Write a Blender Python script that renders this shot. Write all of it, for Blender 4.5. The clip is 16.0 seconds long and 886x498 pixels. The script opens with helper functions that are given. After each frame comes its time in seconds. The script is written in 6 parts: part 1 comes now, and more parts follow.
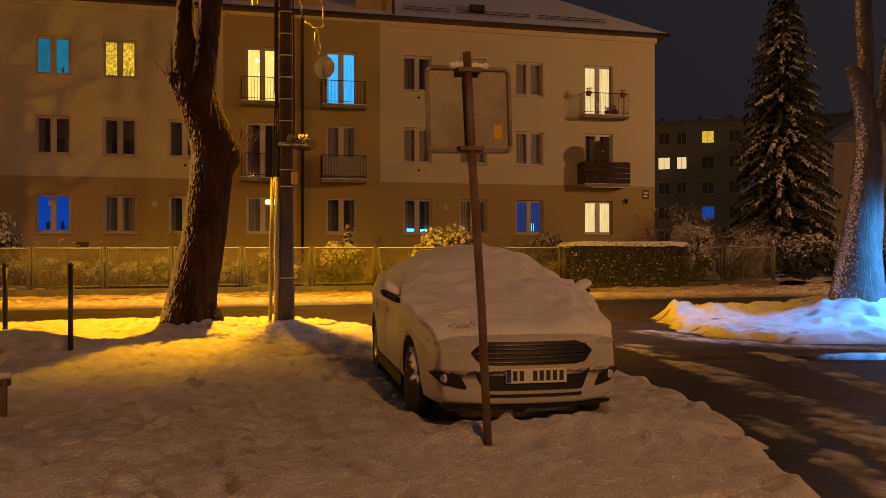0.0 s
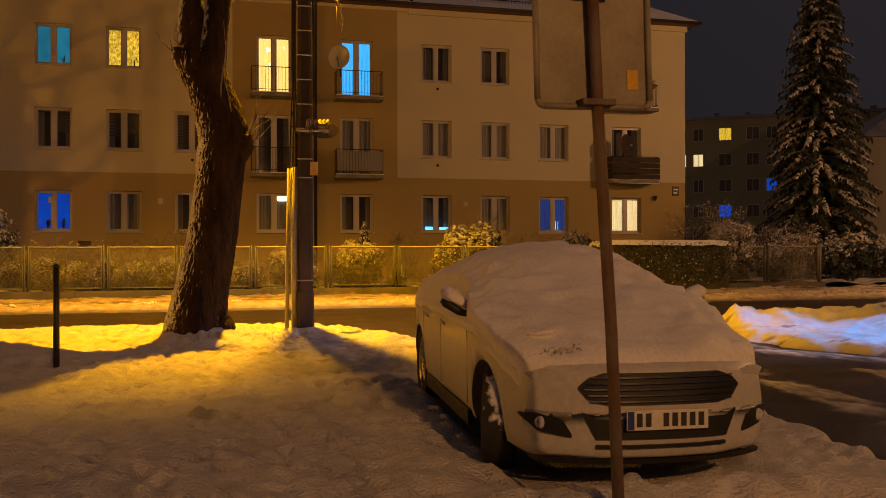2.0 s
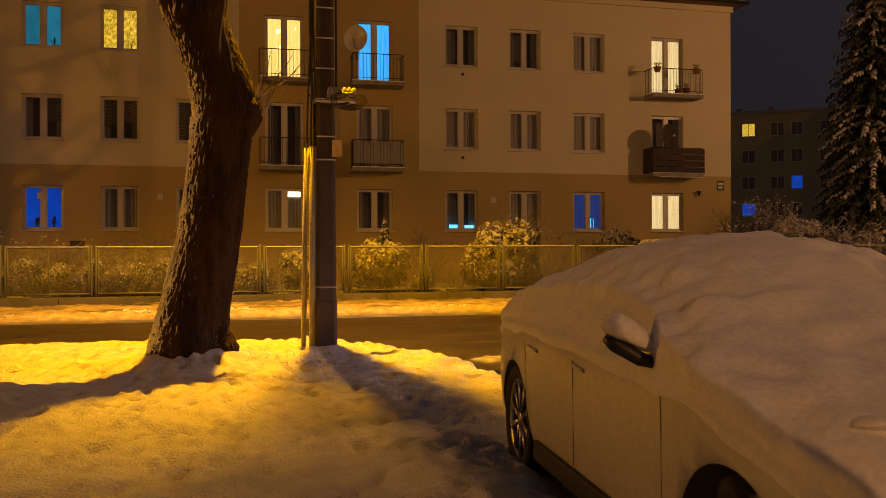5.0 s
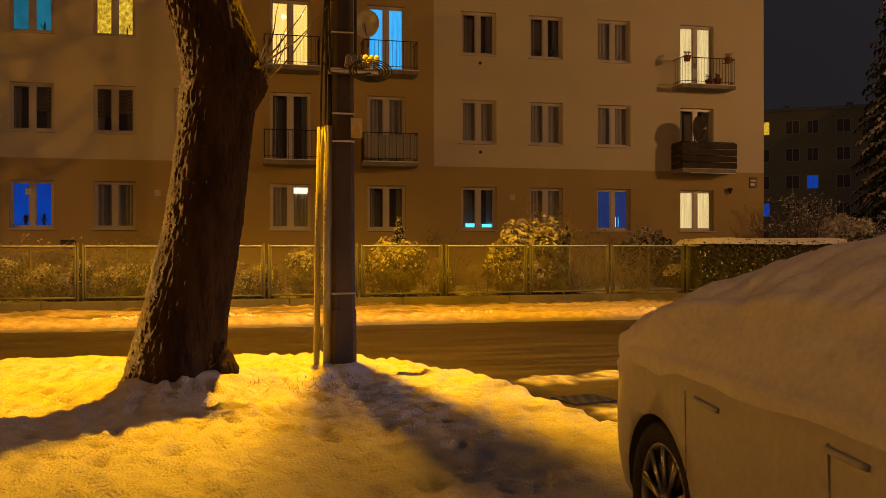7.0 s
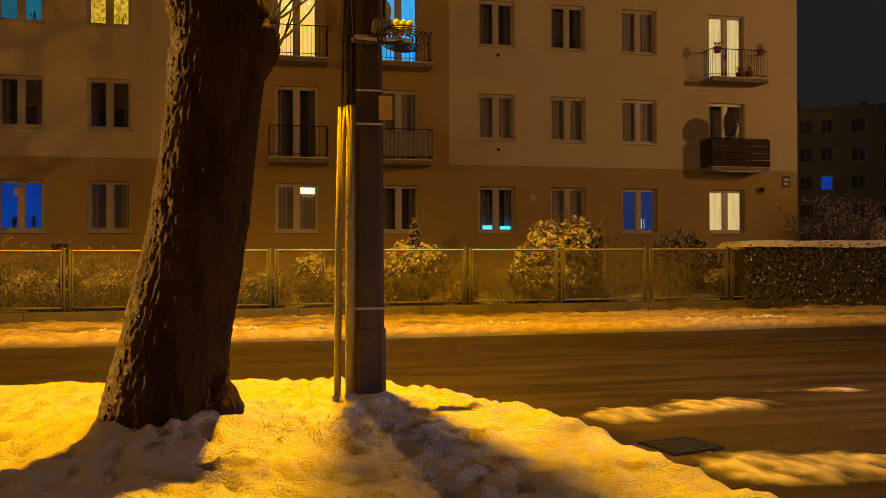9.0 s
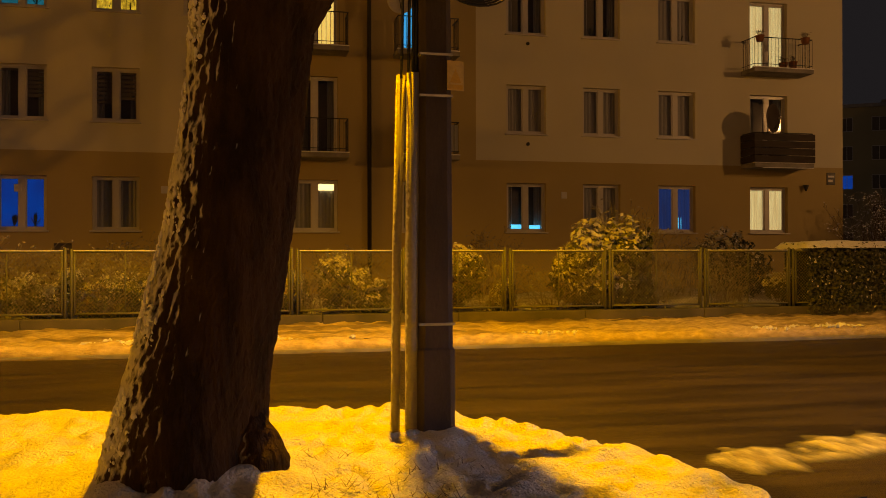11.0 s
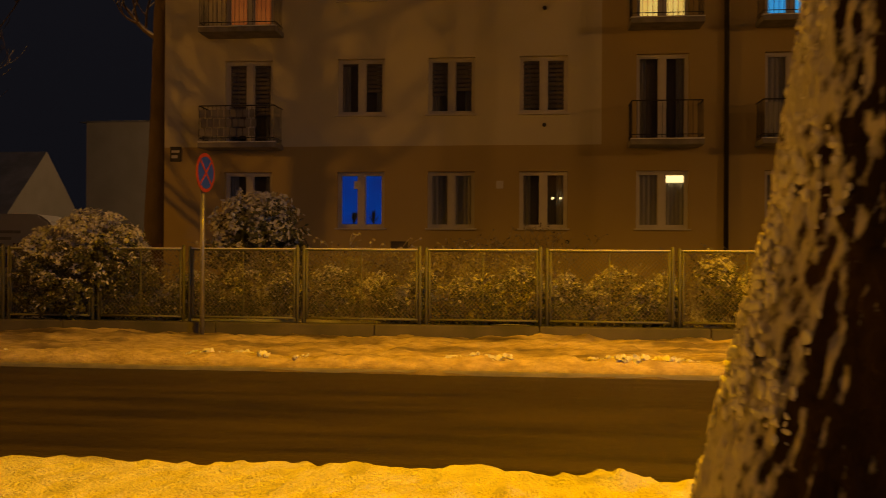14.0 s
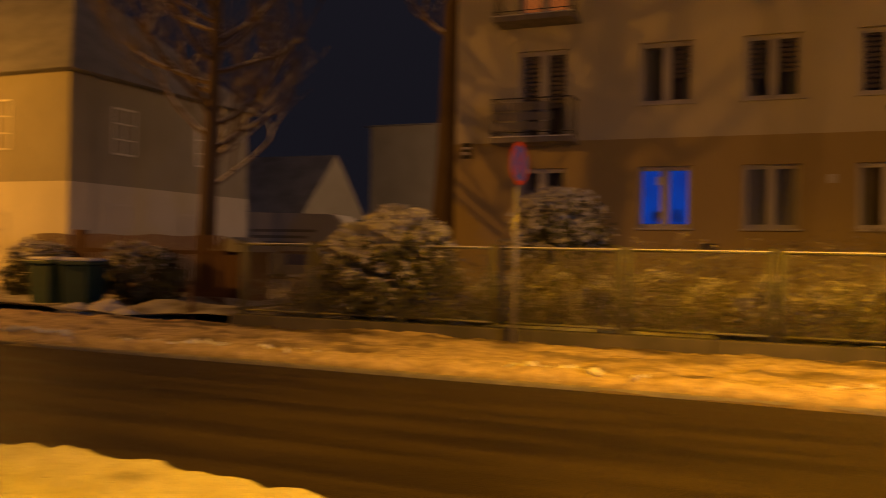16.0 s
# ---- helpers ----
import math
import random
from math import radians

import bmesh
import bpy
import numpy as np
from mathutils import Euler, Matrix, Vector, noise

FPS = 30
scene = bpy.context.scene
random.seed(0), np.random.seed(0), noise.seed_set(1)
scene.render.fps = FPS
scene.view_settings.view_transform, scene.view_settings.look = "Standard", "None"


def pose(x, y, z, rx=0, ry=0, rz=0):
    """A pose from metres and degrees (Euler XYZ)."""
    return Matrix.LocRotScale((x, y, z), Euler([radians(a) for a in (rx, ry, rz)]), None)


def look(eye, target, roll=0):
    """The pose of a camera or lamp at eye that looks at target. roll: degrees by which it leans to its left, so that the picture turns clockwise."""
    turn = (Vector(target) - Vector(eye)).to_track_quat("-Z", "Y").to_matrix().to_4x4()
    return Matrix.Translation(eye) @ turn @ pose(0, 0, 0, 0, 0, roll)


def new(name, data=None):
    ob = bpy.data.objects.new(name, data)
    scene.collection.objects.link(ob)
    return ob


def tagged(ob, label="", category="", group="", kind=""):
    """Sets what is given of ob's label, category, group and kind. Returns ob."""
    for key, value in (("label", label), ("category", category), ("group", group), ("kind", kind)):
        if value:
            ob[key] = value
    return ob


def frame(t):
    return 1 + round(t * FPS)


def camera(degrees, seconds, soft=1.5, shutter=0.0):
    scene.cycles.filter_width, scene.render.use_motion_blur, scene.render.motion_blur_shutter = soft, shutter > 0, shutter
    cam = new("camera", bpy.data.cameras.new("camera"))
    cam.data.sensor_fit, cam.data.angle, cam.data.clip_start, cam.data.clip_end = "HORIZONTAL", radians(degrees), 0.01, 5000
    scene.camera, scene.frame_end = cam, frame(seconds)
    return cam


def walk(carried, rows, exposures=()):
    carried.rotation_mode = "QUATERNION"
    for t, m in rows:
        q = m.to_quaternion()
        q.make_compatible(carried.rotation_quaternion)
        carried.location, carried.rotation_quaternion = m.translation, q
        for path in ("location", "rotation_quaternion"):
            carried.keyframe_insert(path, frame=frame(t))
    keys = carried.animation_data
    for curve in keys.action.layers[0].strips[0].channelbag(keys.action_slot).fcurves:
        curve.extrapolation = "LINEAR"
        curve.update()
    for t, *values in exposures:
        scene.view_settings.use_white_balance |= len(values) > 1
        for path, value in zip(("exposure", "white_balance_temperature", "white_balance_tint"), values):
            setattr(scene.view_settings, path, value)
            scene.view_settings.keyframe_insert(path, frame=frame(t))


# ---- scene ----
cam = camera(53.6, 16.0, soft=0.8, shutter=0.3)
# seconds, x, y, z, yaw, pitch, roll
ROWS = [
    (0.0, -0.132, 0.114, 1.464, -14.74, -0.04, -0.10),
    (0.5, -0.144, 0.585, 1.465, -14.56, -0.01, -0.10),
    (1.0, -0.174, 1.082, 1.462, -14.47, -0.01, -0.10),
    (1.5, -0.172, 1.512, 1.455, -14.39, -0.01, -0.10),
    (2.0, -0.168, 2.018, 1.453, -14.27, -0.07, -0.10),
    (2.5, -0.143, 2.475, 1.461, -14.18, -0.07, -0.10),
    (3.0, -0.134, 2.959, 1.471, -14.06, -0.07, -0.10),
    (3.5, -0.121, 3.429, 1.467, -14.04, -0.07, -0.10),
    (4.0, -0.099, 3.991, 1.442, -13.91, -0.07, -0.10),
    (6.5, -0.008, 6.479, 1.416, -13.56, 0.04, -0.20),
    (7.0, 0.002, 7.019, 1.405, -13.48, 0.04, -0.10),
    (7.5, 0.004, 7.455, 1.409, -13.42, 0.13, -0.20),
    (8.0, 0.015, 7.931, 1.415, -13.35, 0.10, -0.20),
    (8.5, 0.011, 8.397, 1.425, -13.33, 0.22, -0.20),
    (11.0, -0.210, 10.558, 1.450, -12.92, 0.24, -0.10),
    (11.5, -0.298, 10.973, 1.472, -11.51, 0.24, -0.00),
    (12.0, -0.387, 11.375, 1.472, -8.19, 0.26, 0.10),
    (12.5, -0.566, 11.692, 1.463, -4.47, 0.26, 0.20),
    (13.0, -0.794, 12.225, 1.458, -0.43, 0.23, 0.40),
    (13.5, -1.103, 12.689, 1.459, 2.06, 0.17, 0.30),
    (14.0, -1.377, 13.136, 1.460, 5.97, 0.17, 0.30),
    (14.5, -1.697, 13.624, 1.455, 9.67, 0.15, 0.50),
    (15.0, -2.031, 13.935, 1.460, 12.92, 0.16, 0.60),
    (15.5, -2.339, 14.194, 1.459, 16.17, 0.11, 0.70),
    (15.9, -2.594, 14.520, 1.414, 18.52, 0.17, 1.10),
    (16.0, -2.664, 14.590, 1.414, 22.82, 0.17, 1.10),
]
walk(cam, [(t, pose(x, y, z, 0, 0, yaw) @ pose(0, 0, 0, 90 + pitch) @ pose(0, 0, 0, 0, 0, roll)) for t, x, y, z, yaw, pitch, roll in ROWS],
     [(0.0, 0.05, 6650, 11), (4.0, 0.0, 6700, 11), (7.0, -0.15, 6800, 7), (8.5, -0.3, 7000, 5), (11.0, -0.55, 7400, 2), (13.0, -0.70, 7500, -3), (14.5, -0.88, 7000, 11), (15.5, -0.80, 6900, 15), (16.0, -0.30, 6850, 15)])

# ---------------------------------------------------------------- world and lamps
world = bpy.data.worlds.new("night")
scene.world = world
world.use_nodes = True
wn = world.node_tree.nodes
wbg = wn["Background"]
wtc = wn.new("ShaderNodeTexCoord")
wsep = wn.new("ShaderNodeSeparateXYZ")
wramp = wn.new("ShaderNodeValToRGB")
world.node_tree.links.new(wtc.outputs["Generated"], wsep.inputs[0])
world.node_tree.links.new(wsep.outputs[0], wramp.inputs[0])
world.node_tree.links.new(wramp.outputs[0], wbg.inputs[0])
wramp.color_ramp.elements[0].position, wramp.color_ramp.elements[0].color = 0.0, (0.0085, 0.0082, 0.0125, 1)
wramp.color_ramp.elements[1].position, wramp.color_ramp.elements[1].color = 1.0, (0.0210, 0.0175, 0.0200, 1)
wsq = wn.new("ShaderNodeMath")  # sky made brighter overhead, out of view, to lift the ambient fill
wsq.operation = "MULTIPLY"
world.node_tree.links.new(wsep.outputs[2], wsq.inputs[0])
world.node_tree.links.new(wsep.outputs[2], wsq.inputs[1])
wgain = wn.new("ShaderNodeMath")
wgain.operation = "MULTIPLY_ADD"
wgain.inputs[1].default_value, wgain.inputs[2].default_value = 2.2, 1.0
world.node_tree.links.new(wsq.outputs[0], wgain.inputs[0])
world.node_tree.links.new(wgain.outputs[0], wbg.inputs[1])


def lamp(name, kind, place, target, watts, colour, size=0.25, cone=150.0, blend=0.92):
    data = bpy.data.lights.new(name, kind)
    data.energy, data.color = watts, colour
    data.shadow_soft_size = size
    if kind == "SPOT":
        data.spot_size, data.spot_blend = radians(cone), blend
    ob = new(name, data)
    ob.matrix_world = look(place, target)
    return ob


SODIUM = (1.0, 0.405, 0.006)
PINKISH = (1.0, 0.47, 0.17)
LAMP_NEAR = (1.20, 18.20, 8.80)
LAMP_BACK = (3.1, -8.5, 7.5)
LAMP_RIGHT = (29.0, 17.5, 8.5)
FILL_FAR = (32.0, 66.0, 8.5)
LAMP_LEFT = (-27.5, 23.8, 6.4)
FILL_YARD = (-10.6, 52.0, 7.5)
lamp("lamp_light_near", "SPOT", LAMP_NEAR, (1.25, 20.2, 0), 12200, (1.0, 0.438, 0.0), 0.09, 124, 0.65)
lamp("lamp_light_back", "SPOT", LAMP_BACK, (2.4, 6.0, 0), 3600, (1.0, 0.44, 0.135), 0.2, 165)
lamp("lamp_light_right", "POINT", LAMP_RIGHT, (28.0, 19.5, 0), 5600, PINKISH, 0.16)
# added fill for the far block, hidden behind the flats; no lamp known
lamp("fill_light_far", "POINT", FILL_FAR, (0, 0, 0), 900, (1.0, 0.62, 0.32), 0.16)
lamp("lamp_light_left", "POINT", LAMP_LEFT, (-23.5, 25.0, 0), 7000, (1.0, 0.40, 0.035), 0.16)
# added unseen light that brightens the left house wall, van and shed
lamp("fill_light_yard", "POINT", FILL_YARD, (0, 0, 0), 3300, (1.0, 0.56, 0.26), 0.16)
# unseen blue source, inferred from the blue on the limed tree and snow
lamp("blue_light_unseen", "SPOT", (13.4, 11.9, 2.3), (10.9, 14.1, 0.2), 3200, (0.05, 0.34, 1.0), 0.3, 88)

# ---------------------------------------------------------------- materials
MATS = {}


def mat(name, base, rough=0.6, metal=0.0, spots=None, scale=8.0, amount=0.5, fine=60.0, bump=0.3, spread=0.15, coat=0.0,
        emit=None, power=0.0, depth=0.02, stretch=(1, 1, 1), spec=0.5, rough_var=0.15):
    """Procedural surface: base colour mixed with a second one by a coarse noise, grain and bump by a fine one."""
    m = bpy.data.materials.new(name)
    m.use_nodes = True
    nt = m.node_tree
    nd, lk = nt.nodes, nt.links
    b = nd["Principled BSDF"]
    tc = nd.new("ShaderNodeTexCoord")
    mp = nd.new("ShaderNodeMapping")
    mp.inputs["Scale"].default_value = stretch
    lk.new(tc.outputs["Object"], mp.inputs[0])
    n1, n2 = nd.new("ShaderNodeTexNoise"), nd.new("ShaderNodeTexNoise")
    n1.inputs["Scale"].default_value, n1.inputs["Detail"].default_value = scale, 6
    n2.inputs["Scale"].default_value, n2.inputs["Detail"].default_value = fine, 5
    lk.new(mp.outputs[0], n1.inputs[0])
    lk.new(mp.outputs[0], n2.inputs[0])
    ramp = nd.new("ShaderNodeMapRange")
    ramp.inputs[1].default_value, ramp.inputs[2].default_value = 0.5 - spread, 0.5 + spread
    ramp.inputs[4].default_value = amount
    lk.new(n1.outputs[0], ramp.inputs[0])
    mix = nd.new("ShaderNodeMix")
    mix.data_type = "RGBA"
    mix.inputs["A"].default_value = (*base, 1)
    mix.inputs["B"].default_value = (*(spots or [c * 0.7 for c in base]), 1)
    lk.new(ramp.outputs[0], mix.inputs["Factor"])
    grain = nd.new("ShaderNodeMix")
    grain.data_type, grain.blend_type = "RGBA", "MULTIPLY"
    grain.inputs["Factor"].default_value = 0.35
    lk.new(mix.outputs["Result"], grain.inputs["A"])
    lk.new(n2.outputs[0], grain.inputs["B"])
    bright = nd.new("ShaderNodeMix")
    bright.data_type, bright.blend_type = "RGBA", "MULTIPLY"
    bright.inputs["Factor"].default_value = 1.0
    bright.inputs["B"].default_value = (1.18, 1.18, 1.18, 1)
    lk.new(grain.outputs["Result"], bright.inputs["A"])
    lk.new(bright.outputs["Result"], b.inputs["Base Color"])
    rr = nd.new("ShaderNodeMapRange")
    rr.inputs[3].default_value, rr.inputs[4].default_value = max(0.02, rough - rough_var), min(1.0, rough + rough_var)
    lk.new(n1.outputs[0], rr.inputs[0])
    lk.new(rr.outputs[0], b.inputs["Roughness"])
    b.inputs["Metallic"].default_value = metal
    b.inputs["Specular IOR Level"].default_value = spec
    b.inputs["Coat Weight"].default_value = coat
    if bump:
        bp = nd.new("ShaderNodeBump")
        bp.inputs["Strength"].default_value, bp.inputs["Distance"].default_value = bump, depth
        lk.new(n2.outputs[0], bp.inputs["Height"])
        lk.new(bp.outputs[0], b.inputs["Normal"])
    if emit:
        b.inputs["Emission Color"].default_value = (*emit, 1)
        b.inputs["Emission Strength"].default_value = power
    MATS[name] = m
    return m


def snowy(m, direction, low, high, scale=9.0, colour=(0.82, 0.83, 0.86), weight=0.55, stretch=(1, 1, 1)):
    """Snow caught on the faces of a material that look a given way, broken up by noise."""
    nd, lk = m.node_tree.nodes, m.node_tree.links
    b = nd["Principled BSDF"]
    source = b.inputs["Base Color"].links[0].from_socket
    geo = nd.new("ShaderNodeNewGeometry")
    dot = nd.new("ShaderNodeVectorMath")
    dot.operation = "DOT_PRODUCT"
    dot.inputs[1].default_value = Vector(direction).normalized()
    lk.new(geo.outputs["Normal"], dot.inputs[0])
    tc = nd.new("ShaderNodeTexCoord")
    ns = nd.new("ShaderNodeTexNoise")
    ns.inputs["Scale"].default_value, ns.inputs["Detail"].default_value = scale, 5
    mp = nd.new("ShaderNodeMapping")
    mp.inputs["Scale"].default_value = stretch
    lk.new(tc.outputs["Object"], mp.inputs[0])
    lk.new(mp.outputs[0], ns.inputs[0])
    add = nd.new("ShaderNodeMath")
    add.operation = "MULTIPLY_ADD"
    add.inputs[1].default_value = weight * 2
    lk.new(ns.outputs[0], add.inputs[0])
    lk.new(dot.outputs["Value"], add.inputs[2])
    mr = nd.new("ShaderNodeMapRange")
    mr.inputs[1].default_value, mr.inputs[2].default_value = low + weight, high + weight
    lk.new(add.outputs[0], mr.inputs[0])
    mix = nd.new("ShaderNodeMix")
    mix.data_type = "RGBA"
    mix.inputs["B"].default_value = (*colour, 1)
    lk.new(mr.outputs[0], mix.inputs["Factor"])
    lk.new(source, mix.inputs["A"])
    lk.new(mix.outputs["Result"], b.inputs["Base Color"])
    return m


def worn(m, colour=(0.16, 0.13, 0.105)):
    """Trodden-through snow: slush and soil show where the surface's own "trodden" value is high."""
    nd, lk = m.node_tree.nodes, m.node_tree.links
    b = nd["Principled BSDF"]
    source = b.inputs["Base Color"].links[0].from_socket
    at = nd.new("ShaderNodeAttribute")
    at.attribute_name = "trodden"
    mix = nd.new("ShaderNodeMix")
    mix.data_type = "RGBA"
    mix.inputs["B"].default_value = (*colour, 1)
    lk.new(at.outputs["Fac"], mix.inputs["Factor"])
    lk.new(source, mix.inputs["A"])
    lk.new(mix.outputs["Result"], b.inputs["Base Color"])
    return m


# trodden snow whose base colour also holds the warm tint of the lamplight
PAVE = worn(mat("trodden_lamp_tinted_snow", (0.72, 0.58, 0.38), 0.7, spots=(0.34, 0.25, 0.14), scale=10.0, amount=0.75, fine=34, bump=1.0, depth=0.04, spread=0.16, stretch=(0.5, 1.3, 1)), (0.09, 0.065, 0.045))
# yellowed base: part of the sodium light's tint is put into the colour
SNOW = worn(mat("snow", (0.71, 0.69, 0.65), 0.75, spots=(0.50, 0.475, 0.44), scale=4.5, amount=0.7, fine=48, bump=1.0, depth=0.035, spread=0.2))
SNOW_CAR = mat("fresh_snow", (0.81, 0.80, 0.79), 0.8, spots=(0.70, 0.69, 0.67), scale=3, amount=0.4, fine=38, bump=0.35, depth=0.012)
SLUSH = worn(mat("slushy_snow", (0.60, 0.57, 0.51), 0.6, spots=(0.22, 0.19, 0.15), scale=4.5, amount=0.9, fine=26, bump=0.8, depth=0.03, spread=0.12, stretch=(1.6, 0.5, 1)), (0.035, 0.032, 0.030))
ASPHALT = mat("wet_asphalt", (0.019, 0.014, 0.011), 0.48, spots=(0.056, 0.041, 0.030), scale=1.6, amount=0.8, fine=45, bump=1.0, depth=0.02, spread=0.14, stretch=(0.22, 1.6, 1), rough_var=0.26, spec=0.28)
WATER = mat("puddle_water", (0.012, 0.012, 0.014), 0.06, scale=3, fine=12, bump=0.05, rough_var=0.03)
GARDEN = mat("garden_snow", (0.55, 0.54, 0.53), 0.8, spots=(0.10, 0.08, 0.05), scale=1.6, amount=0.85, fine=18, bump=0.7, depth=0.04)
STUCCO = mat("cream_render", (0.57, 0.53, 0.39), 0.85, spots=(0.49, 0.455, 0.335), scale=0.5, amount=0.7, fine=90, bump=0.25, depth=0.01, spread=0.25)
STUCCO_DARK = mat("ochre_render", (0.40, 0.31, 0.13), 0.85, spots=(0.33, 0.255, 0.11), scale=0.5, amount=0.7, fine=90, bump=0.25, depth=0.01, spread=0.25)
WHITE_PVC = mat("white_plastic", (0.50, 0.48, 0.46), 0.35, scale=4, amount=0.15, fine=40, bump=0.03)
ROOF = snowy(mat("roof_tile", (0.16, 0.08, 0.06), 0.7, scale=5, fine=30, bump=0.4), (0, 0, 1), 0.05, 0.45, 2.5, (0.80, 0.79, 0.80), 0.3)
CONCRETE = mat("weathered_concrete", (0.27, 0.25, 0.22), 0.85, spots=(0.14, 0.13, 0.11), scale=3.5, amount=0.6, fine=70, bump=0.5, depth=0.01)
PLINTH = mat("plinth_concrete", (0.115, 0.10, 0.075), 0.9, spots=(0.05, 0.05, 0.033), scale=1.6, amount=0.7, fine=50, bump=0.5)
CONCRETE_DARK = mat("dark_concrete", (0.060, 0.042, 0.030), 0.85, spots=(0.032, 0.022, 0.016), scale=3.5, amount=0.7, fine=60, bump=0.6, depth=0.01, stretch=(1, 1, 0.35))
ROOF_SNOW = mat("snowy_roof", (0.26, 0.26, 0.28), 0.8, spots=(0.13, 0.13, 0.14), scale=1.2, amount=0.6, fine=14, bump=0.5)
IRON = mat("dark_iron", (0.05, 0.047, 0.043), 0.5, metal=0.6, scale=12, fine=80, bump=0.1)
GALV = mat("galvanised_steel", (0.36, 0.36, 0.35), 0.45, metal=0.7, spots=(0.22, 0.2, 0.18), scale=9, fine=90, bump=0.1)
FENCE = mat("green_fence_paint", (0.105, 0.115, 0.07), 0.55, metal=0.0, spots=(0.16, 0.13, 0.08), scale=7, fine=60, bump=0.2)
WIRE = mat("fence_wire", (0.25, 0.23, 0.17), 0.5, metal=0.3, scale=6, fine=60, bump=0.0)
BARK = mat("tree_bark", (0.052, 0.029, 0.016), 0.95, spots=(0.022, 0.014, 0.009), scale=7, amount=0.9, fine=26, bump=1.0, depth=0.05, stretch=(1, 1, 0.28), spread=0.1, spec=0.15)
snowy(BARK, (-0.97, -0.12, 0.20), 0.72, 0.92, 20.0, (0.62, 0.60, 0.56), 0.45, (1, 1, 0.6))
BARK_FAR = snowy(mat("grey_bark", (0.10, 0.07, 0.045), 0.95, scale=6, fine=30, bump=0.8, stretch=(1, 1, 0.3)), (-0.2, 0, 1), 0.35, 0.6, 5.0, weight=0.4)
BARK_LIME = snowy(mat("limed_bark", (0.11, 0.10, 0.09), 0.9, spots=(0.06, 0.05, 0.04), scale=8, amount=0.8, fine=30, bump=0.9, depth=0.03, stretch=(1, 1, 0.25)), (-0.98, -0.1, 0.12), 0.90, 1.12, 26.0, weight=0.5)
LEAF = mat("evergreen_leaf", (0.075, 0.085, 0.035), 0.6, spots=(0.10, 0.085, 0.04), scale=3, amount=0.6, fine=20, bump=0.0)
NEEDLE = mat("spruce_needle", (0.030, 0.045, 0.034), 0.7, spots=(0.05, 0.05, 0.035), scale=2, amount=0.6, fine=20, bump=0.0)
LEAF_SNOW = mat("snow_on_leaves", (0.66, 0.65, 0.63), 0.8, spots=(0.36, 0.33, 0.29), scale=5, amount=0.6, fine=30, bump=0.2)
TWIG = mat("brown_twig", (0.085, 0.058, 0.034), 0.85, spots=(0.50, 0.47, 0.42), scale=5, amount=0.75, fine=30, bump=0.0)
PAINT = mat("white_car_paint", (0.52, 0.515, 0.50), 0.48, spots=(0.45, 0.44, 0.42), scale=2.0, amount=0.5, fine=30, bump=0.06, coat=0.12, rough_var=0.12)
BLACK_PLASTIC = mat("black_plastic", (0.018, 0.018, 0.019), 0.5, scale=10, fine=90, bump=0.1)
RUBBER = snowy(mat("tyre_rubber", (0.018, 0.017, 0.016), 0.85, spots=(0.05, 0.045, 0.04), scale=14, fine=90, bump=0.4), (-0.2, -0.75, 0.6), 0.86, 0.98, 11, weight=0.4)
ALLOY = mat("alloy_rim", (0.38, 0.38, 0.38), 0.3, metal=0.9, scale=10, fine=60, bump=0.05)
CHROME = mat("chrome_strip", (0.55, 0.55, 0.55), 0.18, metal=1.0, scale=10, fine=60, bump=0.0)
LENS = mat("lamp_lens", (0.55, 0.55, 0.55), 0.1, scale=30, fine=90, bump=0.1, coat=1.0)
PLATE_WHITE = mat("plate_white", (0.70, 0.68, 0.62), 0.4, scale=12, amount=0.35, fine=60, bump=0.05)
PLATE_INK = mat("plate_ink", (0.03, 0.03, 0.03), 0.5, fine=60, bump=0.0)
PLATE_BLUE = mat("plate_blue", (0.02, 0.04, 0.28), 0.4, fine=60, bump=0.0)
SIGN_BACK = mat("grey_sign_back", (0.27, 0.245, 0.19), 0.6, metal=0.15, spots=(0.19, 0.17, 0.13), scale=6, amount=0.6, fine=40, bump=0.12)
RUST = mat("rusty_steel", (0.16, 0.135, 0.11), 0.75, metal=0.2, spots=(0.11, 0.05, 0.022), scale=7, amount=0.9, fine=50, bump=0.4, stretch=(1, 1, 0.4))
PLATE_YELLOW = mat("yellow_plate", (0.60, 0.42, 0.10), 0.5, scale=20, fine=60, bump=0.0)
DARK_BOARD = mat("dark_stained_board", (0.040, 0.026, 0.018), 0.8, spots=(0.022, 0.015, 0.011), scale=7, amount=0.7, fine=40, bump=0.3, stretch=(0.3, 1, 1))
YELLOW = mat("yellow_sticker", (0.62, 0.36, 0.02), 0.5, fine=60, bump=0.0)
RED = mat("sign_red", (0.50, 0.06, 0.035), 0.5, fine=40, bump=0.0)
BLUE = mat("sign_blue", (0.03, 0.10, 0.80), 0.5, fine=40, bump=0.0)
CABLE = mat("black_cable", (0.02, 0.02, 0.02), 0.5, fine=60, bump=0.0)
CONDUIT = snowy(mat("plastic_conduit", (0.26, 0.235, 0.20), 0.6, scale=6, fine=40, bump=0.2), (-1, 0.2, 0.1), 0.5, 0.9, 30, weight=0.5)
BOX_GREEN = mat("green_bin_plastic", (0.03, 0.075, 0.06), 0.45, scale=8, fine=60, bump=0.1)
WOOD_FENCE = mat("red_brown_wood", (0.10, 0.042, 0.024), 0.75, spots=(0.06, 0.025, 0.015), scale=7, amount=0.7, fine=40, bump=0.3, stretch=(1, 1, 0.2))
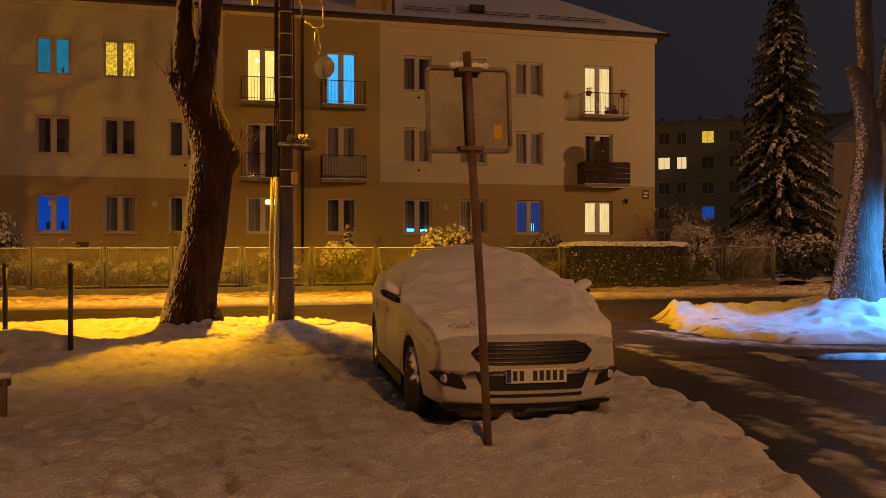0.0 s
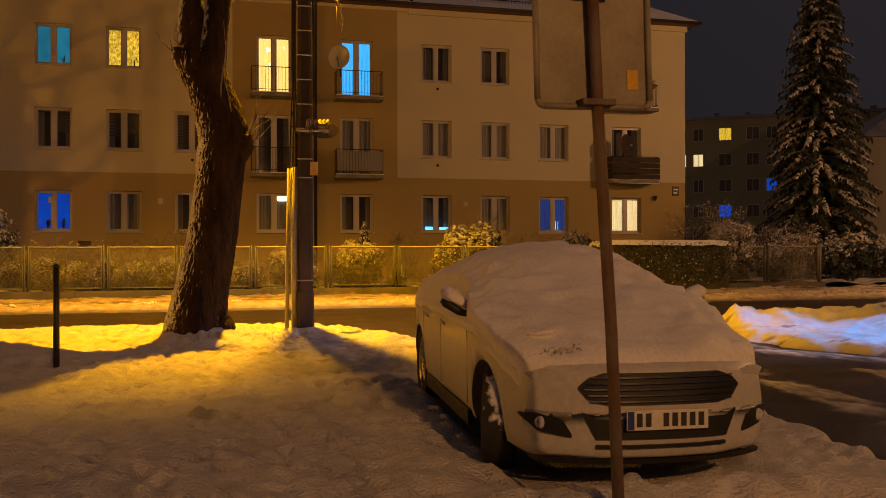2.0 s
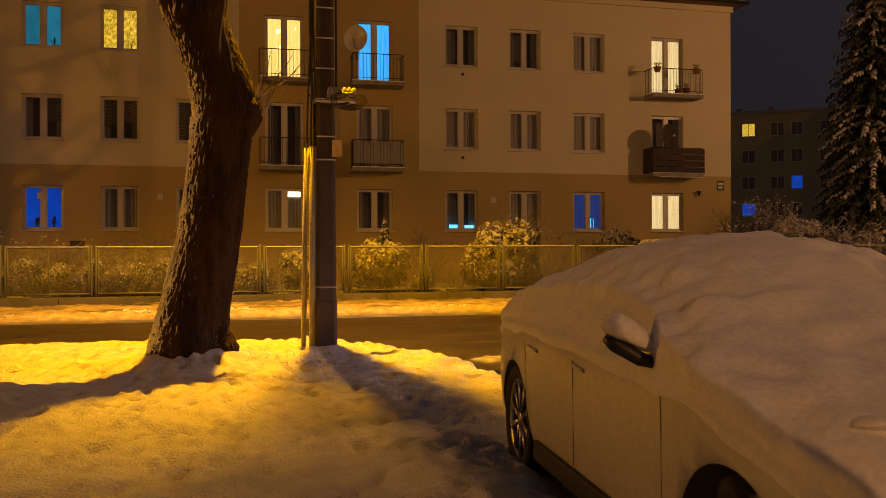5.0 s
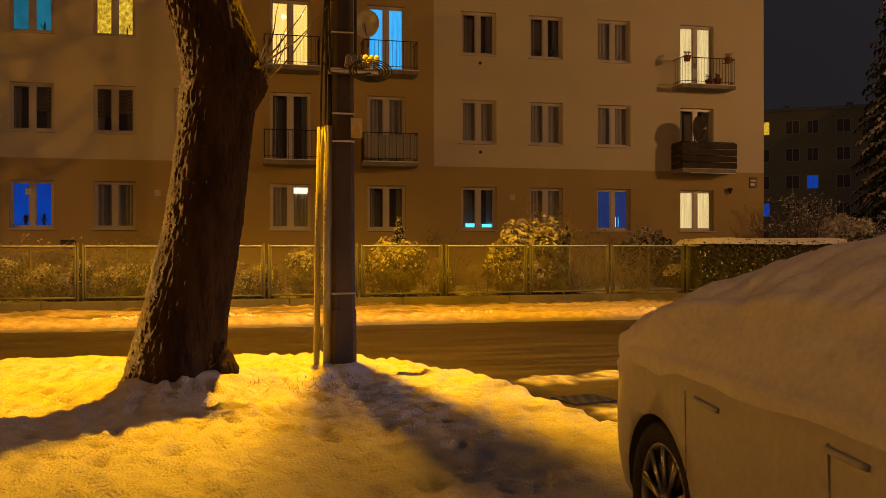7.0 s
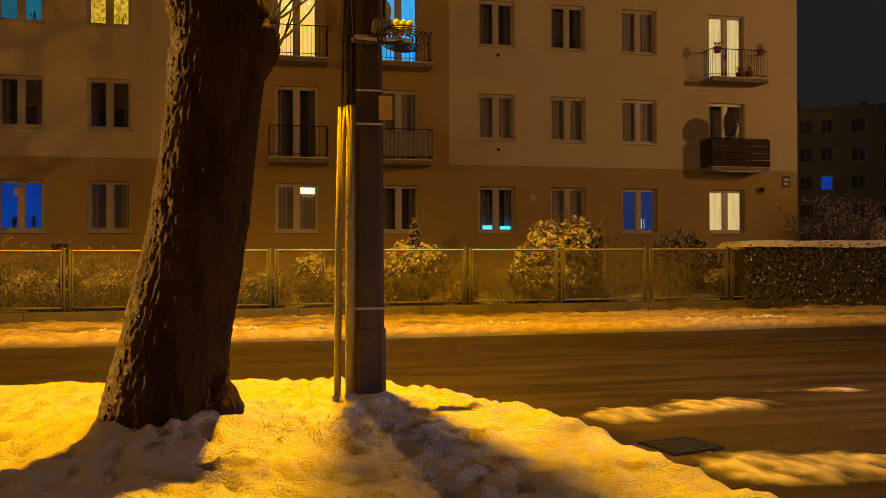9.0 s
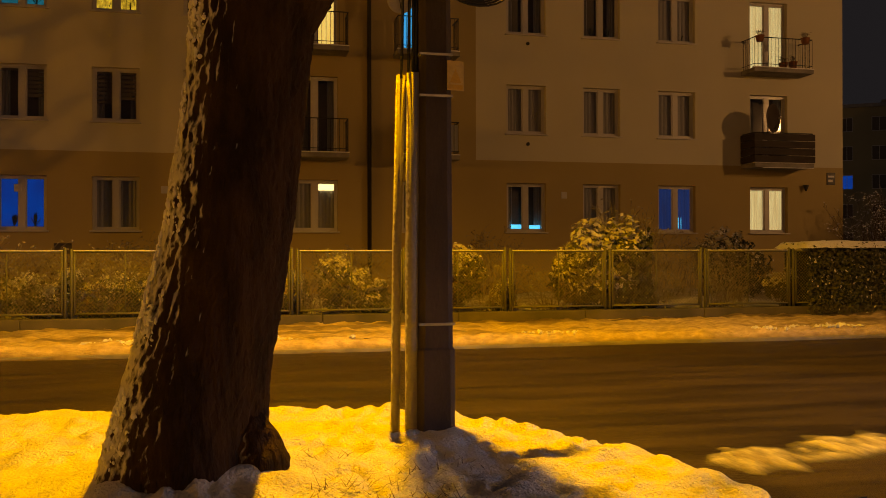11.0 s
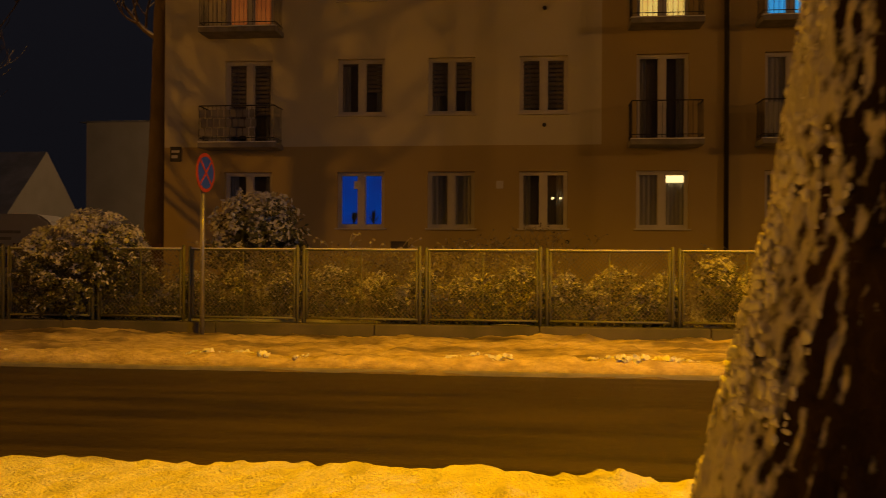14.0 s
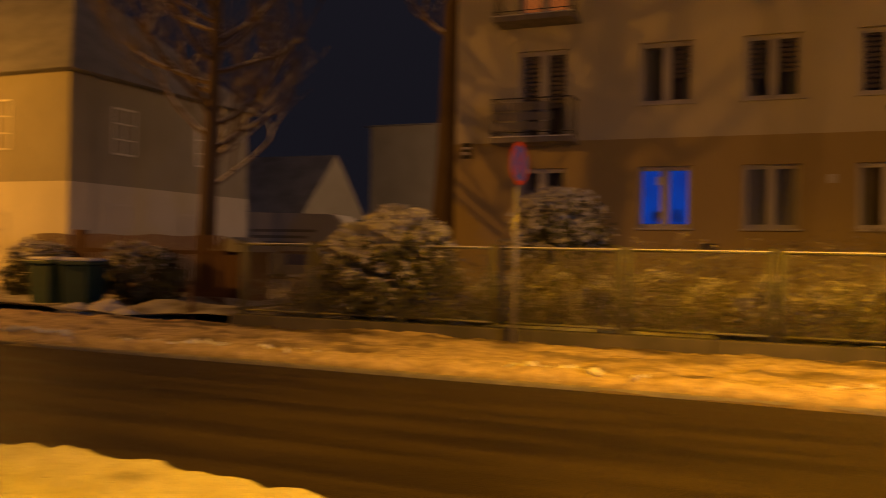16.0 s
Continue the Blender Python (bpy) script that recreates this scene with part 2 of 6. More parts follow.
GREY_WALL = mat("grey_render", (0.27, 0.255, 0.22), 0.9, spots=(0.21, 0.195, 0.165), scale=0.8, fine=60, bump=0.3)
WHITE_WALL = mat("white_render", (0.52, 0.50, 0.46), 0.9, spots=(0.40, 0.38, 0.34), scale=0.8, fine=60, bump=0.3)
FAR_WALL = mat("far_block_render", (0.30, 0.27, 0.17), 0.9, spots=(0.24, 0.215, 0.14), scale=0.4, fine=30, bump=0.2)
TERRACOTTA = mat("terracotta_pot", (0.28, 0.11, 0.05), 0.7, fine=50, bump=0.2)
DARK_ROOM = mat("dark_room", (0.10, 0.088, 0.075), 0.9, spots=(0.15, 0.13, 0.11), scale=1.2, fine=10, bump=0.0)
NET = mat("net_curtain", (0.30, 0.30, 0.31), 0.9, spots=(0.27, 0.265, 0.26), scale=3, fine=40, bump=0.1, stretch=(6, 1, 0.4))
BLIND = mat("roller_blind", (0.17, 0.15, 0.13), 0.8, spots=(0.11, 0.095, 0.08), scale=3, fine=40, bump=0.1)


def lit(name, colour, power, spots, scale=5.0, amount=0.7, stretch=(1, 1, 1)):
    """Puts room light into cloth or wall as glow, fold shade as second colour."""
    m = mat(name, [c * 0.4 for c in colour], 0.9, spots=[c * 0.3 for c in spots], scale=scale, amount=amount, fine=30, bump=0.0, stretch=stretch)
    nd, lk = m.node_tree.nodes, m.node_tree.links
    b = nd["Principled BSDF"]
    mixes = [n for n in nd if n.type == "MIX" and n.blend_type == "MIX"]
    mix = nd.new("ShaderNodeMix")
    mix.data_type = "RGBA"
    mix.inputs["A"].default_value, mix.inputs["B"].default_value = (*colour, 1), (*spots, 1)
    lk.new(mixes[0].inputs["Factor"].links[0].from_socket, mix.inputs["Factor"])
    lk.new(mix.outputs["Result"], b.inputs["Emission Color"])
    b.inputs["Emission Strength"].default_value = power
    return m


LIT_WARM = lit("lit_warm_curtain", (1.0, 0.72, 0.22), 1.15, (1.0, 0.60, 0.13), 3, stretch=(4, 1, 0.4))
LIT_YELLOW = lit("lit_patterned_curtain", (1.0, 0.66, 0.06), 0.95, (0.28, 0.15, 0.01), 9, 0.9)
LIT_CYAN = lit("lit_cyan_curtain", (0.06, 0.50, 1.0), 1.1, (0.03, 0.30, 0.85), 4, stretch=(5, 1, 0.3))
LIT_TEAL = lit("lit_teal_room", (0.015, 0.19, 0.30), 0.85, (0.01, 0.10, 0.17), 1.5)
LIT_BLUE = lit("lit_blue_room", (0.0, 0.065, 0.52), 0.75, (0.01, 0.035, 0.33), 1.2)
LIT_DIMBLUE = lit("lit_dim_blue_curtain", (0.02, 0.045, 0.20), 0.75, (0.02, 0.03, 0.12), 3, stretch=(5, 1, 0.3))
LIT_WHITE = lit("lit_white_curtain", (1.0, 0.82, 0.42), 0.85, (0.75, 0.50, 0.20), 3, stretch=(7, 1, 0.3))
LIT_ORANGE = lit("lit_orange_room", (0.60, 0.16, 0.03), 0.55, (0.40, 0.09, 0.02), 2)
SCREEN = lit("glowing_screen", (0.10, 0.62, 1.0), 2.2, (0.05, 0.35, 0.95), 14)
BULB = lit("bright_bulb", (1.0, 0.78, 0.40), 3.0, (1.0, 0.7, 0.3), 1)
LAMP_GLASS = lit("sodium_lamp_glass", (1.0, 0.55, 0.08), 6.0, (1.0, 0.5, 0.06), 1)

GLASS = bpy.data.materials.new("window_glass")
GLASS.use_nodes = True
_n, _l = GLASS.node_tree.nodes, GLASS.node_tree.links
_n.clear()
_out, _mixs, _tr, _gl, _fr = (_n.new("ShaderNode" + k) for k in ("OutputMaterial", "MixShader", "BsdfTransparent", "BsdfGlossy", "Fresnel"))
_gl.inputs["Roughness"].default_value = 0.03
_l.new(_fr.outputs[0], _mixs.inputs[0])
_l.new(_tr.outputs[0], _mixs.inputs[1])
_l.new(_gl.outputs[0], _mixs.inputs[2])
_l.new(_mixs.outputs[0], _out.inputs[0])

# ---------------------------------------------------------------- helpers of this scene


def mesh_of(bm, *materials):
    me = bpy.data.meshes.new("mesh")
    bm.to_mesh(me)
    bm.free()
    for m in materials:
        me.materials.append(m)
    return me


def part(name, bm, material, parent=None, label="", smooth=False):
    """Links a bmesh as one mesh object under a thing or under a part."""
    me = mesh_of(bm, *(material if isinstance(material, (list, tuple)) else [material]))
    if smooth:
        me.shade_smooth()
    ob = new(name, me)
    ob.parent = parent
    if label:
        ob["label"] = label
    return ob


def sub(name, mesh, parent, place=(0, 0, 0)):
    ob = new(name, mesh)
    ob.parent = parent
    ob.location = place
    return ob


def thing(name, label, category, place=(0, 0, 0), turn=0.0, group="", kind=""):
    ob = new(name)
    ob.empty_display_size = 0.1
    ob.matrix_world = pose(*place, 0, 0, turn)
    return tagged(ob, label, category, group, kind)


def box(bm, x0, x1, y0, y1, z0, z1, bevel=0.0, mi=0):
    made = bmesh.ops.create_cube(bm, size=1.0)["verts"]
    for v in made:
        v.co = Vector((x0 + (v.co.x + 0.5) * (x1 - x0), y0 + (v.co.y + 0.5) * (y1 - y0), z0 + (v.co.z + 0.5) * (z1 - z0)))
    faces = {f for v in made for f in v.link_faces}
    for f in faces:
        f.material_index = mi
    if bevel:
        bmesh.ops.bevel(bm, geom=list({e for v in made for e in v.link_edges}), offset=bevel, segments=2, affect="EDGES", profile=0.6)
    return bm


def boxes(*rows, bevel=0.0):
    bm = bmesh.new()
    for r in rows:
        box(bm, *r, bevel=bevel)
    return bm


def tube(bm, points, radii, sides=8, mi=0, wobble=0.0, cap=True):
    """A tapered tube through points."""
    pts = [Vector(p) for p in points]
    if not isinstance(radii, (list, tuple)):
        radii = [radii] * len(pts)
    rings, side = [], None
    for i, p in enumerate(pts):
        d = (pts[min(i + 1, len(pts) - 1)] - pts[max(i - 1, 0)]).normalized()
        if side is None:
            side = d.orthogonal().normalized()
        side = (side - d * side.dot(d)).normalized()
        up = d.cross(side)
        ring = []
        for k in range(sides):
            a = 2 * math.pi * k / sides
            q = side * math.cos(a) + up * math.sin(a)
            r = radii[i] * (1 + wobble * noise.noise((p + q * radii[i]) * 3.0))
            ring.append(bm.verts.new(p + q * r))
        rings.append(ring)
    for a, b in zip(rings, rings[1:]):
        for k in range(sides):
            f = bm.faces.new((a[k], a[(k + 1) % sides], b[(k + 1) % sides], b[k]))
            f.material_index, f.smooth = mi, True
    if cap and sides > 2:
        bm.faces.new(rings[0][::-1]).material_index = mi
        bm.faces.new(rings[-1]).material_index = mi
    return bm


def grid_mesh(name, xs, ys, z, keep=None, trodden=None):
    """A height field as a mesh; keep masks the vertices that are wanted."""
    nx, ny = len(xs), len(ys)
    gx, gy = np.meshgrid(xs, ys)
    co = np.stack([gx, gy, z], -1).reshape(-1, 3)
    idx = np.arange(nx * ny).reshape(ny, nx)
    quads = np.stack([idx[:-1, :-1], idx[:-1, 1:], idx[1:, 1:], idx[1:, :-1]], -1).reshape(-1, 4)
    if keep is not None:
        quads = quads[keep.reshape(-1)[quads].any(1)]
    used, inv = np.unique(quads, return_inverse=True)
    me = bpy.data.meshes.new(name)
    me.from_pydata(co[used].tolist(), [], inv.reshape(-1, 4).tolist())
    if trodden is not None:
        me.attributes.new("trodden", "FLOAT", "POINT").data.foreach_set("value", np.clip(trodden, 0, 1).reshape(-1)[used].astype(np.float32))
    me.shade_smooth()
    return me


RNG = np.random.default_rng(7)


def lattice(gx, gy, cell, seed):
    """Smooth value noise, 0 to 1, with one value to a cell."""
    r = np.random.default_rng(seed)
    t = r.random((128, 128))
    u, v = gx / cell, gy / cell
    i, j = np.floor(u).astype(int), np.floor(v).astype(int)
    fu, fv = u - i, v - j
    fu, fv = fu * fu * (3 - 2 * fu), fv * fv * (3 - 2 * fv)
    g = lambda a, b: t[a % 128, b % 128]
    return (g(i, j) * (1 - fu) + g(i + 1, j) * fu) * (1 - fv) + (g(i, j + 1) * (1 - fu) + g(i + 1, j + 1) * fu) * fv


def inside_distance(gx, gy, poly):
    """Distance to a closed outline, positive inside."""
    d = np.full(gx.shape, 1e9)
    odd = np.zeros(gx.shape, bool)
    for (x0, y0), (x1, y1) in zip(poly, poly[1:] + poly[:1]):
        ex, ey = x1 - x0, y1 - y0
        t = np.clip(((gx - x0) * ex + (gy - y0) * ey) / (ex * ex + ey * ey + 1e-12), 0, 1)
        d = np.minimum(d, np.hypot(gx - x0 - t * ex, gy - y0 - t * ey))
        cross = ((y0 > gy) != (y1 > gy))
        with np.errstate(divide="ignore", invalid="ignore"):
            odd ^= cross & (gx < (x1 - x0) * (gy - y0) / (y1 - y0 if y1 != y0 else 1e-12) + x0)
    return np.where(odd, d, -d)


def smooth(a, lo, hi):
    t = np.clip((a - lo) / (hi - lo), 0, 1)
    return t * t * (3 - 2 * t)


# ---------------------------------------------------------------- ground, road, snow
ROAD_Z = -0.06
span = np.concatenate([np.arange(-400, -60, 40.0), np.arange(-60, 90, 3.0), np.arange(90, 480, 40.0)])
gx, gy = np.meshgrid(span, span)
ground = tagged(new("ground", grid_mesh("ground", span, span, np.full(gx.shape, -0.16))), "snowy ground around the street at night", "ground", kind="structure")
ground.data.materials.append(GARDEN)

xs, ys = np.arange(-60, 90, 0.5), np.arange(-30, 25.01, 0.25)
gx, gy = np.meshgrid(xs, ys)
road = tagged(new("road", grid_mesh("road", xs, ys, ROAD_Z + 0.012 * (lattice(gx, gy, 1.7, 3) - 0.5))), "wet dark asphalt road with slushy wheel tracks", "road", kind="structure")
road.data.materials.append(ASPHALT)

# the verge with the tree, the pole and the parked car
EDGE = [(-60, 19.0), (-6, 19.12), (-2.5, 19.05), (-0.2, 18.95), (0.9, 18.65), (1.76, 18.1), (2.45, 17.0), (2.9, 15.7), (3.02, 14.2), (3.1, 13.1), (3.9, 12.0),
        (4.5, 10.9), (4.68, 9.9), (4.55, 8.4), (4.3, 6.9), (3.9, 5.6), (3.4, 4.5), (2.7, 2.6), (2.2, 0.5), (2.0, -4), (1.8, -14), (-60, -14)]
xs = np.concatenate([np.arange(-60, -12, 1.2), np.arange(-12, -4.6, 0.12), np.arange(-4.6, 5.2, 0.034)])
ys = np.concatenate([np.arange(-14, 1.5, 0.5), np.arange(1.5, 9.0, 0.030), np.arange(9.0, 19.6, 0.042)])
gx, gy = np.meshgrid(xs, ys)
sd = inside_distance(gx, gy, EDGE) + 0.10 * (lattice(gx, gy, 0.42, 5) - 0.5) + 0.12 * (lattice(gx, gy, 0.12, 6) - 0.5)
NOSE, HEAD = Vector((2.335, 6.66)), Vector((0.0715, 1.0)).normalized()
cu = (gx - NOSE.x) * HEAD.x + (gy - NOSE.y) * HEAD.y
cv = (gx - NOSE.x) * HEAD.y - (gy - NOSE.y) * HEAD.x
under = np.minimum(np.minimum(cu - 0.05, 4.5 - cu), 0.78 - np.abs(cv))
h = 0.045 + 0.07 * (lattice(gx, gy, 2.3, 1) - 0.5) + 0.024 * (lattice(gx, gy, 0.62, 2) - 0.5) + 0.026 * (lattice(gx + 0.4 * gy, gy - 0.4 * gx, 0.22, 8) - 0.5) + 0.032 * (lattice(gx - 0.6 * gy, gy + 0.6 * gx, 0.12, 9) - 0.5) + 0.034 * (lattice(gx + 0.3 * gy, gy - 0.3 * gx, 0.075, 10) - 0.5)
lumps = smooth(lattice(gx, gy, 0.17, 21), 0.66, 0.95) * smooth(lattice(gx, gy, 1.1, 22), 0.35, 0.7)
h += 0.045 * lumps
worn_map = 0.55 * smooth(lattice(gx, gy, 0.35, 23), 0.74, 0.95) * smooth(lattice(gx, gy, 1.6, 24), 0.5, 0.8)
h += 0.28 * np.exp(-(((gx + 2.9) / 1.0) ** 2 + ((gy - 13.5) / 0.9) ** 2))
h += 0.26 * np.exp(-(((gx + 0.45) / 0.85) ** 2 + ((gy - 15.85) / 0.8) ** 2))
h += 0.05 * np.exp(-(((gx - 1.25) / 0.5) ** 2 + ((gy - 17.1) / 0.5) ** 2))
h += (0.10 + 0.07 * lattice(gx, gy, 0.3, 31)) * np.exp(-(((cu + 0.42) / 0.30) ** 2)) * smooth(1.5 - np.abs(cv), 0, 0.6)
h += 0.06 * np.exp(-(((cv + 1.25) / 0.30) ** 2)) * smooth(cu, -0.3, 0.6) * smooth(5.0 - cu, 0, 1)
for k in range(520):  # footprints
    fx, fy = RNG.uniform(-3.4, 2.4), RNG.uniform(1.8, 18.3)
    if k < 300:
        fx, fy = RNG.normal(0.0, 0.75), RNG.uniform(1.8, 16.5)
    a, deep = RNG.normal(0.1, 0.45), RNG.uniform(0.014, 0.046)
    i0, i1 = np.searchsorted(xs, [fx - 0.4, fx + 0.4])
    j0, j1 = np.searchsorted(ys, [fy - 0.4, fy + 0.4])
    px, py = gx[j0:j1, i0:i1] - fx, gy[j0:j1, i0:i1] - fy
    qa, qb = px * math.cos(a) + py * math.sin(a), -px * math.sin(a) + py * math.cos(a)
    rr = (qa / 0.055) ** 2 + (qb / 0.135) ** 2
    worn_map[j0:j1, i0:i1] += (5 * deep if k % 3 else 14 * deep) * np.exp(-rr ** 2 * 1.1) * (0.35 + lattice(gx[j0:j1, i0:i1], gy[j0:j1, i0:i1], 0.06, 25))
    h[j0:j1, i0:i1] += -deep * np.exp(-rr ** 2 * 0.6) + 0.25 * deep * np.exp(-((np.sqrt(rr) - 1.5) / 0.35) ** 2)
h = np.where(under > -0.12, h * (1 - smooth(under, -0.12, 0.10)) + (-0.03 + 0.03 * lattice(gx, gy, 0.4, 41)) * smooth(under, -0.12, 0.10), h)
edge = smooth(sd, -0.02, 0.30)
h = (h + 0.10) * edge - 0.10 + 0.025 * edge * (1 - smooth(sd, 0.3, 0.8)) * lattice(gx, gy, 0.3, 51)
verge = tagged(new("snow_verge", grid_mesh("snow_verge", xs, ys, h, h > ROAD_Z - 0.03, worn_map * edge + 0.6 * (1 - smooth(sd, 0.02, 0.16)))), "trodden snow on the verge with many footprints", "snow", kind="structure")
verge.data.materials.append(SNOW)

# the snow heap on the far side of the side road, round the second tree
ISLAND = [(8.9, 17.3), (8.15, 15.3), (7.9, 13.6), (8.5, 12.3), (10.2, 11.5), (13, 10.6), (18, 9.5), (40, 8), (40, 19.6), (20, 19.4), (13.5, 19.2), (10.5, 18.7)]
xs, ys = np.arange(7, 26, 0.055), np.arange(7.5, 20.2, 0.055)
gx, gy = np.meshgrid(xs, ys)
sd = inside_distance(gx, gy, ISLAND) + 0.35 * (lattice(gx, gy, 0.5, 61) - 0.5)
hi = 0.03 + 0.05 * lattice(gx, gy, 1.2, 62) + 0.05 * (lattice(gx, gy, 0.3, 63) - 0.4) + 0.06 * (lattice(gx + 0.5 * gy, gy - 0.5 * gx, 0.2, 64) - 0.5) + 0.05 * (lattice(gx - 0.7 * gy, gy + 0.7 * gx, 0.15, 68) - 0.5)
ridge = np.exp(-(((gy - 17.0 + 0.42 * (gx - 8.4)) / 0.55) ** 2)) * smooth(gx, 7.9, 9.2)
hi += ridge * (0.10 + 0.16 * lattice(gx, gy, 0.33, 65) + 0.10 * (lattice(gx, gy, 0.12, 66) - 0.5))
hi += 0.58 * np.exp(-(((gx - 11.9) / 1.2) ** 2 + ((gy - 14.4) / 1.1) ** 2))
hi += 0.10 * np.exp(-(((gy - 17.6 + 0.25 * (gx - 9)) / 0.9) ** 2)) * smooth(gx, 8.3, 10.5)
hi = (hi + 0.12) * smooth(sd, -0.05, 0.5) - 0.12
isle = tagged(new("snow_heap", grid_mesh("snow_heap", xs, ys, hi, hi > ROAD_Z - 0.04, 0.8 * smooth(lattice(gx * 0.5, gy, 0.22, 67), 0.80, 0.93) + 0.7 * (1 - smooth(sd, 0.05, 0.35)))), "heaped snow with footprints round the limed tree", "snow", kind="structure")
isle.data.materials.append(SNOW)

# thin snow left between the wheel tracks
xs, ys = np.arange(2.4, 10.5, 0.06), np.arange(-2, 19, 0.06)
gx, gy = np.meshgrid(xs, ys)


def streak(points, width):
    d = np.full(gx.shape, 1e9)
    for (x0, y0), (x1, y1) in zip(points, points[1:]):
        ex, ey = x1 - x0, y1 - y0
        t = np.clip(((gx - x0) * ex + (gy - y0) * ey) / (ex * ex + ey * ey), 0, 1)
        d = np.minimum(d, np.hypot(gx - x0 - t * ex, gy - y0 - t * ey))
    return 1 - d / width


m = np.maximum.reduce([streak([(6.2, 12.9), (5.75, 9.5), (5.35, 7.2), (4.9, 5.6), (4.2, 3.6)], 0.46), streak([(7.6, 11.2), (6.95, 8.6), (6.5, 6.5), (6.1, 4.5)], 0.36),
                       streak([(4.5, 7.0), (4.15, 5.4), (3.7, 3.6)], 0.30), streak([(7.5, 14.6), (7.7, 13.2), (8.4, 11.8), (10, 10.9)], 0.5),
                       streak([(3.35, 16.3), (4.8, 16.6)], 0.5), streak([(3.6, 14.2), (4.6, 14.0)], 0.75), streak([(3.7, 12.9), (4.9, 12.3)], 0.6), streak([(5.6, 17.2), (6.6, 17.0)], 0.14)])
hs = ROAD_Z - 0.020 + 0.045 * np.clip(m, -1, 0.6) + 0.022 * (lattice(gx + 0.3 * gy, gy * 0.4, 0.20, 71) - 0.35) + 0.012 * (lattice(gx, gy, 0.8, 72) - 0.5) + 0.016 * (lattice(gx, gy, 0.09, 73) - 0.5)
rests = tagged(new("snow_rests", grid_mesh("snow_rests", xs, ys, hs, (hs > ROAD_Z - 0.02) & (m > -0.4), 1 - smooth(hs - ROAD_Z, 0.0, 0.020))), "thin broken snow left between wheel tracks", "snow", kind="structure")
rests.data.materials.append(SLUSH)

# far pavement with a ridge of cleared snow along the kerb
xs, ys = np.concatenate([np.arange(-45, -19, 0.13), np.arange(-19, 24, 0.06), np.arange(24, 60, 0.13)]), np.arange(23.2, 26.45, 0.055)
gx, gy = np.meshgrid(xs, ys)
wavy = 0.12 * (lattice(gx, gy * 0, 3.4, 81) - 0.5) + 0.07 * (lattice(gx, gy * 0.3, 0.5, 82) - 0.5)
hp = 0.07 + 0.10 * smooth(gy, 24.9, 26.2) + 0.008 * (lattice(gx, gy, 0.5, 83) - 0.5) + 0.045 * (lattice(gx * 0.6, gy, 0.15, 84) - 0.5) + 0.05 * (lattice(gx * 0.7, gy, 0.085, 87) - 0.5)
hp += (0.07 + 0.05 * (lattice(gx, gy, 0.13, 88) - 0.3)) * np.exp(-(((gy - 24.1 - wavy) / 0.17) ** 2)) * (0.6 + 0.6 * lattice(gx * 0.4, gy, 0.45, 85)) + 0.05 * np.exp(-(((gy - 26.3) / 0.16) ** 2)) * smooth(lattice(gx, gy, 0.8, 86), 0.3, 0.8)
hp -= 0.05 * np.exp(-(((gy - 24.75 - 0.5 * wavy) / 0.30) ** 2))
hp = (hp + 0.16) * smooth(gy - 23.75 - wavy, 0, 0.28) - 0.16
PAVE_X, PAVE_Y, PAVE_Z = xs, ys, hp
# darker strip behind the ridge and along the plinth foot, broken streaks between
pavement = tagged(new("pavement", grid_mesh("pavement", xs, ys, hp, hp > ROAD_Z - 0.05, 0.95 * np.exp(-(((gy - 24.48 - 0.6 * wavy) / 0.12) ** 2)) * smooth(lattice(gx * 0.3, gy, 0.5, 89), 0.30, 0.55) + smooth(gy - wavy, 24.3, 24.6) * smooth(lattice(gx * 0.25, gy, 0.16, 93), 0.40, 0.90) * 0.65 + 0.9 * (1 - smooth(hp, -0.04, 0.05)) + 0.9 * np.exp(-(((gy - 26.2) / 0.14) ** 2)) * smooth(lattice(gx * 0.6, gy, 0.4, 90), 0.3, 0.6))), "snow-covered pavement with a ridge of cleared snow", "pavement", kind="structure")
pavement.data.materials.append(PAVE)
bm = bmesh.new()
box(bm, -45, 60, 23.86, 24.0, -0.16, -0.005, 0.02)
tagged(part("kerb", bm, CONCRETE), "concrete kerb under cleared snow", "kerb", kind="structure")

# garden behind the fence
xs, ys = np.arange(-60, 70, 0.35), np.arange(26.55, 75, 0.35)
gx, gy = np.meshgrid(xs, ys)
garden = tagged(new("garden_ground", grid_mesh("garden_ground", xs, ys, 0.26 + 0.22 * (lattice(gx, gy, 1.3, 91) - 0.5) + 0.16 * (lattice(gx, gy, 0.6, 92) - 0.5))),
                "snow-dusted garden soil and grass before the flats", "garden", kind="structure")
garden.data.materials.append(GARDEN)

# ---------------------------------------------------------------- the block of flats
FY = 35.75          # the facade's face
COLS = [(-9.60, -8.30), (-6.55, -5.29), (-4.16, -2.93), (-1.78, -0.55), (1.17, 2.48), (4.33, 5.62), (7.53, 8.78), (9.97, 11.20), (12.47, 13.75), (15.67, 17.03)]
ROWZ = [(2.07, 3.54), (5.03, 6.50), (8.03, 9.50)]
DOORS = {(0, 1), (0, 2), (4, 1), (4, 2), (5, 1), (5, 2), (9, 1), (9, 2)}
WALL_L, WALL_R, EAVE = -11.27, 19.08, 10.85
flats = thing("apartment_building", "three-storey block of flats in cream and ochre render with lit windows", "building", (0, FY, 0))


def opening(c, r):
    (x0, x1), (z0, z1) = COLS[c], ROWZ[r]
    if (c, r) in DOORS:
        z0 = 4.24 + 2.98 * (r - 1)
    return x0, x1, z0, z1


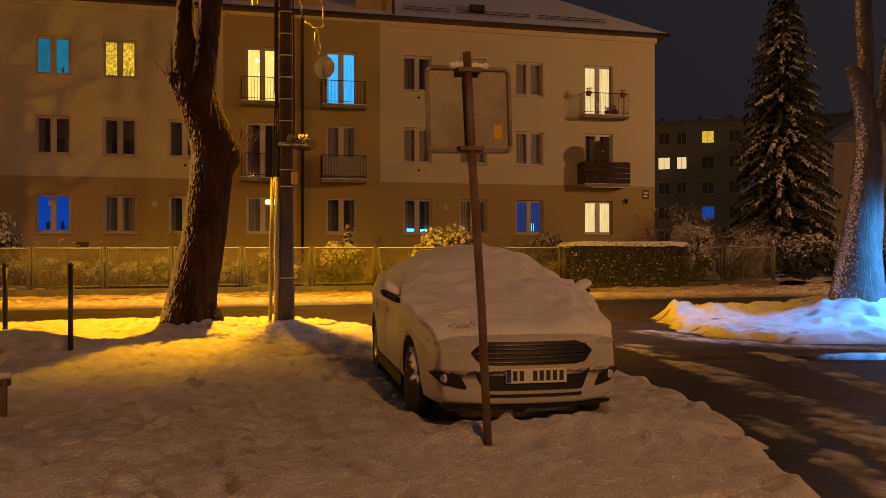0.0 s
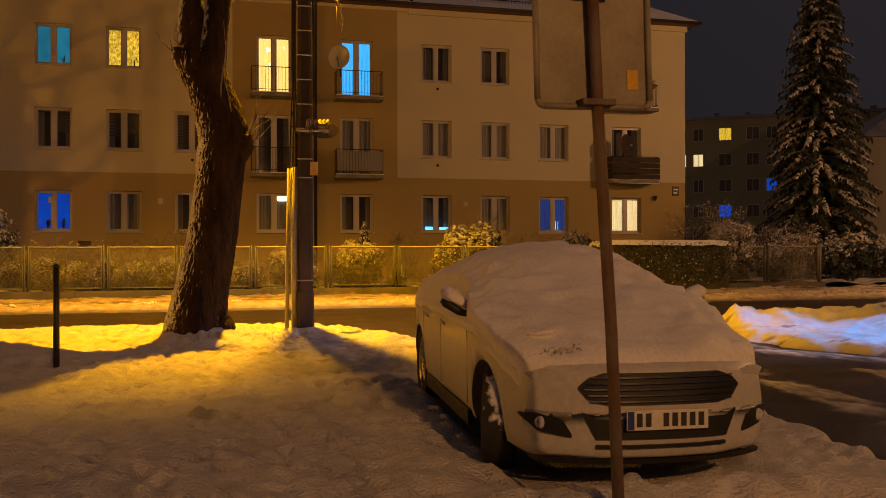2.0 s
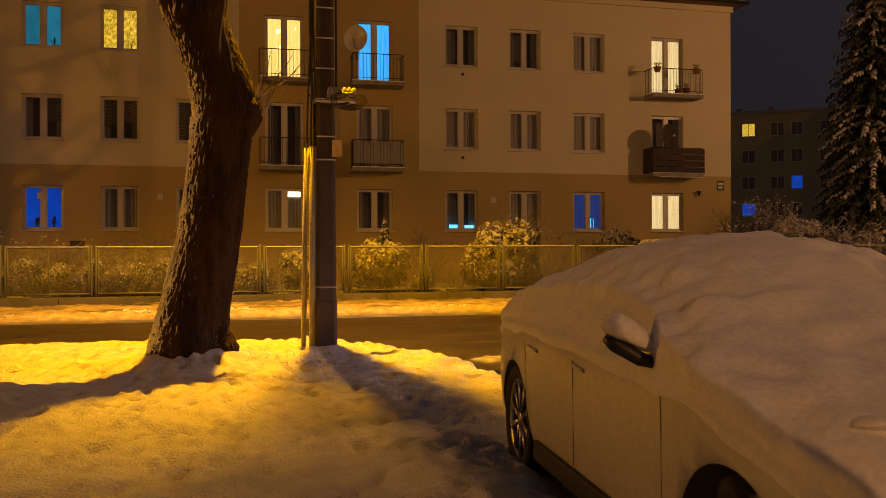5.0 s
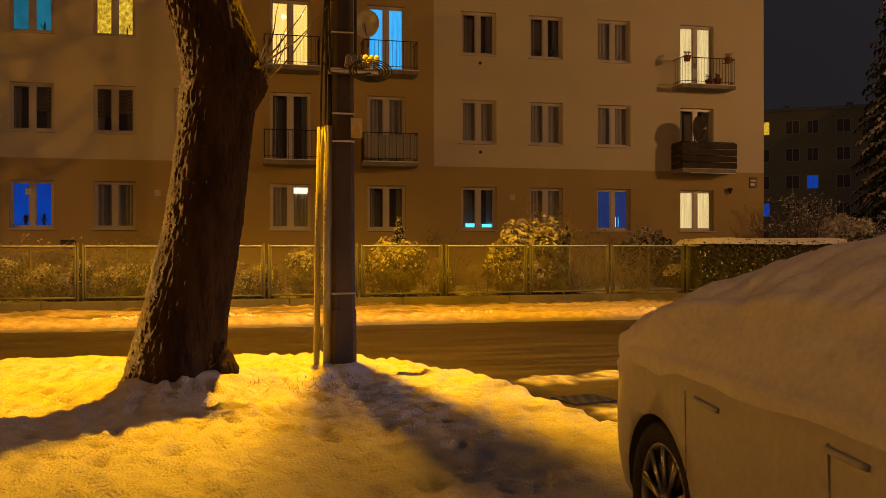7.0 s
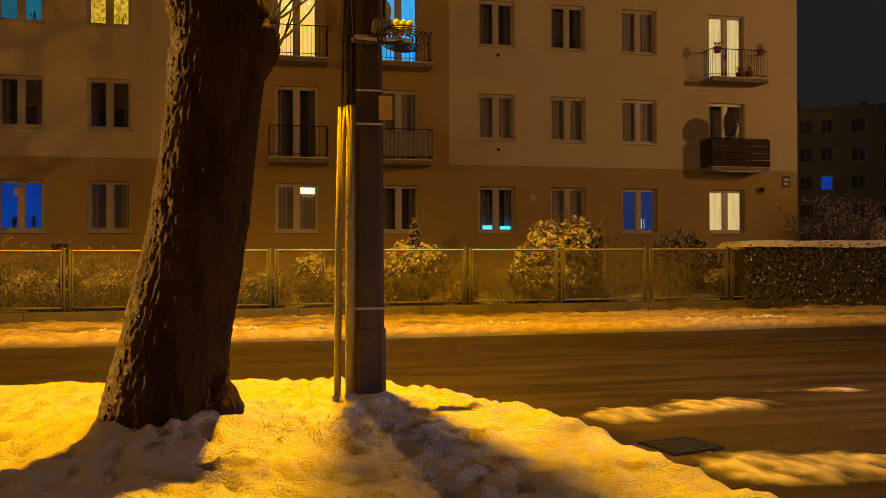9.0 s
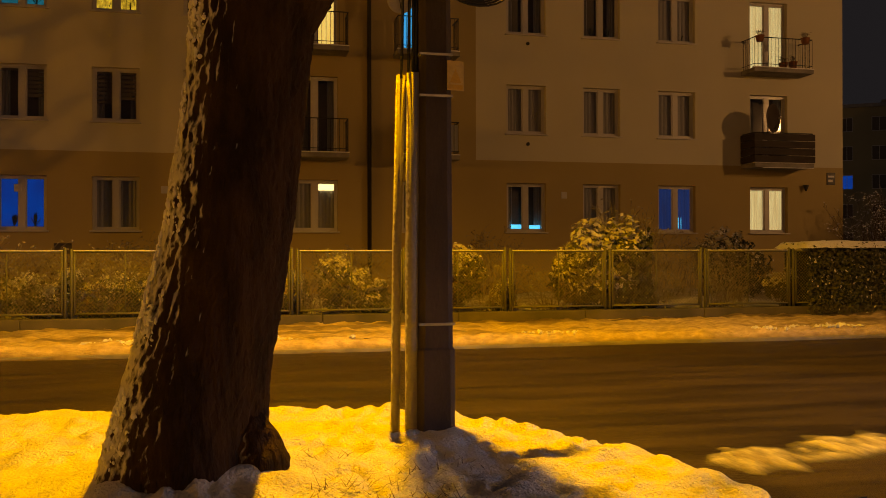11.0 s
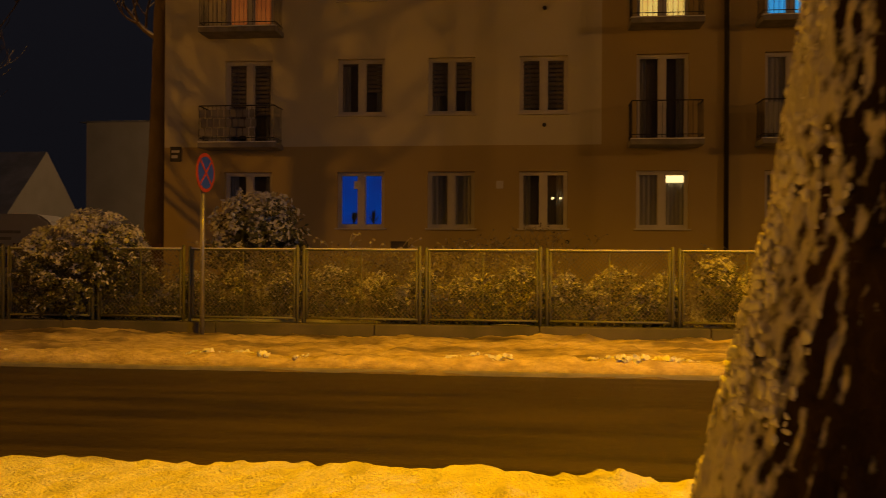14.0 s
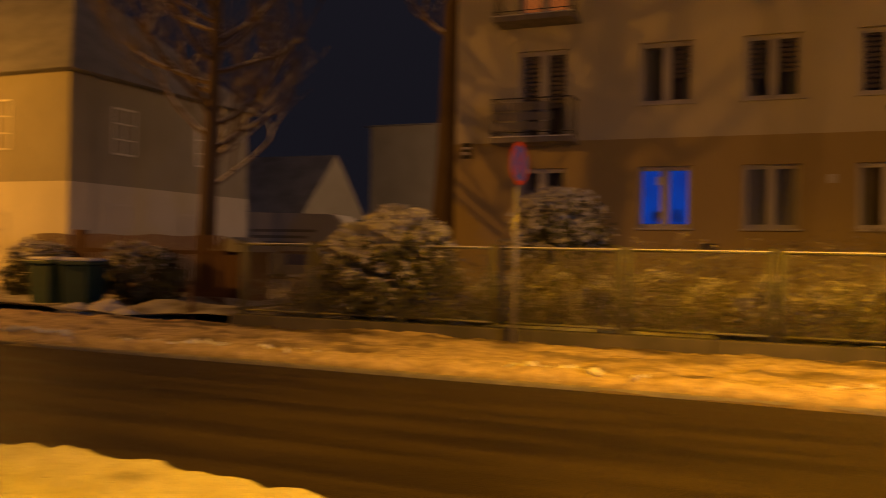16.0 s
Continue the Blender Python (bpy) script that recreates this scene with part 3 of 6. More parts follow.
def wall_with_holes(x0, x1, z0, z1, holes, deep, split):
    """A wall face at y 0 with reveals; the render changes colour below and between split lines."""
    bm = bmesh.new()
    cx = sorted({x0, x1, *[v for q in holes for v in q[:2]], *split[0]})
    cz = sorted({z0, z1, *[v for q in holes for v in q[2:]], *split[1]})
    cx, cz = [v for v in cx if x0 <= v <= x1], [v for v in cz if z0 <= v <= z1]

    def quad(a, b, c, d, mi):
        bm.faces.new([bm.verts.new(p) for p in (a, b, c, d)]).material_index = mi

    for a, b in zip(cx, cx[1:]):
        for c, d in zip(cz, cz[1:]):
            mx, mz = (a + b) / 2, (c + d) / 2
            if any(q[0] < mx < q[1] and q[2] < mz < q[3] for q in holes):
                continue
            quad((a, 0, c), (b, 0, c), (b, 0, d), (a, 0, d), 1 if mz < 4.21 or 0.30 < mx < 6.58 else 0)
    for a, b, c, d in holes:
        mi = 1 if c < 4 or 0.3 < a < 6.58 else 0
        quad((a, 0, c), (a, deep, c), (a, deep, d), (a, 0, d), mi)
        quad((b, deep, c), (b, 0, c), (b, 0, d), (b, deep, d), mi)
        quad((a, 0, d), (a, deep, d), (b, deep, d), (b, 0, d), mi)
        quad((a, deep, c), (a, 0, c), (b, 0, c), (b, deep, c), mi)
    return bm


HOLES = [opening(c, r) for c in range(10) for r in range(3)]
HOLES += [(-5.12, -4.66, 1.44, 1.72), (4.34, 5.56, 11.20, 12.5)]
bm = wall_with_holes(WALL_L, WALL_R, -0.2, EAVE, HOLES[:-1], 0.30, ([0.30, 6.58], [4.21]))
bmw = wall_with_holes(0.4, 7.0, EAVE, 13.6, HOLES[-1:], 0.30, ([0.5, 6.5], []))
part("wall", bm, [STUCCO, STUCCO_DARK], flats, "cream render above an ochre ground floor")
part("wall", bmw, STUCCO_DARK, flats, "ochre attic gable wall")
for q in ((WALL_L, WALL_L + 0.3, 0.004, 10.7, -0.2, EAVE), (WALL_R - 0.3, WALL_R, 0.004, 10.7, -0.2, EAVE), (WALL_L, WALL_R, 10.7, 11, -0.2, EAVE)):
    part("wall", boxes(q), STUCCO, flats)
for q in ((0.4, 0.6, 0.01, 6, EAVE, 13.6), (6.8, 7.0, 0.01, 6, EAVE, 13.6)):
    part("wall", boxes(q), STUCCO_DARK, flats)
for z in (1.3, 4.15, 7.13, 10.7):
    part("floor_slab", boxes((WALL_L + 0.3, WALL_R - 0.3, 0.32, 10.7, z - 0.1, z + 0.1)), CONCRETE, flats)
for q in ((WALL_L - 0.06, 0.40, -0.10, 0.0, 10.62, EAVE), (7.0, WALL_R + 0.06, -0.10, 0.0, 10.62, EAVE), (0.40, 7.0, -0.07, 0.0, 10.72, 10.86)):
    part("cornice", boxes(q, bevel=0.02), STUCCO, flats)
part("cellar_window", boxes((-5.12, -4.66, 0.1, 0.13, 1.44, 1.72)), DARK_ROOM, flats)

# hipped roof with snow, eaves, gutter
bm = bmesh.new()
ex0, ex1, ey0, ey1, rz, ridge = WALL_L - 0.45, WALL_R + 0.45, -0.50, 11.4, 10.98, 14.6
low = [bm.verts.new(p) for p in ((ex0, ey0, rz), (ex1, ey0, rz), (ex1, ey1, rz), (ex0, ey1, rz))]
top = [bm.verts.new(p) for p in ((ex0 + 6.0, 5.45, ridge), (ex1 - 6.0, 5.45, ridge))]
base = [bm.verts.new(v.co - Vector((0, 0, 0.12))) for v in low]
for q in ((low[0], low[1], top[1], top[0]), (low[1], low[2], top[1]), (low[2], low[3], top[0], top[1]), (low[3], low[0], top[0]), base[::-1]):
    bm.faces.new(q)
for k in range(4):
    bm.faces.new((base[k], base[(k + 1) % 4], low[(k + 1) % 4], low[k]))
part("roof", bm, ROOF, flats, "tiled hip roof dusted with snow")
bm = bmesh.new()
tube(bm, [(ex0, ey0 - 0.06, rz - 0.07), (ex1, ey0 - 0.06, rz - 0.07)], 0.065, 8)
part("gutter", bm, IRON, flats, "dark metal gutter")
bm = bmesh.new()
tube(bm, [(3.38, -0.08, 0.2), (3.38, -0.08, 10.6), (3.38, -0.45, 10.88)], 0.06, 8)
part("drainpipe", bm, IRON, flats, "dark brown drainpipe")
bm = bmesh.new()
tube(bm, [(7.08, -0.35, 10.95), (7.08, -0.2, 11.9), (7.08, 0.3, 13.4)], 0.06, 8)
part("drainpipe", bm, IRON, flats)
for sx0, sx1 in ((7.6, 9.6), (9.9, 13.2), (13.6, 16.8)):  # snow guards
    bm = bmesh.new()
    for dz in (0.10, 0.20):
        tube(bm, [(sx0, 0.15, rz + 0.40 + dz), (sx1, 0.15, rz + 0.40 + dz)], 0.014, 5)
    for k in range(int((sx1 - sx0) / 0.12) + 1):
        tube(bm, [(sx0 + 0.12 * k, 0.15, rz + 0.36), (sx0 + 0.12 * k, 0.15, rz + 0.62)], 0.008, 4)
    part("snow_guard", bm, IRON, flats)
part("roof_window", boxes((10.6, 11.25, 0.45, 0.75, 11.55, 11.95), bevel=0.02), IRON, flats)
for x in (-2.28, 9.35, -6.0):
    part("vent_cover", boxes((x - 0.09, x + 0.09, -0.02, -0.002, 3.09, 3.29), bevel=0.005), WHITE_PVC, flats)
for x, z in ((-1.15, 4.72), (8.2, 4.72), (8.2, 7.75), (-1.15, 7.72), (-0.55, 1.72)):
    bm = bmesh.new()
    tube(bm, [(x, -0.03, z), (x, 0.01, z)], 0.055, 10)
    part("vent_cap", bm, IRON, flats)
for x, z in ((18.62, 3.85), (-10.95, 4.03)):  # address plates, unreadable
    plate = part("address_plate", boxes((x - 0.15, x + 0.15, -0.03, -0.003, z - 0.2, z + 0.2), bevel=0.004), IRON, flats, "small dark address plate with pale bars")
    part("bar", boxes((x - 0.11, x + 0.11, -0.036, -0.0315, z + 0.04, z + 0.10), (x - 0.11, x + 0.06, -0.036, -0.0315, z - 0.11, z - 0.03)), WHITE_PVC, plate)
bm = bmesh.new()
tube(bm, [(17.62, -0.12, 3.42), (17.62, -0.12, 3.62)], [0.02, 0.10], 8)
part("wall_lamp", bm, IRON, flats, "small dark cone wall lamp")

LOOK = {(1, 2): LIT_TEAL, (2, 2): LIT_YELLOW, (4, 2): LIT_WARM, (5, 2): LIT_CYAN, (9, 2): LIT_WHITE, (1, 0): LIT_BLUE, (8, 0): LIT_DIMBLUE, (9, 0): LIT_WHITE, (0, 2): LIT_ORANGE,
        (6, 1): NET, (7, 1): NET, (8, 1): NET, (5, 1): NET, (7, 0): NET, (8, 2): NET, (2, 0): NET, (4, 0): NET}


def pleats(x0, x1, y, z0, z1, waves, depth=0.03):
    bm = bmesh.new()
    n = max(8, waves * 6)
    rows = []
    for z in (z0, (z0 + z1) / 2, z1):
        rows.append([bm.verts.new((x0 + (x1 - x0) * k / n, y + depth * math.sin(k * waves * 2 * math.pi / n + 0.6 * math.sin(k)), z)) for k in range(n + 1)])
    for a, b in zip(rows, rows[1:]):
        for k in range(n):
            bm.faces.new((a[k], a[k + 1], b[k + 1], b[k])).smooth = True
    return bm


for c in range(10):
    for r in range(3):
        x0, x1, z0, z1 = opening(c, r)
        door = (c, r) in DOORS
        mid = (x0 + x1) / 2
        bm, y0, y1, w = bmesh.new(), 0.14, 0.21, 0.065
        for q in ((x0, x1, y0, y1, z1 - w, z1), (x0, x1, y0, y1, z0, z0 + w), (x0, x0 + w, y0, y1, z0 + w, z1 - w), (x1 - w, x1, y0, y1, z0 + w, z1 - w), (mid - 0.075, mid + 0.075, y0 - 0.01, y1, z0 + w, z1 - w)):
            box(bm, *q)
        sashes = []
        for s0, s1 in ((x0 + w, mid - 0.075), (mid + 0.075, x1 - w)):  # sash rims
            zz0 = z0 + w
            sash = bmesh.new()
            a4 = [[sash.verts.new((x_, y_, z_)) for x_, z_ in pts] for y_, pts in ((y0 + 0.012, ((s0, zz0), (s1, zz0), (s1, z1 - w), (s0, z1 - w))), (y0 + 0.012, ((s0 + 0.035, zz0 + 0.035), (s1 - 0.035, zz0 + 0.035), (s1 - 0.035, z1 - w - 0.035), (s0 + 0.035, z1 - w - 0.035))),
                                                                                   (y1 - 0.01, ((s0 + 0.035, zz0 + 0.035), (s1 - 0.035, zz0 + 0.035), (s1 - 0.035, z1 - w - 0.035), (s0 + 0.035, z1 - w - 0.035))))]
            for ra, rb in zip(a4, a4[1:]):
                for k in range(4):
                    sash.faces.new((ra[k], ra[(k + 1) % 4], rb[(k + 1) % 4], rb[k]))
            sashes.append(sash)
        win = part("balcony_door" if door else "window", bm, WHITE_PVC, flats, "white double casement " + ("balcony door" if door else "window"))
        for sash in sashes:
            part("sash", sash, WHITE_PVC, win)
        for s0, s1 in ((x0 + w, mid - 0.075), (mid + 0.075, x1 - w)):
            pane = part("pane", boxes((s0, s1, 0.178, 0.184, z0 + w, z1 - w)), GLASS, win)
            pane.visible_shadow = False
        if not door:
            part("sill", boxes((x0 - 0.05, x1 + 0.05, -0.07, 0.14, z0 - 0.045, z0 - 0.004), bevel=0.008), WHITE_PVC, win, "white sill with a line of snow")
        look_ = LOOK.get((c, r), DARK_ROOM)
        if look_ in (NET, LIT_WARM, LIT_CYAN, LIT_WHITE, LIT_DIMBLUE, LIT_YELLOW):
            part("curtain", pleats(x0 - 0.02, x1 + 0.02, 0.26, z0 - 0.02, z1 + 0.02, 9 + (c * 3 + r) % 5, 0.014 if look_ is NET else 0.03), look_, win, "hanging curtain")
        else:
            part("room_back", boxes((x0 - 0.4, x1 + 0.4, 0.62, 0.66, z0 - 0.5, z1 + 0.3)), look_, win)
            if look_ is DARK_ROOM:
                for s in ((x0 + 0.02, x0 + 0.28), (x1 - 0.28, x1 - 0.02)):
                    part("curtain", pleats(s[0], s[1], 0.38, z0, z1, 3), NET, win, "drawn-back curtain")
        if (c, r) in ((1, 1), (2, 1), (3, 1), (0, 1), (3, 2)):  # half-lowered day and night blinds
            for s0, s1, share in ((x0 + 0.07, mid - 0.08, (0.58, 0.06, 0.62, 0.9, 0.6)[c]), (mid + 0.08, x1 - 0.07, (0.6, 0.58, 0.58, 0.9, 0.6)[c])):
                bmb, zz = bmesh.new(), z1 - 0.07
                while zz > z1 - share * (z1 - z0):
                    box(bmb, s0, s1, 0.225, 0.235, zz - 0.085, zz)
                    zz -= 0.115
                part("blind", bmb, BLIND, win, "half-lowered striped blind")


for x, z, s in ((-6.15, 2.08, 0.38), (-5.62, 2.08, 0.42), (-3.78, 8.05, 0.4), (-3.2, 8.05, 0.42), (-5.6, 8.05, 0.3), (10.35, 8.05, 0.34), (10.9, 8.05, 0.34), (13.4, 8.05, 0.25)):
    pot = thing("houseplant", "dark spiky potted plant on a window sill", "plant", (x, FY + 0.27, z), group="houseplants")
    bm = bmesh.new()
    tube(bm, [(0, 0, -0.02), (0, 0, 0.1)], [0.05, 0.065], 10)
    part("pot", bm, TERRACOTTA, pot)
    r_ = random.Random(int(x * 100))
    bm = bmesh.new()
    for k in range(11):
        a, lean = r_.uniform(0, 6.28), r_.uniform(0.1, 0.9)
        d = Vector((math.cos(a) * lean, math.sin(a) * lean * 0.3, 1)).normalized() * s * r_.uniform(0.6, 1)
        w_ = Vector((math.cos(a + 1.57), 0.2, 0)) * 0.025
        p = Vector((0, 0, 0.1))
        bm.faces.new([bm.verts.new(q) for q in (p - w_ * 0.4, p + d * 0.55 - w_, p + d, p + d * 0.55 + w_, p + w_ * 0.4)])
    part("leaves", bm, NEEDLE, pot)

# screens, lamps and one glowing patch of light seen in the rooms
for x0, x1, z0, z1, rowlabel in ((7.75, 8.15, 2.16, 2.30, ""), (8.33, 8.68, 2.16, 2.28, ""), (10.05, 10.35, 2.25, 2.40, ""), (13.15, 13.4, 2.2, 2.55, "")):
    tagged(part("screen", boxes((x0, x1, FY + 0.27, FY + 0.30, z0, z1), bevel=0.01), SCREEN), "bright cyan screen glowing behind the window", "screen")
for x, z, s in ((1.62, 9.0, 0.10), (2.25, 9.12, 0.06), (1.70, 8.45, 0.07), (-0.92, 2.86, 0.035), (-0.72, 2.86, 0.035)):
    bm = bmesh.new()
    bmesh.ops.create_uvsphere(bm, u_segments=12, v_segments=8, radius=s)
    ob = tagged(part("room_light", bm, BULB, None, smooth=True), "bright round lamp glowing in a room", "lamp")
    ob.location = (x, FY + 0.30, z)
# glowing box that stands for the lit patch at the window's top
tagged(part("room_light", boxes((1.92, 2.38, FY + 0.205, FY + 0.235, 3.25, 3.43), bevel=0.01), BULB), "small glowing patch standing for light in the upper pane", "lamp")


def balcony(x0, x1, z, deep, style):
    """Concrete slab with a barred iron railing; some are closed with boards."""
    b = part("balcony", boxes((x0, x1, -deep, 0.0, z - 0.13, z), bevel=0.012), CONCRETE, flats, {"bars": "balcony with a dark iron railing", "boards": "balcony closed with dark boards", "mats": "balcony railing hung with pale mats"}[style])
    part("snow", boxes((x0 - 0.004, x1 + 0.004, -deep - 0.004, -deep + 0.12, z + 0.001, z + 0.03), bevel=0.01), SNOW_CAR, b)
    bm = bmesh.new()
    top = z + 0.95
    for a, c in (((x0 + 0.03, -0.01), (x0 + 0.03, -deep + 0.04)), ((x0 + 0.03, -deep + 0.04), (x1 - 0.03, -deep + 0.04)), ((x1 - 0.03, -deep + 0.04), (x1 - 0.03, -0.01))):
        for zz, rad in ((top, 0.015), (z + 0.12, 0.010)):
            tube(bm, [(*a, zz), (*c, zz)], rad, 6)
    part("rail", bm, IRON, b)
    n = int((x1 - x0 - 0.06) / 0.115)
    me = mesh_of(tube(bmesh.new(), [(0, 0, z), (0, 0, top)], 0.0065, 5), IRON)
    for k in range(n + 1):
        sub("baluster", me, b, (x0 + 0.03 + (x1 - x0 - 0.06) * k / n, -deep + 0.04, 0))
    for k in range(1, int(deep / 0.12)):
        for x in (x0 + 0.03, x1 - 0.03):
            sub("baluster", me, b, (x, -0.12 * k, 0))
    if style == "boards":
        for k in range(4):
            part("board", boxes((x0 - 0.02, x1 + 0.02, -deep - 0.03, -deep + 0.01, z + 0.02 + 0.23 * k, z + 0.23 * (k + 1)), bevel=0.006), DARK_BOARD, b, "dark wooden board")
        for k in range(4):
            part("board", boxes((x0 - 0.03, x0 - 0.005, -deep + 0.012, -0.02, z + 0.02 + 0.23 * k, z + 0.23 * (k + 1)), bevel=0.006), DARK_BOARD, b)
    if style == "mats":
        for k in range(9):
            for j in range(3):
                part("mat", boxes((x0 + 0.06 + k * 0.165 + 0.05 * (j % 2), x0 + 0.20 + k * 0.165 + 0.05 * (j % 2), -deep - 0.012, -deep - 0.002, z + 0.16 + 0.24 * j, z + 0.36 + 0.24 * j), bevel=0.004), CONCRETE, b)
    return b


for x0, x1, r, style in ((-10.05, -8.0, 1, "mats"), (-10.05, -8.0, 2, "bars"), (0.95, 2.72, 1, "bars"), (0.95, 2.72, 2, "bars"), (4.08, 5.90, 1, "bars"), (4.08, 5.90, 2, "bars"), (15.35, 17.45, 1, "boards"), (15.35, 17.45, 2, "bars")):
    balcony(x0, x1, 4.24 + 2.98 * (r - 1), 0.78, style)
part("wind_screen", boxes((4.15, 5.85, -0.715, -0.705, 4.34, 5.12)), NET, flats, "pale fabric screen inside the railing")
part("light_strip", boxes((15.6, 17.4, -0.84, -0.815, 4.08, 4.10)), SNOW_CAR, flats, "thin line of snow on the slab edge")


def dish(place, size, turn, skin=WHITE_PVC):
    d = thing("satellite_dish", "pale grey satellite dish on a balcony", "dish", place, turn, group="satellite dishes")
    bm = bmesh.new()
    rings = []
    for k in range(7):
        r = size * k / 6
        rings.append([bm.verts.new((r * math.cos(a), -0.22 * size + 0.30 * (r / size) ** 2 * size * -1 + 0.22 * size, r * 1.08 * math.sin(a))) for a in [2 * math.pi * i / 24 for i in range(24)]])
    for a, b in zip(rings, rings[1:]):
        for i in range(24):
            bm.faces.new((a[i], a[(i + 1) % 24], b[(i + 1) % 24], b[i])).smooth = True
    bmesh.ops.remove_doubles(bm, verts=bm.verts, dist=1e-4)
    bmesh.ops.solidify(bm, geom=bm.faces[:], thickness=0.012)
    part("reflector", bm, skin, d)
    part("arm", tube(bmesh.new(), [(0, 0.03, -size), (0, -0.45 * size, -0.75 * size), (0, -0.8 * size, -0.1 * size)], 0.014, 6), IRON, d)
    part("receiver", tube(bmesh.new(), [(0, -0.76 * size, -0.08 * size), (0, -0.95 * size, 0.0)], 0.035, 8), WHITE_PVC, d)
    part("mast", tube(bmesh.new(), [(0, 0.05, -size * 1.7), (0, 0.05, 0.05)], 0.022, 8), IRON, d)
    return d


dish((4.22, FY - 0.82, 8.62), 0.42, -25)
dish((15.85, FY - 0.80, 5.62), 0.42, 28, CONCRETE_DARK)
for x, z, k in ((15.5, 8.10, 0), (16.5, 7.35, 1), (16.85, 7.4, 2), (17.1, 8.10, 3)):
    fp = thing("flower_pot", "terracotta flower pot with withered plants on a balcony", "pot", (x, FY - 0.72 - (0.12 if z > 8 else 0) + (0.15 if z < 8 else 0), z), group="balcony pots")
    part("pot", tube(bmesh.new(), [(0, 0, -0.1 if z > 8 else -0.13), (0, 0, 0.08), (0, 0, 0.085)], [0.10, 0.14, 0.15], 12), TERRACOTTA, fp)
    bm = bmesh.new()
    r_ = random.Random(k)
    for _ in range(16):
        tube(bm, [(0, 0, 0.05), (r_.uniform(-0.1, 0.1), r_.uniform(-0.1, 0.1), 0.2), (r_.uniform(-0.2, 0.2), r_.uniform(-0.15, 0.15), r_.uniform(0.15, 0.3))], 0.006, 3)
    part("stems", bm, TWIG, fp)

# ---------------------------------------------------------------- fence along the far pavement
FENCE_Y = 26.42
fence = thing("chain_link_fence", "green chain-link fence panels on a low concrete plinth", "fence", (0, FENCE_Y, 0))
x = -11.3
while x < 18.6:
    part("plinth_block", boxes((x + 0.006, min(x + 2.5, 18.7) - 0.006, -0.12, 0.14, -0.1, 0.345), bevel=0.015), PLINTH, fence, "mossy concrete plinth")
    x += 2.5
POSTS = [-11.18, -9.87, -8.36, -6.86, -5.03, -3.12, -1.29, 0.66, 2.69, 4.63, 6.65, 8.69, 10.67, 12.55, 14.45, 16.55, 18.50]
me = mesh_of(tube(bmesh.new(), [(0, 0, 0.30), (0, 0, 1.53), (0, 0, 1.545)], [0.028, 0.028, 0.015], 8), FENCE)
for x in POSTS:
    sub("post", me, fence, (x, 0, 0))
    sub("post", me, fence, (x + 0.10, 0.004, -0.02))
PITCH = 0.066
for x0, x1 in zip(POSTS, POSTS[1:]):
    a, b, z0, z1 = x0 + 0.135, x1 - 0.035, 0.42, 1.475
    fr = bmesh.new()
    for p, q in (((a, z0), (b, z0)), ((a, z1), (b, z1)), ((a + 0.015, z0), (a + 0.015, z1)), ((b - 0.015, z0), (b - 0.015, z1)), (((a + b) / 2, z0), ((a + b) / 2, z1))):
        tube(fr, [(p[0], -0.01, p[1]), (q[0], -0.01, q[1])], 0.019 if p[1] == q[1] or p[0] != (a + b) / 2 else 0.012, 6)
    panel = part("panel_frame", fr, FENCE, fence)
    wr, hgt = bmesh.new(), z1 - z0
    k = a - hgt
    while k < b:
        for s in (1, -1):
            p0, p1 = (k, z0 if s > 0 else z1), (k + hgt, z1 if s > 0 else z0)
            t0, t1 = max(0, (a - p0[0]) / hgt), min(1, (b - p0[0]) / hgt)
            if t1 > t0:
                tube(wr, [(p0[0] + t * hgt, -0.012 - 0.004 * s, p0[1] + t * (p1[1] - p0[1])) for t in (t0, t1)], 0.0040, 3, cap=False)
        k += PITCH
    part("wire_mesh", wr, WIRE, panel)
    part("snow_line", boxes((a, b, -0.025, 0.012, z1 + 0.012, z1 + 0.026)), SNOW_CAR, panel)
part("end_post", tube(bmesh.new(), [(18.55, 0, 0.30), (18.55, 0, 1.58)], 0.04, 8), FENCE, fence)
for y0, y1 in ((0.05, 3.0), (3.0, 6.0)):
    bm = bmesh.new()
    for zz in (0.42, 1.475):
        tube(bm, [(-11.3, y0, zz), (-11.3, y1, zz)], 0.019, 6)
    tube(bm, [(-11.3, y1, 0.2), (-11.3, y1, 1.5)], 0.03, 6)
    part("panel_frame", bm, FENCE, fence)

# ---------------------------------------------------------------- no-stopping sign across the road
ns = thing("traffic_sign", "round blue no-stopping sign with red ring on a steel post", "sign", (-6.44, 26.12, 0), 84)
part("post", tube(bmesh.new(), [(0, 0, 0.0), (0, 0, 2.9)], 0.034, 10), GALV, ns)


bm = tube(bmesh.new(), [(0, -0.045, 2.65), (0, -0.036, 2.65)], 0.30, 40)
face = part("sign_face", bm, RED, ns)
bm = tube(bmesh.new(), [(0, -0.050, 2.65), (0, -0.0455, 2.65)], 0.245, 40)
part("blue_field", bm, BLUE, face)
for s in (1, -1):
    bm = boxes((-0.245, 0.245, -0.054 - 0.002 * s, -0.0505, -0.020, 0.020))
    ob = part("diagonal_bar", bm, RED, face)
    ob.matrix_local = pose(0, 0, 2.65, 0, 45 * s, 0)

# ---------------------------------------------------------------- the parked car under snow
car = thing("parked_car", "white sedan under a thick layer of snow on the verge", "car", (NOSE.x, NOSE.y, 0.0), -math.degrees(math.atan2(HEAD.x, HEAD.y)))
car.matrix_world = car.matrix_world @ Matrix.Diagonal((0.955, 0.955, 1.0, 1.0))
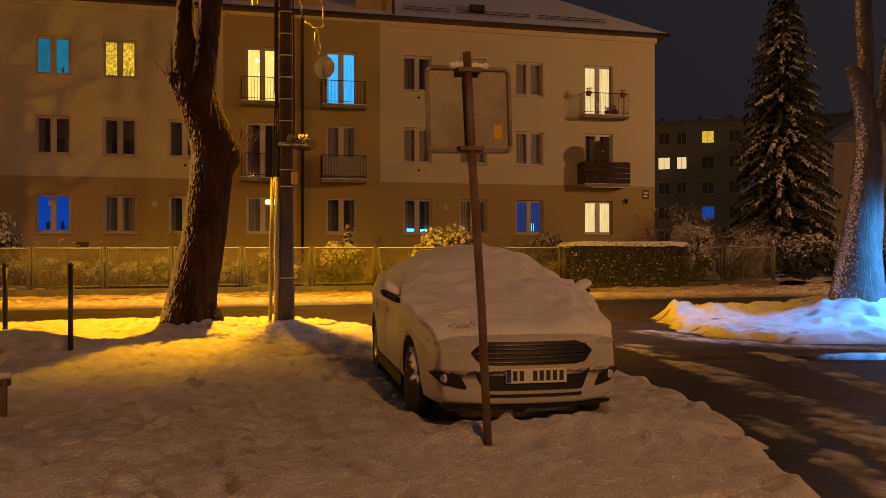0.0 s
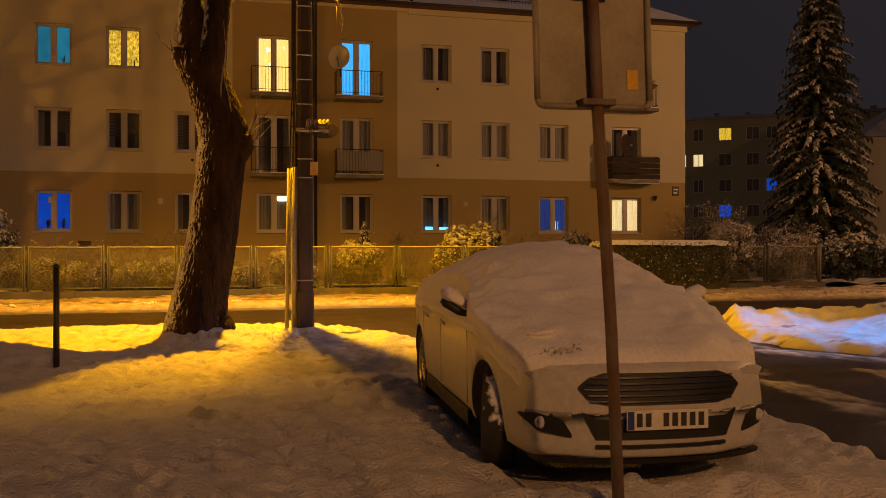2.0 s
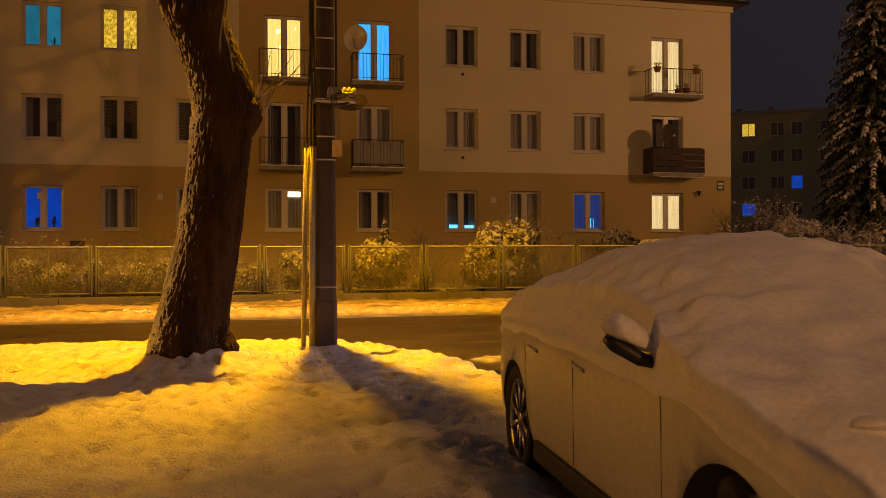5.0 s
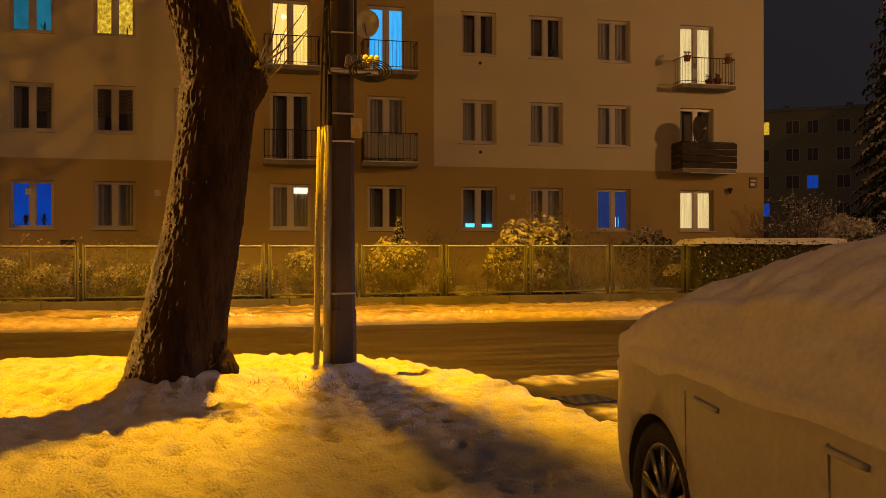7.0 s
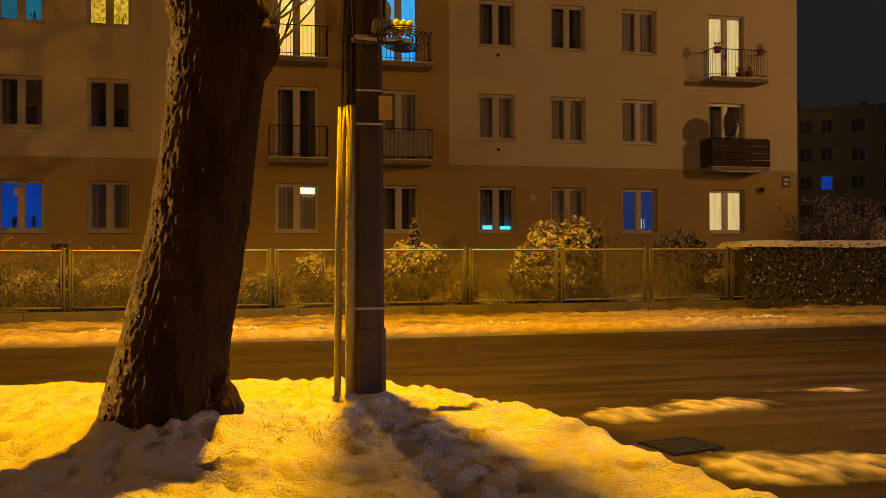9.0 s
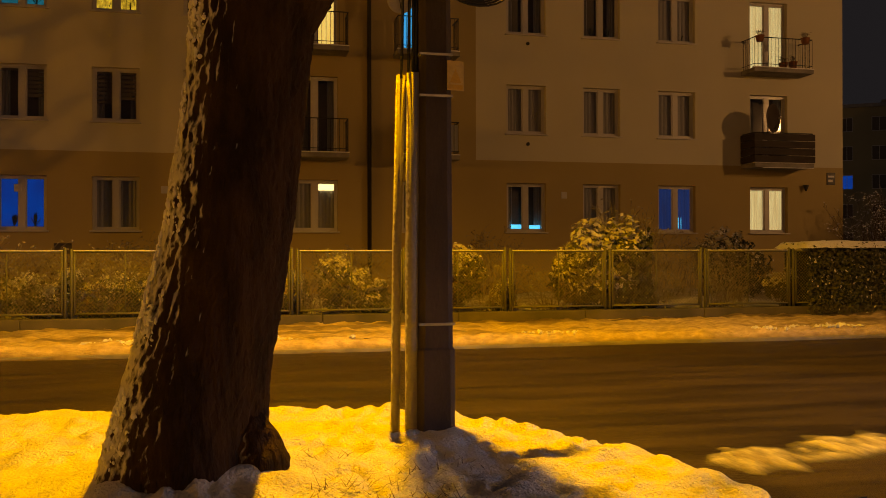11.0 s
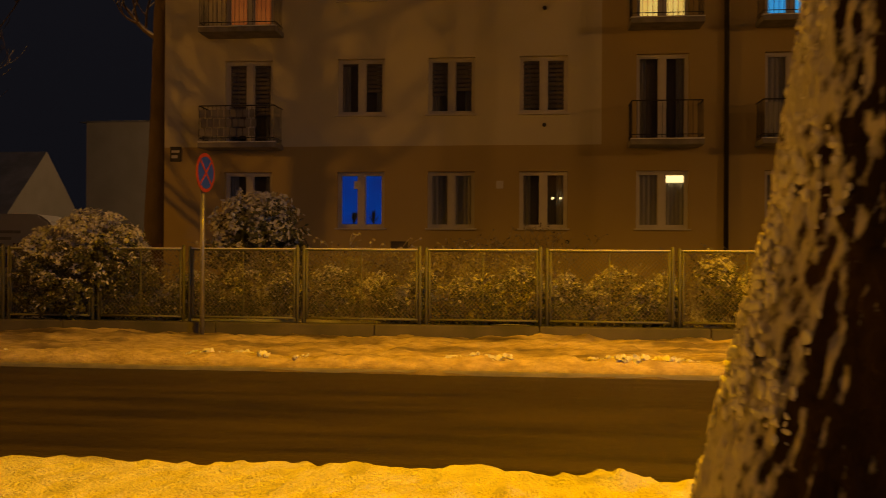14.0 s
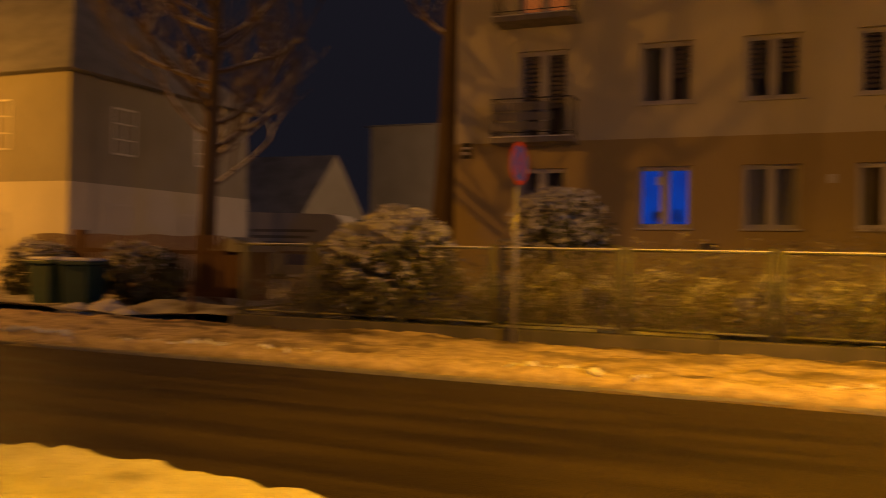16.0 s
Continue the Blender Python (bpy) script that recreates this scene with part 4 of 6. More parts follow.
# car's own axes: x across, y from nose to tail, z up
S_U = [0.0, 0.05, 0.14, 0.30, 0.55, 0.85, 1.15, 1.45, 1.75, 2.05, 2.4, 2.8, 3.2, 3.6, 4.0, 4.3, 4.55, 4.72, 4.82]
S_T = [0.735, 0.775, 0.805, 0.845, 0.895, 0.945, 1.0, 1.12, 1.28, 1.39, 1.43, 1.44, 1.41, 1.335, 1.225, 1.11, 1.01, 0.92, 0.82]
S_B = [0.60, 0.66, 0.70, 0.745, 0.80, 0.86, 0.915, 0.935, 0.945, 0.95, 0.955, 0.96, 0.965, 0.97, 0.965, 0.955, 0.90, 0.83, 0.74]
S_W = [0.80, 0.82, 0.845, 0.875, 0.905, 0.922, 0.926, 0.926, 0.926, 0.926, 0.926, 0.926, 0.926, 0.925, 0.918, 0.905, 0.88, 0.84, 0.78]
S_Z = [0.235, 0.215, 0.20, 0.19, 0.185, 0.185, 0.19, 0.20, 0.20, 0.20, 0.20, 0.20, 0.20, 0.20, 0.20, 0.205, 0.23, 0.27, 0.32]


def along(table, u):
    return float(np.interp(u, S_U, table))


def bow(v, u):
    """How far the nose and tail curve back towards the sides."""
    k = abs(v) / 0.926
    return 0.36 * k ** 2.6 * max(0.0, 1 - u / 1.1) ** 1.2 - 0.30 * k ** 2.6 * max(0.0, (u - 3.9) / 0.92) ** 1.2


def upper(u, q):
    """Half section above the belt line: q 0 at the belt, 1 on the centre line."""
    w, zb, zt = along(S_W, u), along(S_B, u), along(S_T, u)
    a = q * math.pi / 2
    cab = min(1.0, max(0.0, (zt - zb - 0.10) / 0.30))
    e = 0.62 * (1 - cab) + 0.66 * cab
    z = zb + (zt - zb) * math.sin(a) ** (0.75 + 0.15 * cab)
    v = 0.965 * w * math.cos(a) ** e * (1 - 0.30 * cab * max(0, (z - zb)) / 0.48)
    return v, z


def section(u):
    w, zb, zl = along(S_W, u), along(S_B, u), along(S_Z, u)
    side = [(0.0, zl), (0.45 * w, zl), (0.86 * w, zl + 0.01), (0.955 * w, zl + 0.06), (0.985 * w, zl + 0.14), (0.998 * w, zl + 0.26), (1.0 * w, 0.55 * zl + 0.45 * zb + 0.06),
            (1.0 * w, 0.35 * zl + 0.65 * zb), (0.994 * w, zb - 0.12), (0.992 * w, zb - 0.075), (0.978 * w, zb - 0.03)]
    return side + [upper(u, q) for q in (0.0, 0.06, 0.13, 0.22, 0.33, 0.46, 0.60, 0.75, 0.88, 1.0)]


def ring_of(bm, u, shrink=1.0, mid=0.5, out=0.0):
    half = section(u)
    ring = []
    for sgn, pts in ((1, half), (-1, half[-2:0:-1])):
        for v, z in pts:
            vv, zz = sgn * v * shrink, mid + (z - mid) * shrink
            ring.append(bm.verts.new((vv, u + bow(vv, u) + out, zz)))
    return ring


bm = bmesh.new()
us = sorted(set(S_U + [0.02, 0.095, 0.22, 0.42, 0.70, 1.0, 1.3, 1.6, 1.9, 2.2, 2.6, 3.0, 3.4, 3.8, 4.15, 4.43, 4.64]))
rings = [ring_of(bm, 0.0, k, 0.5, -0.035 * (1 - k * k) ** 0.8) for k in (0.08, 0.3, 0.5, 0.7, 0.85, 0.95)]
rings += [ring_of(bm, u) for u in us]
rings += [ring_of(bm, S_U[-1], k, 0.65, 0.05 * (1 - k)) for k in (0.93, 0.8, 0.5, 0.1)]
for a, b in zip(rings, rings[1:]):
    n = len(a)
    for i in range(n):
        bm.faces.new((a[i], b[i], b[(i + 1) % n], a[(i + 1) % n])).smooth = True
bm.faces.new(rings[0])
bm.faces.new(rings[-1][::-1])
bmesh.ops.recalc_face_normals(bm, faces=bm.faces)
body = part("body", bm, PAINT, car, "white painted body")
AXLES = (0.90, 3.84)
cut = bmesh.new()
for u in AXLES:
    for s in (-1, 1):
        tube(cut, [(s * 0.62, u, 0.335), (s * 1.2, u, 0.335)], 0.378, 40)
cutter = new("cutter", mesh_of(cut, BLACK_PLASTIC))
md = body.modifiers.new("arches", "BOOLEAN")
md.operation, md.object, md.solver = "DIFFERENCE", cutter, "EXACT"
md.material_mode = "TRANSFER"
cutter.matrix_world = car.matrix_world
bpy.context.view_layer.update()
shaped = bpy.data.meshes.new_from_object(body.evaluated_get(bpy.context.evaluated_depsgraph_get()))
body.modifiers.clear()
body.data = shaped
bpy.data.objects.remove(cutter)


def nose_strip(outline, lift, thick, name, material, parent, label="", n=14):
    """A panel that follows the nose: outline gives (v, low z, high z) from one side to the other."""
    bm = bmesh.new()
    rows = []
    vs = np.linspace(outline[0][0], outline[-1][0], n)
    for v in vs:
        z0 = float(np.interp(v, [o[0] for o in outline], [o[1] for o in outline]))
        z1 = float(np.interp(v, [o[0] for o in outline], [o[2] for o in outline]))
        r = []
        for z in (z0, z1):
            k = min(1.0, abs(v) / 0.87)
            u = bow(v, 0.0) - 0.035 * (1 - max(k, abs(z - 0.5) / 0.3) ** 2 if max(k, abs(z - 0.5) / 0.3) < 1 else 0) ** 0.8 - lift
            r.append(((v, u, z), (v, u + thick, z)))
        rows.append([bm.verts.new(p) for p in (r[0][0], r[1][0], r[1][1], r[0][1])])
    for a, b in zip(rows, rows[1:]):
        for k in range(4):
            bm.faces.new((a[k], b[k], b[(k + 1) % 4], a[(k + 1) % 4]))
    bm.faces.new(rows[0])
    bm.faces.new(rows[-1][::-1])
    bmesh.ops.recalc_face_normals(bm, faces=bm.faces)
    return part(name, bm, material, parent, label)


grille = nose_strip([(-0.52, 0.635, 0.645), (-0.47, 0.575, 0.69), (-0.38, 0.545, 0.725), (0.38, 0.545, 0.725), (0.47, 0.575, 0.69), (0.52, 0.635, 0.645)], 0.012, 0.05, "grille", BLACK_PLASTIC, car, "black hexagonal grille with chrome slats", 22)
for k in range(5):
    z = 0.567 + 0.034 * k
    half = 0.45 + 0.05 * (1 - abs(k - 2.2) / 2.4)
    nose_strip([(-half, z - 0.003, z + 0.004), (half, z - 0.003, z + 0.004)], 0.030, 0.02, "slat", CHROME, grille, n=14)
nose_strip([(-0.50, 0.49, 0.50), (-0.43, 0.345, 0.462), (0.43, 0.345, 0.462), (0.50, 0.49, 0.50)], 0.010, 0.05, "lower_intake", BLACK_PLASTIC, car, "black lower air intake")
nose_strip([(-0.42, 0.292, 0.312), (0.42, 0.292, 0.312)], 0.012, 0.03, "intake_slot", BLACK_PLASTIC, car)
for s in (-1, 1):
    o = [(-0.835, 0.46, 0.475), (-0.74, 0.375, 0.482), (-0.60, 0.355, 0.44), (-0.56, 0.352, 0.37)]
    if s > 0:
        o = [(-v, a, b) for v, a, b in o][::-1]
    rec = nose_strip(o, 0.010, 0.05, "fog_lamp_recess", BLACK_PLASTIC, car)
    v = s * 0.725
    u = bow(v, 0) - 0.02
    part("fog_lamp", tube(bmesh.new(), [(v, u + 0.02, 0.428), (v, u - 0.012, 0.428), (v, u - 0.018, 0.428)], [0.036, 0.036, 0.02], 16), LENS, rec, "round clear fog lamp")
    o = [(-0.80, 0.70, 0.705), (-0.75, 0.665, 0.725), (-0.68, 0.665, 0.735), (-0.58, 0.675, 0.72)]
    if s > 0:
        o = [(-a, b, c) for a, b, c in o][::-1]
    nose_strip(o, -0.014, 0.03, "headlight", LENS, car, "slim headlight half under snow")
nose_strip([(-0.74, 0.195, 0.222), (0.74, 0.195, 0.222)], 0.0, 0.05, "lip", BLACK_PLASTIC, car, "black plastic lip under the bumper", 20)

plate = part("number_plate", boxes((-0.26, 0.26, -0.075, -0.058, 0.405, 0.52), bevel=0.004), PLATE_WHITE, car, "white plate with dark bars and a blue end strip")
plate.location = (0.0, 0, 0)
part("blue_strip", boxes((-0.256, -0.216, -0.0775, -0.0755, 0.409, 0.516)), PLATE_BLUE, plate)
for k, w in enumerate((0.036, 0.036, 0, 0.036, 0.036, 0.036, 0.036, 0.036)):
    if w:
        x = -0.20 + k * 0.0565
        part("bar", boxes((x, x + w, -0.0775, -0.0755, 0.425, 0.503)), PLATE_INK, plate)

for s in (-1, 1):  # sills, side lines, mirrors
    part("sill_trim", boxes((s * 0.905 - 0.022, s * 0.905 + 0.022, 1.40, 3.34, 0.185, 0.30), bevel=0.012), BLACK_PLASTIC, car, "black lower sill")
    mir = part("mirror", tube(bmesh.new(), [(s * 0.88, 1.56, 0.965), (s * 0.95, 1.58, 0.985), (s * 1.05, 1.62, 1.045), (s * 1.085, 1.63, 1.07)], [0.022, 0.030, 0.034, 0.02], 12), BLACK_PLASTIC, car, "black-footed door mirror capped with snow", True)
    cap_ = bmesh.new()
    bmesh.ops.create_uvsphere(cap_, u_segments=16, v_segments=10, radius=1.0)
    for v in cap_.verts:
        v.co = Vector((s * 0.985 + v.co.x * 0.12, 1.63 + v.co.y * 0.085, 1.065 + s * v.co.x * 0.05 + v.co.z * (0.085 if v.co.z > 0 else 0.03) + 0.012 * noise.noise(v.co * 2.5)))
    part("snow_cap", cap_, SNOW_CAR, mir, "lump of snow", True)
    for u in (2.38, 3.25):
        part("door_handle", tube(bmesh.new(), [(s * 0.92, u, 0.83), (s * 0.929, u + 0.03, 0.832), (s * 0.929, u + 0.17, 0.84), (s * 0.92, u + 0.20, 0.842)], 0.011, 8), PAINT, car)
for s in (-1, 1):  # door gaps as thin dark recesses
    for u in (1.42, 2.55, 3.52):
        pts = []
        for z in (0.33, 0.5, 0.7, 0.86):
            pts.append((s * (along(S_W, u) * 1.0 - 0.0005), u + 0.05 * max(0, z - 0.6), z))
        part("door_gap", tube(bmesh.new(), pts, 0.0022, 5), BLACK_PLASTIC, car)

tyre = bmesh.new()
prof = [(0.245, 0.085), (0.285, 0.105), (0.318, 0.100), (0.330, 0.08), (0.333, 0.0)]
prof = prof + [(r, -w) for r, w in prof[-2::-1]]
N = 40
tr = [[tyre.verts.new((w, r * math.cos(2 * math.pi * k / N), r * math.sin(2 * math.pi * k / N))) for k in range(N)] for r, w in prof]
for a, b in zip(tr, tr[1:] + tr[:1]):
    for k in range(N):
        tyre.faces.new((a[k], a[(k + 1) % N], b[(k + 1) % N], b[k])).smooth = True
bmesh.ops.recalc_face_normals(tyre, faces=tyre.faces)
tyre_me = mesh_of(tyre, RUBBER)
rim = bmesh.new()
rr = [[rim.verts.new((w, r * math.cos(2 * math.pi * k / N), r * math.sin(2 * math.pi * k / N))) for k in range(N)] for r, w in ((0.246, -0.085), (0.238, -0.088), (0.225, -0.06), (0.222, 0.05))]
for a, b in zip(rr, rr[1:]):
    for k in range(N):
        rim.faces.new((a[k], b[k], b[(k + 1) % N], a[(k + 1) % N])).smooth = True
for k in range(10):
    a = 2 * math.pi * k / 10
    for s in (-0.055, 0.055):
        d0, d1 = Vector((0, math.cos(a + s * 0.4), math.sin(a + s * 0.4))), Vector((0, math.cos(a + s), math.sin(a + s)))
        tube(rim, [Vector((-0.068, 0, 0)) + d0 * 0.04, Vector((-0.075, 0, 0)) + d1 * 0.14, Vector((-0.078, 0, 0)) + d1 * 0.236], [0.016, 0.010, 0.010], 6)
tube(rim, [(-0.05, 0, 0), (-0.08, 0, 0), (-0.085, 0, 0)], [0.055, 0.052, 0.03], 16)
rim_me = mesh_of(rim, ALLOY)
hub = bmesh.new()
tube(hub, [(-0.035, 0, 0), (0.07, 0, 0)], 0.20, 24)
hub_me = mesh_of(hub, BLACK_PLASTIC)
for u in AXLES:
    for s in (-1, 1):
        w = sub("wheel", hub_me, car, (s * 0.80, u, 0.333))
        w.scale = (1.0, 1 / 0.955, 1.0)
        w.rotation_euler = (0.4 * u, 0, (0 if s < 0 else math.pi) - (0.33 if u < 2 else 0))
        sub("tyre", tyre_me, w)
        sub("rim", rim_me, w)["label"] = "ten-spoke alloy rim"
clod = bmesh.new()
bmesh.ops.create_icosphere(clod, subdivisions=4, radius=1.0)
for v in clod.verts:
    v.co *= 1 + 0.20 * noise.noise(v.co * 2.4)
    v.co = Vector((-0.80 + v.co.x * 0.07, 0.93 - 0.335 + v.co.y * 0.035 + 0.9 * v.co.z * v.co.z * 0.06, 0.40 + v.co.z * 0.17))
part("snow_clod", clod, SNOW_CAR, car, "snow packed on the front tyre", True)
part("underbody", boxes((-0.72, 0.72, 0.35, 4.4, 0.16, 0.24), bevel=0.02), BLACK_PLASTIC, car)

# the snow on the car
cover = bmesh.new()
qs = [-0.13, -0.10, -0.07, -0.04, -0.02, 0.0] + [k / 34 for k in range(1, 35)]
uu = [0.045, 0.08, 0.13, 0.2] + [0.2 + 0.034 * k for k in range(1, 131)] + [4.66, 4.70, 4.73]


def cover_point(u, q, s):
    if q < 0:
        v, z = along(S_W, u) * 0.992, along(S_B, u) + 0.9 * q
    else:
        v, z = upper(u, q)
    v *= s
    p = Vector((v, u + bow(v, u), z))
    side = Vector((s * math.cos(max(q, 0) * math.pi / 2) ** 0.8, 0, max(0.15, math.sin(max(q, 0) * math.pi / 2) ** 0.5))).normalized()
    t = 0.062 + 0.035 * noise.noise(p * 2.1) + 0.026 * noise.noise(p * 6.5) + 0.014 * noise.noise(p * 13) + 0.008 * noise.noise(p * 27)
    lumps_ = max(0.0, noise.noise(p * 4.3 + Vector((5, 2, 9))) - 0.12)
    t += 0.10 * lumps_ * max(0.0, 1 - abs(u - 1.5) / 0.9)  # clods slid down the windscreen
    t += 0.030 * math.exp(-((q - 0.30 - 0.06 * noise.noise(p * 3)) / 0.05) ** 2) * min(1.0, max(0.0, (u - 1.3) / 0.3)) * min(1.0, max(0.0, (4.2 - u) / 0.5))  # rim above the side windows
    flat = min(1.0, max(0.0, (q - 0.02) / 0.25))
    t = t * (0.28 + 0.72 * flat) + 0.045 * math.exp(-((u - 1.2) / 0.3) ** 2) * flat
    if u < 0.9:
        t -= 0.05 * max(0.0, noise.noise(p * 5.0 + Vector((3, 1, 7))) + 0.35) * (1 - q) * (0.9 - u)
    end = min(1.0, max(0.0, (u - 0.045) / 0.14)) ** 0.6 * min(1.0, max(0.0, (4.73 - u) / 0.12)) ** 0.6
    low = min(1.0, max(0.0, (q + 0.11 + 0.05 * noise.noise(p * 4)) / 0.10))
    return p + side * (t * end * low - 0.012 * (1 - end * low))


grid = []
for u in uu:
    left = [cover_point(u, q, -1) for q in qs]
    right = [cover_point(u, q, 1) for q in qs[-2::-1]]
    grid.append([cover.verts.new(p) for p in left + right])
for a, b in zip(grid, grid[1:]):
    for k in range(len(a) - 1):
        cover.faces.new((a[k], a[k + 1], b[k + 1], b[k])).smooth = True
bmesh.ops.recalc_face_normals(cover, faces=cover.faces)
part("snow_cover", cover, SNOW_CAR, car, "thick uneven blanket of snow over bonnet, glass and roof")
for sx, su, r in ((-0.60, 0.50, 0.05),):
    bm = bmesh.new()
    bmesh.ops.create_icosphere(bm, subdivisions=3, radius=r)
    q0 = next(q for q in np.linspace(0, 1, 200) if upper(su, q)[0] <= abs(sx))
    for v in bm.verts:
        v.co += v.co.normalized() * 0.035 * noise.noise(v.co * 16 + Vector((sx, su, 0)) * 5)
        v.co = Vector((v.co.x * 1.7, v.co.y * 1.2, v.co.z * 0.42)) + Vector((sx, su, upper(su, q0)[1] + 0.046))
    part("snow_lump", bm, SNOW_CAR, car, "", True)
bm = bmesh.new()  # wiper arms and the gap at the bonnet's edge where snow has slid
for k in range(320):
    a = -0.80 + 0.55 * random.random() ** 1.8
    u = 0.20 + random.uniform(-0.05, 0.07) * (1.2 - abs(a + 0.7) * 1.8) + 0.06 * (a + 0.6)
    z = upper(u, next(q for q in np.linspace(0, 1, 60) if upper(u, q)[0] <= abs(a)))[1] + random.uniform(0.0, 0.040)
    bmesh.ops.create_icosphere(bm, subdivisions=1, radius=random.uniform(0.003, 0.010), matrix=Matrix.Translation((a, u + bow(a, u), z)))
part("headlight_dirt", bm, SLUSH, car, "dark broken snow over the headlight")

# ---------------------------------------------------------------- the road sign seen from behind
sign = thing("road_sign", "back of a square grey road sign on a leaning rusty post", "sign", (1.72, 5.98, 0))
lean = [(0.025, 0.02, 0.0), (-0.03, 0.0, 1.05), (-0.10, 0.0, 2.12), (-0.135, 0.0, 2.83)]
part("post", tube(bmesh.new(), lean, 0.030, 14), RUST, sign, "leaning rusty steel post")
board = bmesh.new()
box(board, -0.30, 0.30, 0.045, 0.052, -0.285, 0.285)
panel = part("board", board, SIGN_BACK, sign, "grey back of a square sign with a folded rim")
panel.matrix_local = pose(-0.105, 0, 2.435, 0, -1.5, 3)
bm = bmesh.new()
for a, b in (((-0.27, 0.29), (0.27, 0.29)), ((0.305, 0.255), (0.305, -0.255)), ((0.27, -0.29), (-0.27, -0.29)), ((-0.305, -0.255), (-0.305, 0.255))):
    tube(bm, [(a[0], 0.036, a[1]), (b[0], 0.036, b[1])], 0.016, 8)
for sx in (-1, 1):
    for sz in (-1, 1):
        tube(bm, [(sx * 0.27, 0.036, sz * 0.29), (sx * 0.295, 0.036, sz * 0.28), (sx * 0.305, 0.036, sz * 0.255)], 0.016, 8)
part("rim", bm, SIGN_BACK, panel)
for z in (0.27, -0.275):
    part("clamp", boxes((-0.09 - 0.01, 0.09 - 0.01, -0.04, 0.045, z - 0.016, z + 0.016), bevel=0.006), RUST, panel, "rusty steel clamp")
part("sticker", boxes((0.185, 0.245, 0.040, 0.0445, -0.20, -0.10), bevel=0.001), YELLOW, panel, "faded yellow sticker")
bm = bmesh.new()
for k in range(8):
    bmesh.ops.create_icosphere(bm, subdivisions=2, radius=0.022 + 0.012 * random.random(), matrix=Matrix.Translation((-0.12 + 0.035 * k, 0.03, 0.305 + 0.006 * random.random())))
part("snow", bm, SNOW_CAR, panel, "", True)

# ---------------------------------------------------------------- the old tree on the verge
def bark_trunk(name, parent, spine, sides, step, rough, material, flare=0.0, seed=0.0, label=""):
    """A trunk through (x, y, z, radius) stations with furrowed bark and a root flare."""
    sp = np.array(spine)
    zs = np.arange(0, 1.0001, step / (np.linalg.norm(np.diff(sp[:, :3], axis=0), axis=1).sum()))
    acc = np.concatenate([[0], np.cumsum(np.linalg.norm(np.diff(sp[:, :3], axis=0), axis=1))])
    acc /= acc[-1]
    bm, rings = bmesh.new(), []
    for t in zs:
        x, y, z, r = (float(np.interp(t, acc, sp[:, k])) for k in range(4))
        ring = []
        for k in range(sides):
            a = 2 * math.pi * k / sides
            d = Vector((math.cos(a), math.sin(a), 0))
            fl = flare * math.exp(-(z - sp[0, 2]) / 0.22) * (0.55 + 0.45 * math.cos(5 * a + 0.6 + seed))
            p = Vector((x, y, z)) + d * r
            warp = 0.06 * noise.noise(p * 5.0)
            furrow = 0.6 - 1.5 * abs(noise.noise(Vector(((p.x + warp) * 20 + seed, (p.y + warp) * 20, p.z * 6.5)))) + 0.9 * noise.noise(Vector((p.x * 44, p.y * 44 + seed, p.z * 26)))
            big = noise.noise(Vector((p.x * 2.2, p.y * 2.2 + seed, p.z * 1.3)))
            ring.append(bm.verts.new(p + d * (fl + rough * furrow + 0.09 * r * big)))
        rings.append(ring)
    for a, b in zip(rings, rings[1:]):
        for k in range(sides):
            bm.faces.new((a[k], a[(k + 1) % sides], b[(k + 1) % sides], b[k])).smooth = True
    bm.faces.new(rings[-1])
    return part(name, bm, material, parent, label)


tree = thing("old_street_tree", "leaning old tree with furrowed bark and wind-blown snow on one side", "tree", (-0.10, 15.9, 0))
spine = [(-0.440, 0, -0.05, 0.480), (-0.425, 0, 0.32, 0.440), (-0.350, 0, 0.75, 0.403), (-0.280, 0, 1.09, 0.388), (-0.170, 0, 1.64, 0.363), (-0.110, 0, 2.19, 0.338), (-0.040, 0, 2.75, 0.358), (0.005, 0, 3.05, 0.383), (-0.020, 0, 3.30, 0.378), (-0.110, 0, 3.60, 0.363), (-0.200, 0, 3.85, 0.348), (-0.340, 0, 4.20, 0.368), (-0.400, 0, 4.42, 0.318)]
bark_trunk("trunk", tree, spine, 168, 0.026, 0.017, BARK, 0.17, 0.0, "dark furrowed trunk")
bark_trunk("limb", tree, [(-0.42, 0, 4.2, 0.24), (-0.50, 0, 4.8, 0.19), (-0.48, 0.05, 5.4, 0.155), (-0.47, 0.1, 6.2, 0.14), (-0.60, 0.2, 8.2, 0.10), (-0.8, 0.3, 10, 0.05)], 24, 0.06, 0.012, BARK, 0, 3.0)
bark_trunk("limb", tree, [(-0.22, -0.03, 4.2, 0.26), (-0.13, -0.05, 4.8, 0.19), (-0.07, -0.05, 5.4, 0.195), (-0.02, -0.1, 6.2, 0.20), (0.15, -0.2, 8.2, 0.13), (0.3, -0.3, 10.2, 0.06)], 24, 0.06, 0.012, BARK, 0, 5.0)
bark_trunk("stub", tree, [(-0.50, -0.05, 4.15, 0.20), (-0.62, -0.08, 4.36, 0.15), (-0.68, -0.10, 4.48, 0.11)], 18, 0.04, 0.02, BARK, 0, 8.0, "cut stub with shoots")
bark_trunk("burl", tree, [(0.14, -0.10, 2.75, 0.14), (0.23, -0.10, 2.95, 0.19), (0.26, -0.08, 3.15, 0.17), (0.18, -0.05, 3.35, 0.10)], 20, 0.03, 0.025, BARK, 0, 11.0, "knotted burl with shoots")
